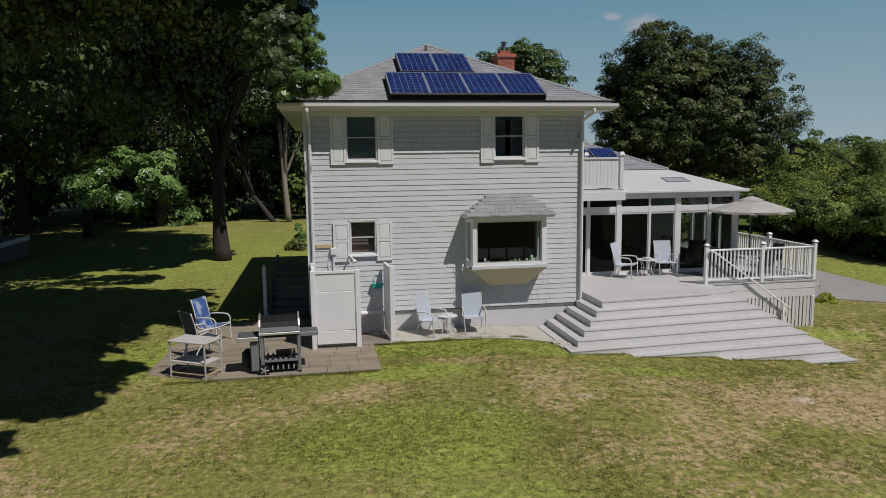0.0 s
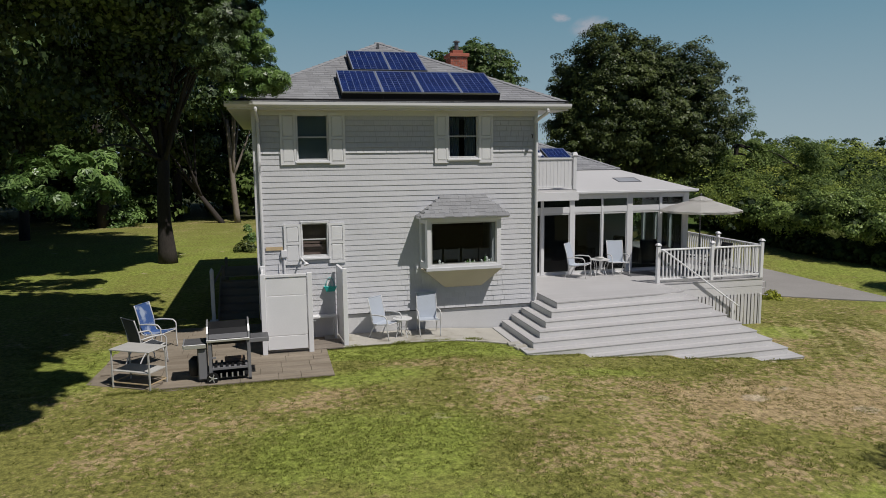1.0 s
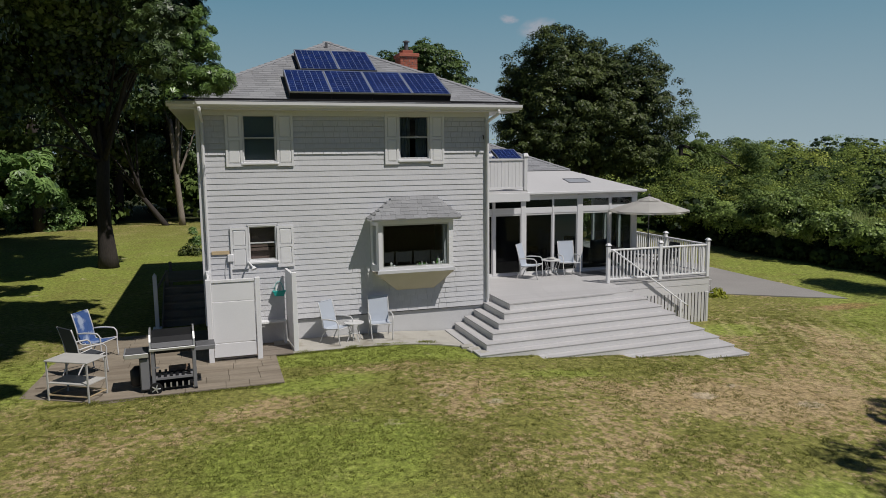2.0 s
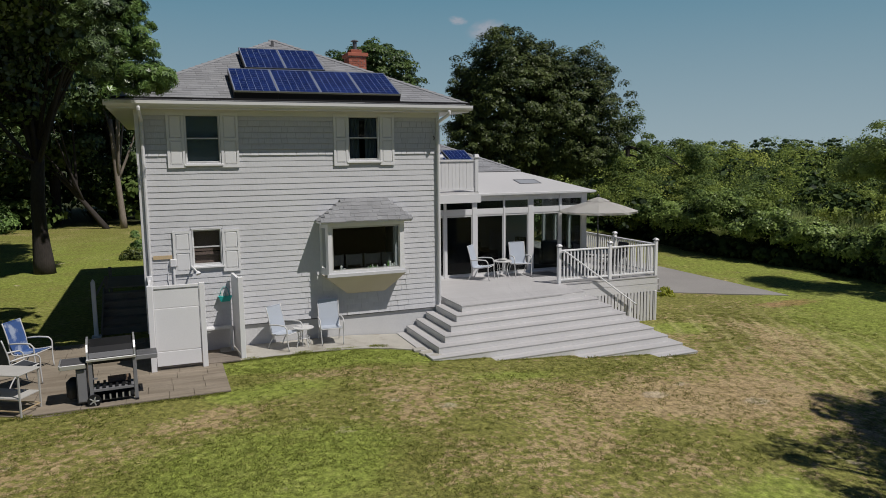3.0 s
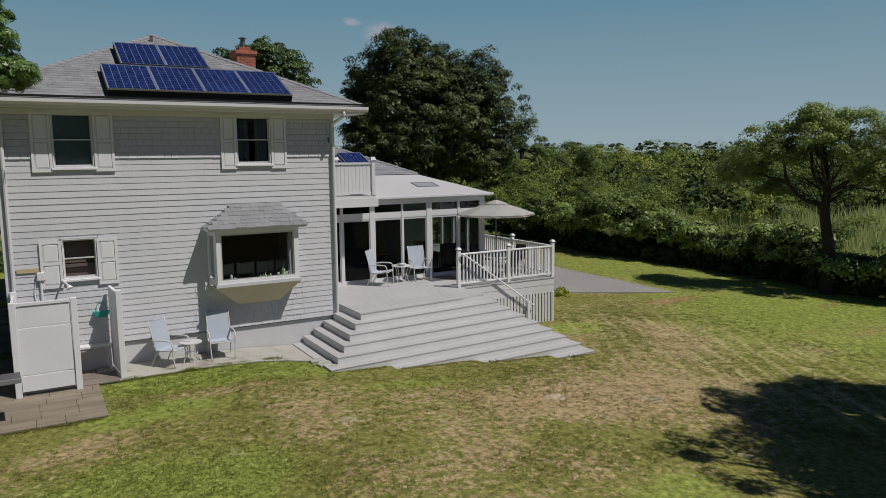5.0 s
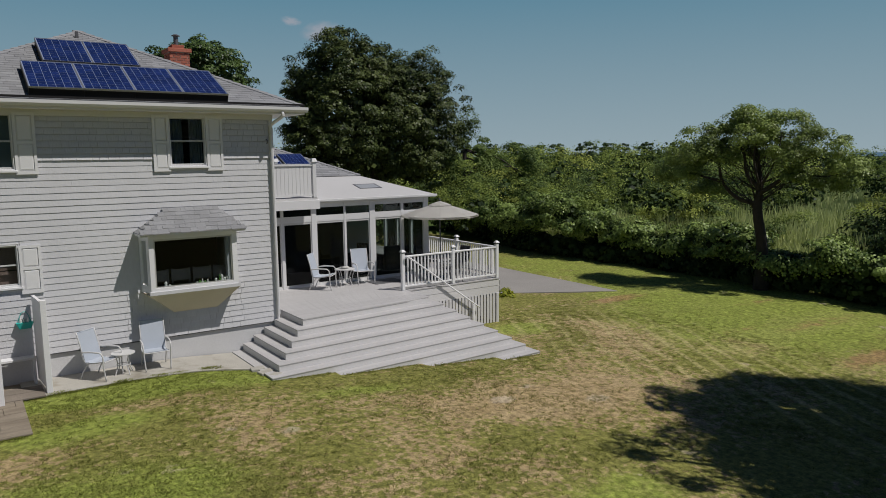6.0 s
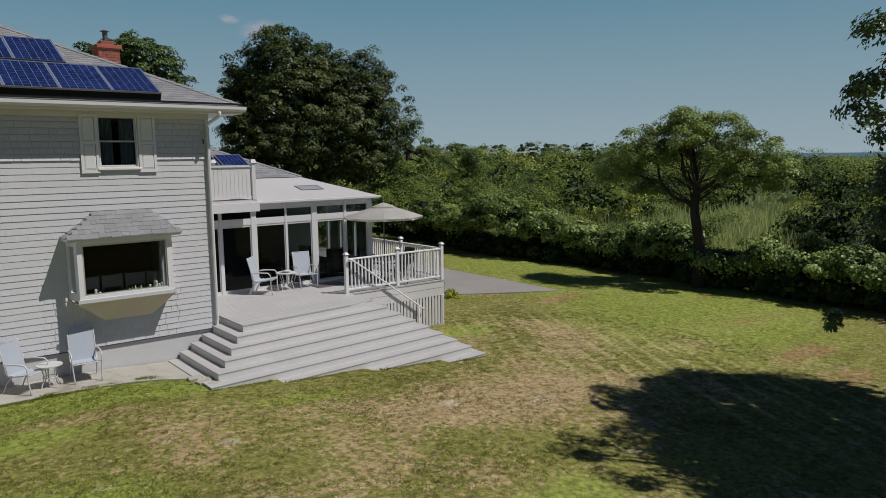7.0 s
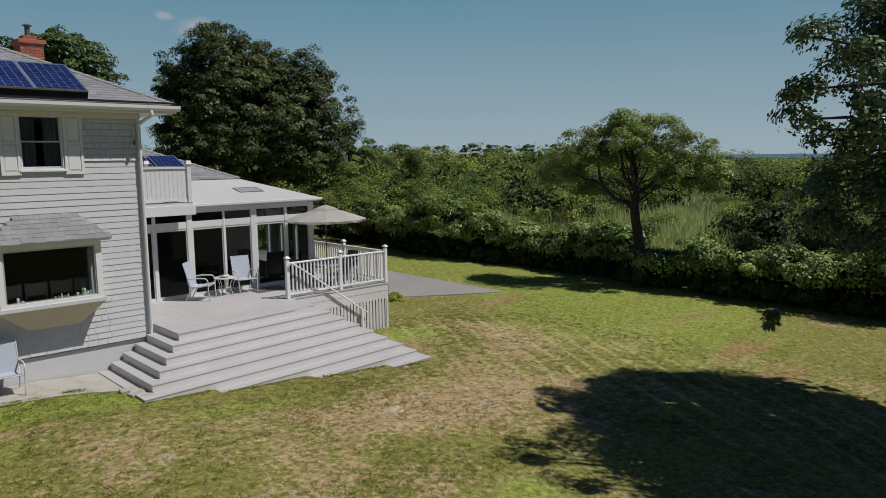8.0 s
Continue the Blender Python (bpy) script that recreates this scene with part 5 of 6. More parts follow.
for s in (-1, 1):
    arc = [(-.31, .88), (-.29, 1.02), (-.20, 1.14), (-.02, 1.20), (.2, 1.2), (.28, 1.1), (.29, .88)]
    part("end_cap", prism(B(), [(s * .395 - .016, y, z) for y, z in arc], [(s * .395 + .016, y, z) for y, z in arc]), ALU, lid, "pale metal end cap")
part("front_rail", bevelled(boxes((-.42, .41, -.355, -.315, .845, .895)), .008), ALU, grill)
part("firebox", prism(B(), [(-.3, -.12, .74), (.3, -.12, .74), (.3, .2, .74), (-.3, .2, .74)], [(-.38, -.30, .88), (.38, -.30, .88), (.38, .28, .88), (-.38, .28, .88)]), BLACK, grill)
for x0, x1, y0, z in ((-.84, -.425, -.30, .81), (.425, .79, -.20, .83)):
    shelf = part("side_shelf", bevelled(boxes((x0, x1, y0, .26, z - .03, z)), .008), DGREY, grill)
    part("edge", bevelled(boxes((x0 - .012, x1 - .004, y0 - .03, y0 - .002, z - .075, z + .012)), .008), ALU if x0 < 0 else MGREY, shelf)
part("end_edge", bevelled(boxes((-.868, -.842, -.29, .26, .75, .825)), .008), ALU, grill)
part("cabinet", bevelled(boxes((-.60, -.42, -.26, .22, .07, .74)), .01), DGREY, grill)
part("cabinet_panel", bevelled(boxes((-.585, -.435, -.275, -.262, .10, .70)), .006), MGREY, grill)
for sx, sy in ((-.36, -.30), (.385, -.30), (.385, .22), (-.36, .22)):
    part("leg", bevelled(boxes((sx - .032, sx + .032, sy - .02, sy + .02, .06, .86)), .005), MGREY, grill)
part("shelf", boxes((-.325, .35, -.31, -.27, .27, .31), (-.325, .35, -.26, .2, .27, .285)), MGREY, grill)
part("lower_tray", boxes((-.325, .35, -.24, .2, .07, .09), (-.325, .35, .17, .2, .09, .2)), BLACK, grill)
for i in range(6):
    part("rack_bar", boxes((-.29 + i * .108, -.262 + i * .108, -.28, -.245, .10, .19)), ALU, grill)
    part("slat", boxes((-.28 + i * .108, -.235 + i * .108, -.26, .18, .29, .335)), BLACK, grill)
part("crossbar", boxes((-.325, -.25, -.30, -.28, .50, .53)), MGREY, grill)
part("gas_bottle", tube(B(), [(-.66, .02, .12), (-.66, .02, .16), (-.66, .02, .42), (-.66, .02, .5)], [.10, .13, .13, .05], 14), BLACK, grill, smooth=True)
for y in (-.345, .3):
    wheel = part("wheel", tube(B(), [(-.33, y - .025, .12), (-.33, y + .025, .12)], .115, 18), BLACK, grill)
    part("hub", tube(B(), [(-.33, y - .032, .12), (-.33, y - .024, .12)], .03, 10), ALU, wheel)
    for k in range(5):
        c_, s_ = math.cos(k * 1.2566), math.sin(k * 1.2566)
        part("spoke", tube(B(), [(-.33 + .03 * c_, y - .028, .12 + .03 * s_), (-.33 + .085 * c_, y - .028, .12 + .085 * s_)], .012, 5), ALU, wheel)
part("foot", boxes((.36, .42, -.33, -.27, 0, .06)), BLACK, grill)
part("foot", boxes((.36, .42, .19, .25, 0, .06)), BLACK, grill)
tray = thing("drip_tray", (-7.6, -2.7, .305), "brown baking tin on the grill's shelf", "tin", 5)
part("tin", bevelled(boxes((-.22, .18, -.12, .12, .02, .09)), .01), mat("rusty_tin", (0.16, 0.11, 0.075), 0.7, 0.2, 8, 60, 0.15), tray)
cart = thing("rolling_table", (-9.43, -2.87, .01), "pale metal table with a lower shelf", "table", -30)
cart_top = bevelled(boxes((-.46, .46, -.28, .28, .75, .775)), .006)
part("tabletop", cart_top, PALEM, cart)
part("shelf", boxes((-.43, .43, -.25, .25, .33, .345)), PALEM, cart)
for sx in (-.43, .43):
    for sy in (-.25, .25):
        part("leg", boxes((sx - .013, sx + .013, sy - .013, sy + .013, 0, .75)), PALEM, cart)
part("stretcher", boxes((-.43, .43, -.255, -.24, .10, .12), (-.43, .43, .24, .255, .10, .12), (-.435, -.42, -.25, .25, .10, .12), (.42, .435, -.25, .25, .10, .12)), RAWWOOD, cart)

# side steps on the shaded side of the house
sst = thing("side_steps", (0, 0, 0), "dark weathered wooden steps beside the house", "steps")
for i in range(5):
    part("tread", bevelled(boxes((-8.25, -7.2, 2.6 + i * .3, 2.93 + i * .3, .14 + i * .17, .18 + i * .17)), .005), DARKWOOD, sst)
    part("riser", boxes((-8.25, -7.2, 2.63 + i * .3, 2.65 + i * .3, .0 + i * .17, .14 + i * .17)), DARKWOOD, sst)
part("landing", bevelled(boxes((-8.25, -7.2, 4.1, 6.0, .96, 1.0)), .005), DARKWOOD, sst)
for x, y in ((-8.2, 4.15), (-8.2, 5.95)):
    part("post", boxes((x - .045, x + .045, y - .045, y + .045, 0, 1.3)), DARKWOOD, sst)
part("stringer", prism(B(), [(-8.29, 2.5, 0), (-8.25, 2.5, 0), (-8.25, 4.1, 0), (-8.29, 4.1, 0)], [(-8.29, 2.5, .18), (-8.25, 2.5, .18), (-8.25, 4.1, 1.0), (-8.29, 4.1, 1.0)]), DARKWOOD, sst)
part("newel", bevelled(boxes((-8.44, -8.34, 2.4, 2.5, 0, 1.42)), .008), TRIM, sst, "white newel post with pointed top")
part("newel_top", prism(B(), [(-8.44, 2.4, 1.421), (-8.34, 2.4, 1.421), (-8.34, 2.5, 1.421), (-8.44, 2.5, 1.421)], [(-8.395, 2.445, 1.5), (-8.385, 2.445, 1.5), (-8.385, 2.455, 1.5), (-8.395, 2.455, 1.5)]), TRIM, sst)
part("newel_foot", bevelled(boxes((-8.5, -8.28, 2.34, 2.56, 0.0, .05))), TRIM, sst)
part("rail", tube(B(), [(-8.39, 2.45, 1.0), (-8.2, 4.15, 1.28)], .03, 8), DARKWOOD, sst)

# neighbour's raised deck in the deep shade
nb = thing("neighbour_deck", (0, 0, 0), "dark raised deck with white edge under the trees", "deck")
part("platform", boxes((-27, -20.6, 13.5, 19, -.1, .85)), DARKWOOD, nb)
part("edge_board", boxes((-27, -20.5, 13.4, 13.49, .72, .92), (-20.59, -20.5, 13.5, 19, .72, .92)), TRIM, nb)
for x, y in ((-20.6, 13.5), (-23, 13.5), (-20.6, 16)):
    part("post", boxes((x - .07, x + .07, y - .07, y + .07, .92, 1.9)), DARKWOOD, nb)


# ---- trees ----
def trunk_mesh(path, radii, seg=10):
    pts = curve_pts(path, 4)
    k = len(pts)
    rs = [np.interp(i / (k - 1), np.linspace(0, 1, len(radii)), radii) for i in range(k)]
    return tube(B(), pts, [float(r) for r in rs], seg)


def tree(name, label, path, radii, crowns, leaf, leafmat, bark=BARK, limb_r=.12, limb_n=9, seed=0, category="tree", slim=.36):
    """crowns: rows of centre, radii, clumps, leaves per clump, clump radius, lowest direction, leaf scale of an inner mass."""
    base = Vector(path[0])
    t = thing(name, base, label, category)
    loc = [Vector(p) - base for p in path]
    part("trunk", trunk_mesh(loc, radii), bark, t, smooth=True)
    sets, ends = [], []
    for i, (c, r, n, per, cr, low, *scale) in enumerate(crowns):
        s = crown_points(Vector(c) - base, r, n, per, cr, low, seed=seed * 10 + i + 1)
        sets.append(s + tuple(scale))
        if scale:
            continue
        ends += s[2][::max(1, len(s[2]) // limb_n)]
    pts = curve_pts(loc, 4)
    g = random.Random(seed)
    for e in ends:
        st = pts[g.randrange(len(pts) // 2, len(pts))]
        part("limb", limbs(B(), st, [e], limb_r, seed=g.randrange(999)), bark, t, smooth=True)
    crown_part("crown", sets, leaf, leafmat, t, slim=slim)
    return t


# oak with its trunk in view, and the one that overhangs the eave
oak = tree("oak_tree", "large dark oak with a thick trunk on the lawn", [(-11.1, 14.7, -.1), (-11.15, 14.7, 2.5), (-11.0, 14.8, 6), (-11.4, 15, 10)], [.42, .27, .24, .23, .18],
           [((-14.8, 16, 11.5), (7.4, 8, 7.6), 200, 290, 1.45, -.9), ((-12.7, 12.5, 9.2), (2.6, 2.0, 1.6), 22, 260, .9, -1), ((-9.3, 12.1, 9.3), (1.9, 1.8, 1.5), 34, 300, .8, -1)], .24, OAKL, BARK, .1, 9, 1)
# the low branch gets a brighter leaf colour in place of sunlight
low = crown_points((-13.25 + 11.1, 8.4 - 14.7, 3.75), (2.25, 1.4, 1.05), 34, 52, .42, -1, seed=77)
crown_part("low_branch", [low], .3, BRIGHTL, oak, "drooping branch with sunlight put into its brighter leaf colour", slim=.12, lobes=3)
part("limb", limbs(B(), (0, 0, 4.5), [(-2.1, -6.3, 4.2)], .07, seed=3), BARK, oak, smooth=True)
near_oak = tree("oak_tree", "large leafy oak overhanging the roof and lawn", [(-18.5, -3.0, -.1), (-18.3, -2.8, 3), (-17.2, -2.4, 6.5), (-16, -2, 9)], [.65, .45, .4, .28],
                [((-14.9, -1.2, 9.2), (6.0, 5.6, 4.0), 120, 400, 1.1, -.95), ((-9.9, -1.2, 8.3), (2.1, 1.4, 1.3), 40, 300, .6, -1), ((-11.3, -.6, 9.6), (2.4, 2.0, 2.0), 40, 300, .8, -1)], .15, OAKL, BARK, .06, 6, 2)
# unseen leaf masses overhead, added to shade the left lawn and block sky light
canopy = [crown_points(Vector(c) - Vector((-18.5, -3.0, -.1)), r, n, per * 55 // 100, cr, low_, seed=300 + i) for i, (c, r, n, per, cr, low_) in enumerate((
    ((-8.3, -3.4, 12.4), (2.9, 2.6, 1.5), 38, 70, .7, -.8), ((-12.5, 8.0, 16.0), (5.5, 4.6, 2.2), 120, 90, 1.3, -.9),
    ((-11.2, -6.5, 11.0), (4.5, 4.4, 1.5), 130, 95, .9, -.7), ((-10.6, -.4, 11.3), (4.6, 2.9, 1.4), 120, 95, .9, -.7), ((-8.6, 6.4, 16.0), (2.6, 2.3, 1.5), 60, 90, .9, -.8), ((-11.8, -3.6, 14.0), (6.2, 5.5, 2.8), 80, 80, 1.1, -.8), ((-12.0, 14.0, 18.0), (6.5, 4.5, 2.2), 110, 90, 1.3, -.9), ((-18.5, 8.0, 16.5), (5.0, 7.0, 2.6), 120, 90, 1.4, -.9),
    ((-17.5, -5.5, 11.5), (5.0, 5.0, 3.0), 140, 90, 1.3, -.8), ((-9.9, -8.8, 10.6), (3.0, 3.2, 1.3), 70, 95, .8, -.8), ((-9.6, -4.2, 13.6), (3.0, 2.8, 1.4), 70, 95, .9, -.8), ((-13.5, -8.5, 12.5), (3.5, 3.4, 1.6), 70, 95, 1.0, -.8)))]
crown_part("canopy", canopy, .7, OAKL, near_oak)
inner = [crown_points(Vector(c) - Vector((-18.5, -3.0, -.1)), r, n, per, cr, -.9, seed=320 + i) for i, (c, r, n, per, cr) in enumerate((((-17.6, 7.5, 9.5), (5, 5, 5), 100, 170, 1.2), ((-17.0, 4.0, 11.0), (3.2, 3.2, 2.9), 60, 150, 1.1)))]
crown_part("inner_canopy", inner, .24, OAKL, near_oak)
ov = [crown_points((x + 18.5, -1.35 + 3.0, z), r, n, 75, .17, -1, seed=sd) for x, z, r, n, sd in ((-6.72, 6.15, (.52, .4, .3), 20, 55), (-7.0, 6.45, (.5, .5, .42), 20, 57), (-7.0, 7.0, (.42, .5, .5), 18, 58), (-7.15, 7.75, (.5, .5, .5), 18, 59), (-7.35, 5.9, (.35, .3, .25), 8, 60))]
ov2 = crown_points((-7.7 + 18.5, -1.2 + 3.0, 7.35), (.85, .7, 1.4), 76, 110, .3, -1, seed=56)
# lighter leaf copy paints the sun onto this branch
crown_part("overhanging_branch", ov, .13, SUNOAKL, near_oak, "oak branch over the eave, sunlight put into its lighter leaf colour", slim=.1, lobes=3)
crown_part("branch", [ov2], .14, OAKL, near_oak, slim=.1, lobes=3)
part("limb", limbs(B(), (6.5, 2.0, 8.3), [(11.5, 1.65, 6.6)], .045, seed=8), BARK, near_oak, smooth=True)
# trees of the wood behind the back lawn
for i, (x, y, r, h, mt, cz) in enumerate(((-17.3, 32.5, .3, 14, OAKL, 8), (-20.1, 26.3, .22, 13, OAKL, 8.5), (-25, 30, .3, 13, OAKL, 7.5), (-30, 24, .35, 14, OAKL, 8), (-13.5, 39, .3, 14, OAKL, 8), (-10, 41.5, .3, 14, OAKL, 7), (-22, 40, .3, 15, WOODL, 7), (-27, 17, .3, 13, OAKL, 8.5))):
    tree("oak_tree", "tall oak at the edge of the back wood", [(x, y, -.1), (x + .2, y, h * .35), (x - .1, y + .3, h * .75)], [r * 1.3, r, r * .6],
         [((x, y, cz), (5, 5, 5.2), 60, 230, 1.5, -.95)], .34, mt, BARK, .1, 6, 20 + i)
tree("birch_tree", "pale grey trunk at the edge of the back wood", [(-8.9, 33.3, -.1), (-9.1, 33.3, 3), (-9.3, 33.4, 7)], [.22, .18, .12], [((-9.3, 34, 9.5), (3.5, 3.5, 4), 40, 200, 1.3, -.7)], .3, OAKL, BARKL, .1, 5, 31)
tree("leaning_tree", "dark leaning double trunk at the wood's edge", [(-9.9, 33.6, -.1), (-11.2, 34, 1.7), (-12.8, 34.5, 3.7)], [.2, .15, .1], [((-13, 35, 7), (3, 3, 3), 25, 200, 1.2, -.8)], .3, OAKL, BARK, .1, 4, 32)

# tall dense maple behind the wing, and the tree behind the chimney
tree("maple_tree", "huge dense dark maple behind the house", [(18, 26.6, -.8), (18, 26.6, 3), (17.5, 26.6, 7)], [.8, .6, .4],
     [((15.3, 26, 7.6), (4.6, 4.3, 5.9), 520, 130, .55, -.85), ((19.75, 26, 6.8), (4.9, 4.3, 5.4), 530, 130, .55, -.85), ((12.9, 25.6, 4.6), (2.5, 2.6, 3.2), 110, 150, .55, -.9), ((17.5, 25.4, 7.9), (2.8, 3.4, 3.4), 100, 140, .5, -.6), ((17.5, 29.6, 2.6), (6.2, 3.4, 3.4), 60, 120, 1.0, -.9),
      ((15.3, 26.6, 6.9), (3.7, 3.4, 4.9), 150, 40, 1.0, -.95, 2.6), ((19.8, 26.6, 6.2), (4.0, 3.4, 4.5), 150, 40, 1.0, -.95, 2.6)], .15, MAPLEL, BARK, .12, 5, 3)
tree("maple_tree", "round leafy tree behind the chimney", [(6.2, 28, -.5), (6.2, 28, 4), (6.3, 28, 8)], [.4, .3, .2],
     [((6.4, 28, 8.95), (3.8, 3.6, 3.1), 190, 190, .52, -.9), ((6.4, 28, 8.6), (3.0, 2.7, 2.4), 70, 40, .8, -.9, 2.2)], .16, DARKL, BARK, .1, 5, 4)
tree("locust_tree", "bright green tree beside the maple", [(25.6, 27, -.8), (25.6, 27, 2.5), (25.7, 27, 5)], [.3, .22, .15],
     [((25.5, 26.5, 3.6), (2.6, 2.6, 4.2), 75, 230, .75, -.95), ((30.5, 27, 2.7), (3.2, 3, 3.1), 60, 230, .8, -.95)], .16, DEEPL, BARK, .09, 5, 5)
# crooked open tree that stands in the hedge
apple = tree("apple_tree", "open crooked tree standing in the hedge", [(19.6, -.9, -.9), (19.75, -.8, .8), (19.65, -.6, 2.2), (19.9, -.5, 3.3), (20.0, -.2, 4.7)], [.3, .21, .18, .13, .05],
     [((19.7 - .35 * u + w, -.6 + .9 * u, z), (r * 1.15, r, r * .55), int(19 * r) + 5, 145, .4, -.8) for u, z, r, w in (
         (2.3, 5.0, 1.25, 0), (1.0, 5.6, 1.1, .6), (-2.3, 4.7, 1.2, -.3), (-.9, 5.4, 1.2, .3), (.1, 5.75, 1.0, -.4), (-2.9, 4.0, .9, .5), (3.2, 4.3, 1.0, .4), (1.7, 4.4, .9, -.6),
         (-1.4, 4.3, .85, -.7), (2.9, 3.6, .7, -.2), (-3.5, 3.5, .65, 0), (3.9, 3.6, .7, .2), (.2, 4.8, .9, .9), (-.2, 5.1, 1.0, -1.0), (-2.4, 3.2, .8, .4), (-1.5, 3.6, .6, -.5), (2.2, 3.0, .7, .5), (.9, 4.4, .8, .3))], .088, OLIVEL, BARK, .02, 3, 6)
for start, way in ((.10, ((0, 2.5), (.85, 2.75), (1.45, 3.4), (1.65, 4.2), (2.2, 4.9))), (.085, ((0, 3.1), (.5, 3.7), (.65, 4.5), (.95, 5.5))), (.09, ((0, 2.9), (-.7, 3.4), (-1.3, 4.0), (-2.2, 4.5))), (.06, ((-.1, 3.3), (-.55, 4.2), (-.75, 5.3))),
                   (.06, ((0, 3.2), (.25, 4.3), (.05, 5.5))), (.05, ((-1.3, 3.8), (-2.3, 3.6), (-3.1, 3.8))), (.06, ((1.45, 3.4), (2.3, 3.6), (3.2, 3.9)))):
    pts = curve_pts([Vector((.1 - .35 * u, .3 + .9 * u, z + .9)) for u, z in way], 5)
    part("limb", tube(B(), pts, [start * (1 - .75 * i / len(pts)) for i in range(len(pts))], 7), BARK, apple, smooth=True)
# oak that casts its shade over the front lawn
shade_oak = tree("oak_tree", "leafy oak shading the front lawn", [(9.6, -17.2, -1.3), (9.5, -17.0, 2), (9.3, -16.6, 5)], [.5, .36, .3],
     [((10.9, -14.4, 6.8), (3.9, 4.3, 3.3), 330, 260, .55, -.9), ((6.0, -12.6, 5.6), (1.5, 1.2, 1.5), 30, 190, .38, -1), ((8.0, -12.4, 3.6), (2.0, 1.2, 1.1), 30, 220, .45, -1)], .1, OAKL, BARK, .11, 12, 8, slim=.27)
# coarse hidden leaf masses, added to fill out the oak's shadow
crown_part("canopy", [crown_points((1.5, 2.5, 8.6), (3.3, 3.6, 2.3), 90, 60, .8, -.9, seed=93), crown_points((-.2, .2, 9.3), (3.2, 2.6, 1.8), 75, 60, .7, -.9, seed=94)], .46, OAKL, shade_oak)
tw = Vector((5.70, -11.62, 1.77)) - Vector((9.6, -17.2, -1.3))
twl = crown_points(tw, (.09, .09, .2), 8, 15, .11, -1, seed=91)
twig = crown_part("hanging_twig", [twl], .15, OAKL, shade_oak, slim=.1, lobes=3)
part("stem", tube(B(), curve_pts([tw, tw + Vector((.25, -.2, .7)), tw + Vector((.9, -.6, 1.9))], 4), .006, 5), BARK, twig)


# ---- hedge, shrubs, reeds, far woods ----
hearts_of = []


def bank(name, label, rows, size, material, category, seed, kind="stuff"):
    """Leafy masses given as rows of centre, radii, clumps, leaves per clump, clump radius."""
    sets = []
    for i, (c, r, n, per, cr) in enumerate(rows):
        sets.append(crown_points(c, r, n, per, cr, -1, .5, seed * 50 + i))
        # large inner leaves, kept for the mass with shade in its colour
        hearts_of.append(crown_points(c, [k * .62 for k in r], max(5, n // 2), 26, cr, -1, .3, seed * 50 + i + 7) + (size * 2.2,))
    ob = crown_part(name, sets, size, material)
    return tagged(ob, label, category, kind=kind)


g = random.Random(5)
rows, hearts = [], []
y = -16.0
while y < 30:
    hx = 20.4 + .5 * math.sin(y * .3) + max(0, y - 12) * .25 + max(0, -y - 2) * .11
    top = .85 + .3 * math.sin(y * .8) + 1.9 * math.exp(-((y - 11.8) / 2.4) ** 4) + (1.0 if y < -8.5 else 0) + max(0, y - 14) * .06 + g.uniform(-.45, .5)
    z0 = ground_z(hx, y)
    rows.append(((hx + g.uniform(-.2, .2), y, (top + z0 + 1.0) / 2), (1.3 + g.uniform(-.3, .4), 1.2 + g.uniform(-.35, .35), (top - z0 - .75) / 2 + .2), 26, 135, .44))
    # leaves at the hedge's foot, coloured dark in place of its shadow
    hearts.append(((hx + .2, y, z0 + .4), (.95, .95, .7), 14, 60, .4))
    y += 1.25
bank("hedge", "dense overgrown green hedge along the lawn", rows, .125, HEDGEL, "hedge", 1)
bank("hedge_stems", "leaves added under the hedge, coloured dark for its shade", hearts, .22, SHADEL, "hedge", 14)
rows = [((22.5 + g.uniform(-1, 3), y + g.uniform(-1, 1), .8), (1.8, 1.8, 1.9 + g.uniform(-.4, .9)), 14, 230, .72) for y in np.arange(12, 34, 2.2)]
rows += [((24 + g.uniform(-1, 9), y + g.uniform(-1, 1), .2 + g.uniform(-.3, .5)), (g.uniform(1.0, 2.0), g.uniform(1.0, 1.8), 1.7 + g.uniform(-.5, .7)), 11, 210, .6) for y in np.concatenate([np.arange(-9, 1, 4.5), np.arange(2, 7, 2.4), np.arange(7, 14, .8)])]
bank("shrubs", "tall mid-green shrubs behind the hedge", rows[::2], .125, WOODL, "shrubs", 2)
bank("shrubs", "tall deep green shrubs behind the hedge", rows[1::2], .125, DEEPL, "shrubs", 22)
# shrubs whose dark leaf colour stands for the shade they lie in
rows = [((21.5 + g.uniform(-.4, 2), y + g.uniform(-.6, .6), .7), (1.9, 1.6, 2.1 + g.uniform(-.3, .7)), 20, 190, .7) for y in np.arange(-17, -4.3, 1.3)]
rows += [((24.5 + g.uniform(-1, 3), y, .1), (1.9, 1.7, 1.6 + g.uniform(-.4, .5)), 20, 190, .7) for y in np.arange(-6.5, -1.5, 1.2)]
bank("shaded_shrubs", "shrubs beside the oak, with shade put into their dark leaf colour", rows, .15, SHADEL, "shrubs", 15)
# reeds
P = []
n = 40000
rx, ry = 21.5 + 26 * RNG.uniform(0, 1, n) ** 1.5, RNG.uniform(-16, 17, n)
h = RNG.uniform(1.2, 2.2, n) * np.array([.95 + .7 * noise.noise(Vector((a * .35, b * .35, 2))) for a, b in zip(rx, ry)])
base = np.stack([rx, ry, np.array([ground_z(a, b) for a, b in zip(rx, ry)])], axis=1)
lean = RNG.normal(size=(n, 3)) * np.array((.3, .3, 0))
tipv = base + lean + np.stack([0 * h, 0 * h, h], axis=1)
ang_ = RNG.uniform(0, np.pi, n)
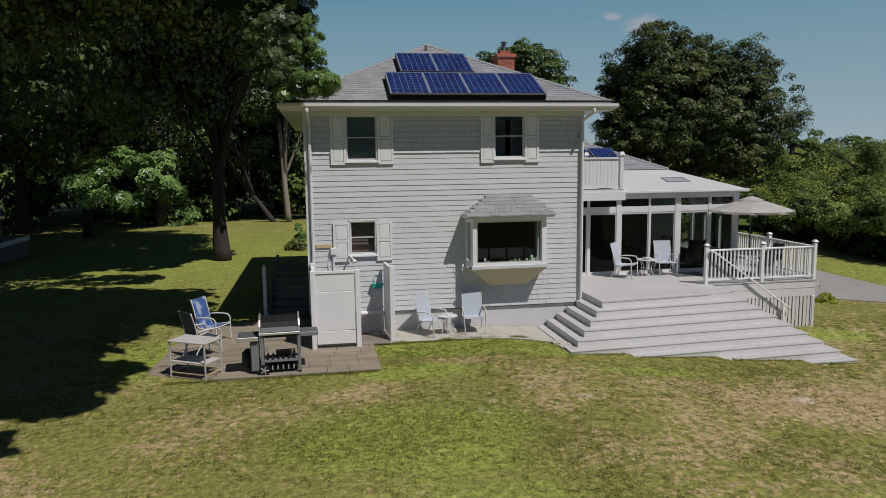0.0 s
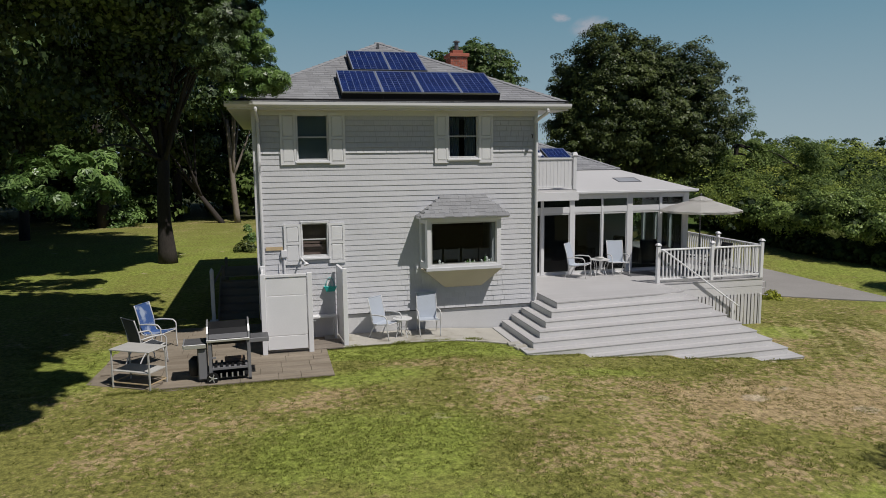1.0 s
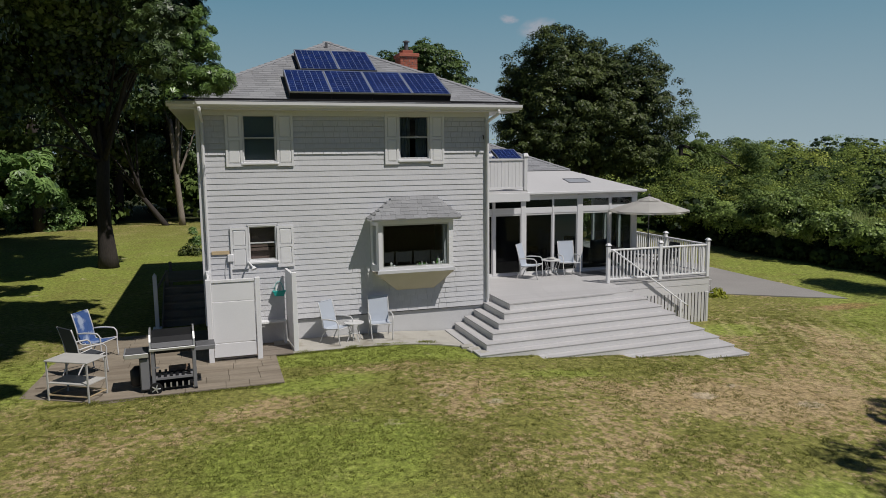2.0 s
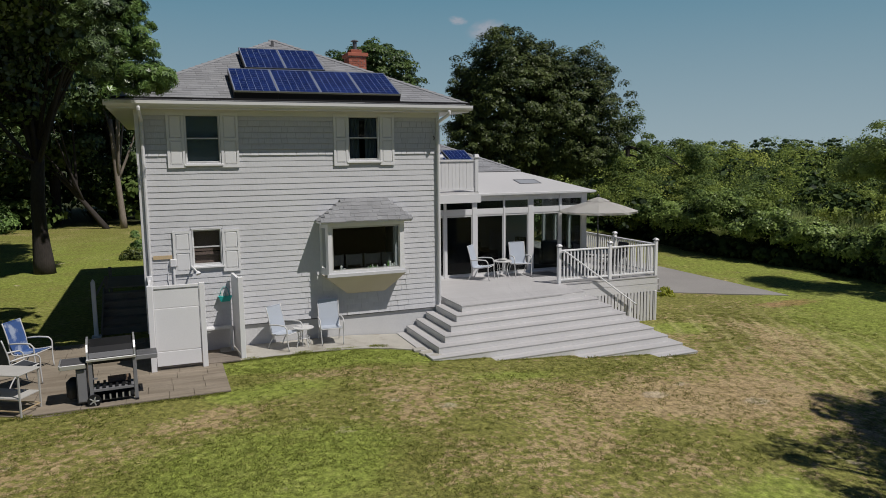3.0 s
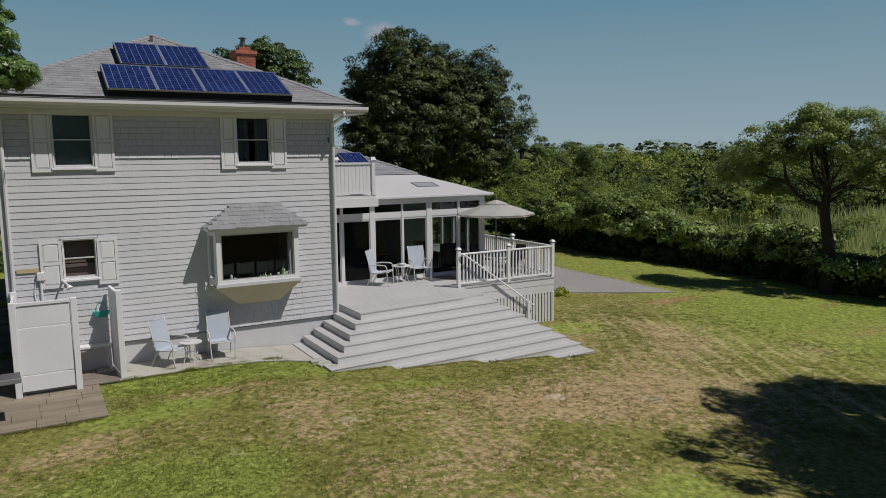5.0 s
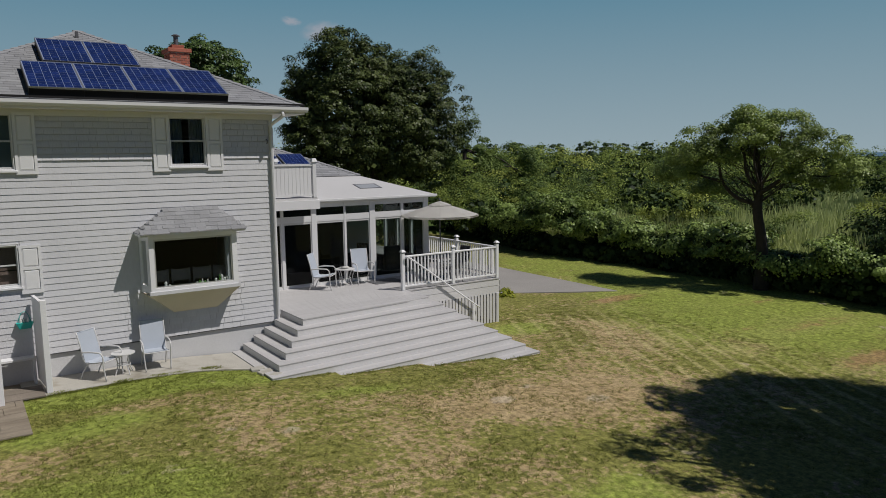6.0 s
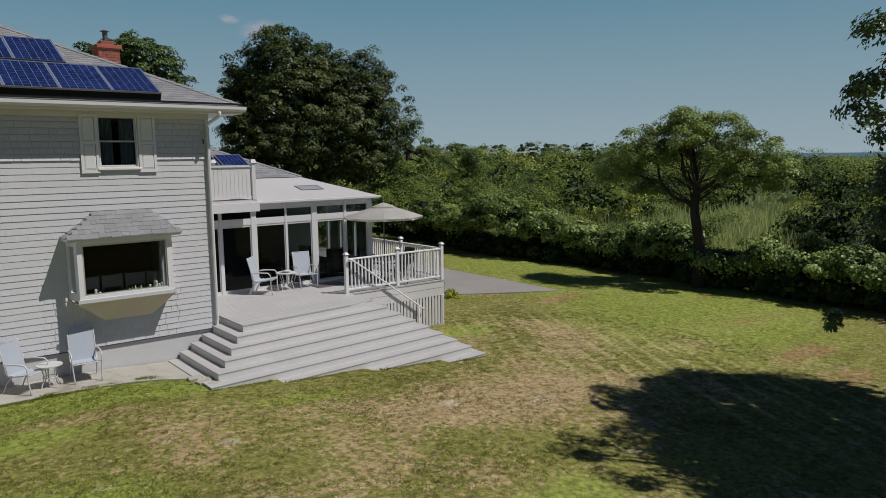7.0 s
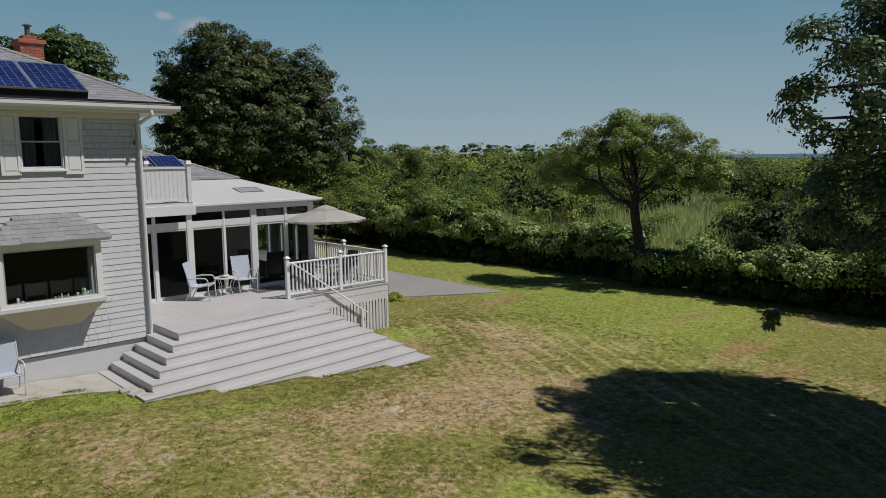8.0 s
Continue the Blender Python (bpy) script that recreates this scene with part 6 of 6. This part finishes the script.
w = np.stack([np.cos(ang_), np.sin(ang_), 0 * ang_], axis=1) * .04
mid = base * .35 + tipv * .65 - lean * .25
q = np.stack([base - w * .5, mid - w, tipv, mid + w], axis=1).reshape(-1, 3)
far_n = 9000
fa, fd = np.radians(RNG.uniform(57, 68, far_n)), RNG.uniform(48, 150, far_n)
fxy = np.stack([-6 + fd * np.sin(fa), -16 + fd * np.cos(fa)], axis=1)
fb = np.concatenate([fxy, np.array([[ground_z(a, b)] for a, b in fxy])], axis=1)
ft = fb + RNG.normal(size=(far_n, 3)) * np.array((.3, .3, .1)) + np.array((0, 0, 1.5))
fw = np.array((.7, -.7, 0)) * RNG.uniform(.05, .14, (far_n, 1))
q = np.concatenate([q, np.stack([fb - fw * .6, fb * .4 + ft * .6 - fw, ft, fb * .4 + ft * .6 + fw], axis=1).reshape(-1, 3)])
n += far_n
tagged(part("reeds", quads_mesh("reeds", q, n, REED), REED), "tall pale green reeds in the marsh", "reeds", kind="stuff")
# far woods: round-headed low trees in belts, with a marsh clearing left open between them
def far_tree(d, a, top, wide, clumps, per, cr, scale):
    x, y = -6 + d * math.sin(radians(a)), -16 + d * math.cos(radians(a))
    zg = ground_z(x, y)
    hgt = top - zg
    c, r = (x, y, zg + hgt * .55), (wide, wide, hgt * .48)
    seed = g.randrange(10 ** 6)
    kind = g.random()
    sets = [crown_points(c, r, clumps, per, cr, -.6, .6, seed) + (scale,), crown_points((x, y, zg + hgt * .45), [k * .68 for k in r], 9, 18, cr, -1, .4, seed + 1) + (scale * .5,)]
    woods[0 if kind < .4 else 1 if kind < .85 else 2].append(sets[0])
    # the inner set joins the mass that is coloured dark for shade
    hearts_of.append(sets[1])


woods = [[], [], []]
for d0, d1, a0, a1, count, lo, hi, wide, clumps, per, cr, scale in (
        (40, 62, 24, 61, 46, 1.6, 4.4, (1.6, 2.9), 9, 135, .85, .75), (46, 62, 66, 86, 18, 1.2, 3.4, (1.6, 2.8), 9, 125, .8, .75),
        (62, 95, 22, 86, 95, 3.4, 5.8, (2.2, 3.8), 9, 78, 1.2, 1.15), (95, 160, 20, 86, 165, 5.3, 6.9, (3.0, 5.0), 9, 44, 1.7, 1.9)):
    for i in range(count):
        a = a0 + (a1 - a0) * (i + g.random()) / count
        d = g.uniform(d0, d1)
        if 62.3 < a < 66.3 and d > 58 or (d < 46 and g.random() < .3):
            continue
        top = g.uniform(lo, hi) - (.25 if a > 60 else 0)
        if a > 66.3 and d > 60:
            top = min(top, g.uniform(3.3, 4.3) if a < 72 else g.uniform(3.9, 5.0))
        far_tree(d, a, top, g.uniform(*wide), clumps, per, cr, scale)
for i in range(7):
    far_tree(g.uniform(165, 190), 62 + i * .8, g.uniform(5.2, 6.2), 5, 12, 30, 1.4, 1.8)
for sets, material, look_ in zip(woods, (WOODL, DEEPL, LIMEL), ("mid-green", "deep green", "yellow-green")):
    tagged(crown_part("far_wood", sets, .18, material, slim=.33), "low " + look_ + " trees of the far woodland", "woodland", kind="stuff")
rows = []
for i in range(15):
    d = g.uniform(110, 165)
    a = radians(37 + i * 1.75 + g.uniform(-.8, .8))
    x, y = -6 + d * math.sin(a), -16 + d * math.cos(a)
    zt, w_ = 4.0 + .0125 * d + g.uniform(-.35, .35), g.uniform(.8, 1.25)
    rows += [((x, y, zt + .45), (1.5 * w_, 1.5 * w_, .3), 7, 40, .42), ((x + g.uniform(-.6, .6), y, zt - .25), (2.1 * w_, 2.1 * w_, .3), 9, 40, .45), ((x, y, zt - 1.5), (1.9, 1.9, 1.4), 22, 50, .6)]
bank("far_pines", "dark flat-topped pines over the far wood", rows, .3, PINEL, "pines", 4)
del hearts_of[-len(rows):]
# understorey of the back wood
rows = [((x + g.uniform(-1, 1), 37 + g.uniform(-2, 5), 1.6), (2.4, 2, 2.6), 12, 60, 1.0) for x in np.arange(-40, 4, 2.6)]
rows += [((-32 + g.uniform(-2, 2), y, 2), (2.5, 2.5, 3.2), 14, 60, 1.0) for y in np.arange(8, 38, 3)]
rows += [((x, 46, 6), (4.5, 3, 8), 26, 40, 1.6) for x in np.arange(-46, -5, 5)] + [((x, 52, 4), (4, 2, 7), 22, 40, 1.8) for x in np.arange(-50, 0, 4.5)]
bank("undergrowth", "leafy undergrowth of the back wood", rows, .42, DEEPL, "undergrowth", 5)
rows = [((-16.5, 33, .6), (2.2, 1.2, 1.0), 20, 170, .5), ((-19, 34, .7), (1.8, 1.2, 1.1), 14, 170, .5)]
bank("sunlit_shrubs", "sunlit yellow-green shrubs by the back wood", rows, .16, BRIGHTL, "shrubs", 6)
# trees behind the camera, added to darken the window reflections
rows = [((x + g.uniform(-2, 2), -54 + g.uniform(-4, 4), 3.2), (4.5, 4, 5.0), 24, 40, 1.8) for x in np.arange(-74, 70, 5)]
bank("facing_wood", "unseen belt of trees behind the camera, added for dark reflections", rows, 1.1, OAKL, "woodland", 12)
# the dark leaf colour paints shade into the gaps between clumps
tagged(crown_part("inner_foliage", hearts_of, 1.0, SHADEL), "large leaves added inside the hedge, shrubs and woods, coloured dark for their shade", "foliage", kind="stuff")
# bed at the back corner
bank("garden_shrub", "low reddish garden shrub at the house corner", [((-8.0, 17.4, .16), (.62, .5, .28), 12, 120, .22)], .09, MAPLEL, "shrub", 7, kind="")
bank("garden_shrub", "slim green garden shrub at the house corner", [((-7.75, 18.0, .75), (.3, .3, .8), 14, 90, .2)], .09, BRIGHTL, "shrub", 8, kind="")
bank("flower_shrub", "small yellow-green shrub beside the deck", [((10.3, 3.55, -.62), (.36, .33, .24), 14, 90, .15)], .08, YELLOWL, "shrub", 9, kind="")
lf = thing("garden_hoop", (10.25, 4.05, ground_z(10.25, 4.05)), "low thin metal hoop rail by the driveway", "rail")
part("hoop", tube(B(), [(-.5, 0, 0), (-.5, 0, .5), (.35, .3, .5), (.35, .3, 0)], .015, 6), WHITEM, lf)
part("bar", tube(B(), [(-.5, 0, .28), (.35, .3, .28)], .01, 6), WHITEM, lf)

for x, y, rz, w_ in ((-1.12, -2.02, 12, .34), (-1.2, -1.72, -8, .3), (-1.02, -2.32, 30, .22)):
    st = tagged(part("edging_stone", bevelled(boxes((-w_ / 2, w_ / 2, -.1, .1, -.06, .055)), .012), CONC), "weathered grey concrete block beside the lowest step", "stone", "blocks beside the steps")
    st.matrix_basis = pose(x, y, ground_z(x, y) + .02, 2, -3, rz)
hk = thing("wall_hook", (-.135, -.03, 4.93), "small dark metal hook on the siding", "hook")
part("hook", tube(B(), curve_pts([(0, 0, .05), (0, -.05, .04), (0, -.07, -.01), (0, -.04, -.05)], 4), .012, 6), BLACK, hk)

# small cloud, far off
cl = bpy.data.materials.new("cloud_vapour")
cl.use_nodes = True
cn_, ck = cl.node_tree.nodes, cl.node_tree.links
cn_.remove(cn_["Principled BSDF"])
co = cn_.new("ShaderNodeTexCoord")
gr = cn_.new("ShaderNodeTexGradient")
gr.gradient_type = "SPHERICAL"
ck.new(co.outputs["Object"], gr.inputs[0])
nz = cn_.new("ShaderNodeTexNoise")
nz.inputs["Scale"].default_value, nz.inputs["Detail"].default_value = 2.4, 5
ck.new(co.outputs["Object"], nz.inputs["Vector"])
mu = cn_.new("ShaderNodeMath")
mu.operation = "MULTIPLY"
ck.new(gr.outputs["Fac"], mu.inputs[0])
ck.new(nz.outputs["Fac"], mu.inputs[1])
mr = cn_.new("ShaderNodeMapRange")
mr.inputs["From Min"].default_value, mr.inputs["From Max"].default_value, mr.inputs["To Max"].default_value = .10, .38, .7
ck.new(mu.outputs[0], mr.inputs["Value"])
# the cloud glows by itself in place of sunlight on it
em, tp, ms_ = cn_.new("ShaderNodeEmission"), cn_.new("ShaderNodeBsdfTransparent"), cn_.new("ShaderNodeMixShader")
em.inputs[0].default_value, em.inputs[1].default_value = (.36, .37, .42, 1), 1.0
ck.new(mr.outputs[0], ms_.inputs[0])
ck.new(tp.outputs[0], ms_.inputs[1])
ck.new(em.outputs[0], ms_.inputs[2])
ck.new(ms_.outputs[0], cn_["Material Output"].inputs[0])
for cx, cy, cz, sx, sz, rot in ((624, 1322, 254, 52, 27, -14), (572, 1340, 272, 27, 12, 10)):
    bm = B()
    bm.faces.new([bm.verts.new(p) for p in ((-1, 0, -1), (1, 0, -1), (1, 0, 1), (-1, 0, 1))])
    cb = part("cloud", bm, cl)
    cb.matrix_basis = pose(cx, cy, cz, 0, 0, -25) @ pose(0, 0, 0, 0, rot) @ Matrix.Diagonal((sx, 1, sz, 1))
    cb.visible_shadow = False
    tagged(cb, "small thin white cloud in the blue sky", "cloud", kind="structure")

# grass blades on the lawn in front, thicker where it is greener and along edges that no mower reaches
def step_top(x, y):
    """Height of the wide steps over a place, far down where there are none."""
    top = np.full(len(x), -9.0)
    for k in range(8, 0, -1):
        xa, xb = DX0 - .27 * k, DX1 + .235 * k
        inside = (x > xa) & (x < xb) & (y > DY0 - .29 * k + SKEW * (x - xa) / (xb - xa))
        top = np.where(inside, ZD - RISE * k, top)
    return top


def lawn_top(x, y):
    return np.array([ground_z(a, b) + .05 * noise.noise(Vector((a * .35, b * .35, 0))) * (0.0 if (-11 < a < .5 and b > -3.6) else 1.0) for a, b in zip(x, y)])


n = 135000
gx = RNG.uniform(-13, 18.0, n)
gy = -13.5 + 17.5 * RNG.uniform(0, 1, n) ** .9
edge = np.minimum(np.minimum((gx + 13) / 2, (14 - gx) / 8), np.minimum((4 - gy) / 6, 1)) + RNG.uniform(-.6, .2, n)
dens = np.array([noise.noise(Vector((a * .55, b * .55, 1.0))) + 1.1 * noise.noise(Vector((a * 3.6, b * 3.6, 4.0))) for a, b in zip(gx, gy)])
green = 1.1 * np.exp(-((gx + 5.4) / 2.6) ** 2 - ((gy + 6.6) / 1.7) ** 2) + .9 * np.exp(-((gx + 3.4) / 2.6) ** 2 - ((gy + 1.8) / .7) ** 2) + .5 * np.exp(-((gx - 2.5) / 3.2) ** 2 - ((gy + 3.9) / .4) ** 2)
ok = ~((gx > -10.4) & (gx < -5.72) & (gy > -3.26)) & ~((gx > -5.9) & (gx < .3) & (gy > -1.14)) & (step_top(gx, gy) < lawn_top(gx, gy) - .01)
ok &= ~((gx > -7.3) & (gx < 7.5) & (gy > -1.1)) & ~((gx > 8.4) & (gx < 14.9) & (gy > 1.9)) & (edge > 0) & (dens + green > RNG.uniform(-.2, .9, n))
gx, gy = gx[ok], gy[ok]
# ragged fringe along the patio and the lowest step
fx, fy = RNG.uniform(-2.0, 6.2, 60000), RNG.uniform(-4.2, -1.1, 60000)
lt = lawn_top(fx, fy)
near = (step_top(fx, fy) < lt - .005) & (step_top(fx, fy + .10) > lt) & (RNG.uniform(0, 1, 60000) < .14)
fx = np.concatenate([fx[near], RNG.uniform(-5.75, -1.5, 1300), RNG.uniform(-10, -5.75, 500)])
fy = np.concatenate([fy[near], -1.14 - np.abs(RNG.normal(size=1300)) * .08 + .012, -3.27 - np.abs(RNG.normal(size=500)) * .08 + .012])
long_ = np.concatenate([np.zeros(len(gx)), np.array([max(0.0, noise.noise(Vector((a * 1.7, 7.0, 0))) + .1) for a in fx])])
gx, gy = np.concatenate([gx, fx]), np.concatenate([gy, fy])
n = len(gx)
spread = RNG.uniform(.5, 1.4, (n, 1))
base = np.stack([gx, gy, lawn_top(gx, gy) - .004], axis=1)
Q = []
for k in range(6):
    h = RNG.uniform(.010, .032, n) * (1 + 1.8 * long_)
    a_ = RNG.uniform(0, 2 * np.pi, n)
    out = np.stack([np.cos(a_), np.sin(a_), 0 * a_], axis=1)
    w = np.stack([-np.sin(a_), np.cos(a_), 0 * a_], axis=1) * .0075
    p0 = base + out * RNG.uniform(.0, .06, (n, 1)) * spread
    tip_ = p0 + out * RNG.uniform(.01, .045, (n, 1)) + np.stack([0 * h, 0 * h, h], axis=1)
    mid = p0 * .5 + tip_ * .5 + np.array((0, 0, .006))
    Q.append(np.stack([p0 - w * .6, mid + w, tip_, mid - w], axis=1).reshape(-1, 3))
q = np.concatenate(Q)
tagged(part("grass", quads_mesh("grass", q, len(q) // 4, BLADE), BLADE), "short patchy green tufts of summer grass", "grass", kind="stuff")

# ---- pieces: slabs, deck boards, wall shingles ----
g = random.Random(11)
y = -3.3
slab_me = {}
while y < 1.6:
    d = .42
    x = -10.4 + g.uniform(0, .3)
    while x < -5.7:
        left = -10.45 + max(0, -2.4 - y) * 1.6
        x = max(x, left)
        wdt = round(min(g.choice((.45, .6, .75)), -5.64 - x), 3)
        if wdt < .12:
            break
        if x >= left and not (x > -7.15 - wdt and y + d > -.02):
            if wdt not in slab_me:
                slab_me[wdt] = mesh_of("slab", bevelled(boxes((.003, wdt - .003, .004, d - .004, 0, .03)), .004), PAVER)
            s = part("slab", slab_me[wdt], PAVER, slab_patio)
            s.matrix_basis = pose(x, y, .003 + g.uniform(0, .006), g.uniform(-.4, .4), g.uniform(-.4, .4))
        x += wdt
    y += d

y = DY0
while y < 2.68:
    xa, xb = [min(DX1, DX0 + (yy - DY0) / SKEW * (DX1 - DX0)) if y < RY - .1 else RX for yy in (y, y + .138)]
    ring = [(DX0, y), (max(xa, DX0 + .001), y), (xb, y + .138), (DX0, y + .138)]
    part("deck_board", prism(B(), [(px, py, ZD - .03) for px, py in ring], [(px, py, ZD) for px, py in ring]), TREAD, deck)
    y += .143
while y < 6.95:
    part("deck_board", bevelled(boxes((6.32, RX, y, y + .138, ZD - .03, ZD)), .004), TREAD, deck)
    y += .143

COURSE = .1333
rest = B()
count = 0
holes = [(a - .045, b + .045, p - .05, q + .03) for a, b, p, q in HOLES[:3]] + [(-3.15, -1.01, 1.62, 2.96)]
for k in range(6):
    t = (k + .5) / 6
    holes.append((-3.18 + .68 * t, -.98 - .46 * t, 2.96 + .5 * k / 6, 2.96 + .5 * (k + 1) / 6))
    holes.append((-2.46 - .65 * t, -1.52 + .47 * t, 1.10 + .52 * k / 6, 1.10 + .52 * (k + 1) / 6))
shut = [(-6.49, -4.945, 4.27, 5.5), (-2.72, -1.185, 4.27, 5.5), (-6.49, -5.02, 1.86, 2.85)]
r = 0
while ZB + r * COURSE < 5.44:
    z0 = ZB + r * COURSE
    z1 = min(z0 + COURSE, 5.45)
    zc = (z0 + z1) / 2
    lap = .0155 + g.uniform(-.002, .003)
    x = WX0 + .06 - g.uniform(0, .15)
    while x < WX1 - .06:
        wdt = g.choice((.14, .18, .22, .26, .3))
        a, b = max(x, WX0 + .062), min(x + wdt, WX1 - .062)
        segs = [(a, b)]
        for h0, h1, p, qq in holes:
            if p < zc < qq:
                segs = [s for sa, sb in segs for s in ((sa, min(sb, h0)), (max(sa, h1), sb)) if s[1] - s[0] > .015]
        for sa, sb in segs:
            hidden = any(h0 < sa and sb < h1 and p < z0 and z1 < qq for h0, h1, p, qq in shut)
            if hidden:
                continue
            single = count < 300 and (zc > 4.55 or (-3.7 < sa < -1.0 and zc < 1.5))
            t = .032 + g.uniform(0, .003) if zc > 4.6 else lap + g.uniform(0, .0006)
            shady = zc < 1.75 and -3.75 < sa < -1.0
            t += g.uniform(0, .006) if shady else 0
            sb -= .006 if zc > 4.6 or shady else 0
            zb, back = z0 - .008 + g.uniform(-.002, .002), -(t - .010)
            ring0 = [(sa, back, zb), (sb - .0004, back, zb), (sb - .0004, -t, zb), (sa, -t, zb)][::-1]
            zt = z1 - (.02 if zc > 4.6 else .011)
            ring1 = [(sa, -.001, zt), (sb - .0004, -.001, zt), (sb - .0004, -.006, zt), (sa, -.006, zt)][::-1]
            if single:
                o = prism(B(), [(px - sa, py, pz - z0) for px, py, pz in ring0], [(px - sa, py, pz - z0) for px, py, pz in ring1])
                ob = part("shingle", o, SIDING, front_wall)
                ob.location = (sa, 0, z0)
                count += 1
            else:
                prism(rest, ring0, ring1)
        x += wdt
    r += 1
part("shingles", rest, SIDING, front_wall, kind="stuff")
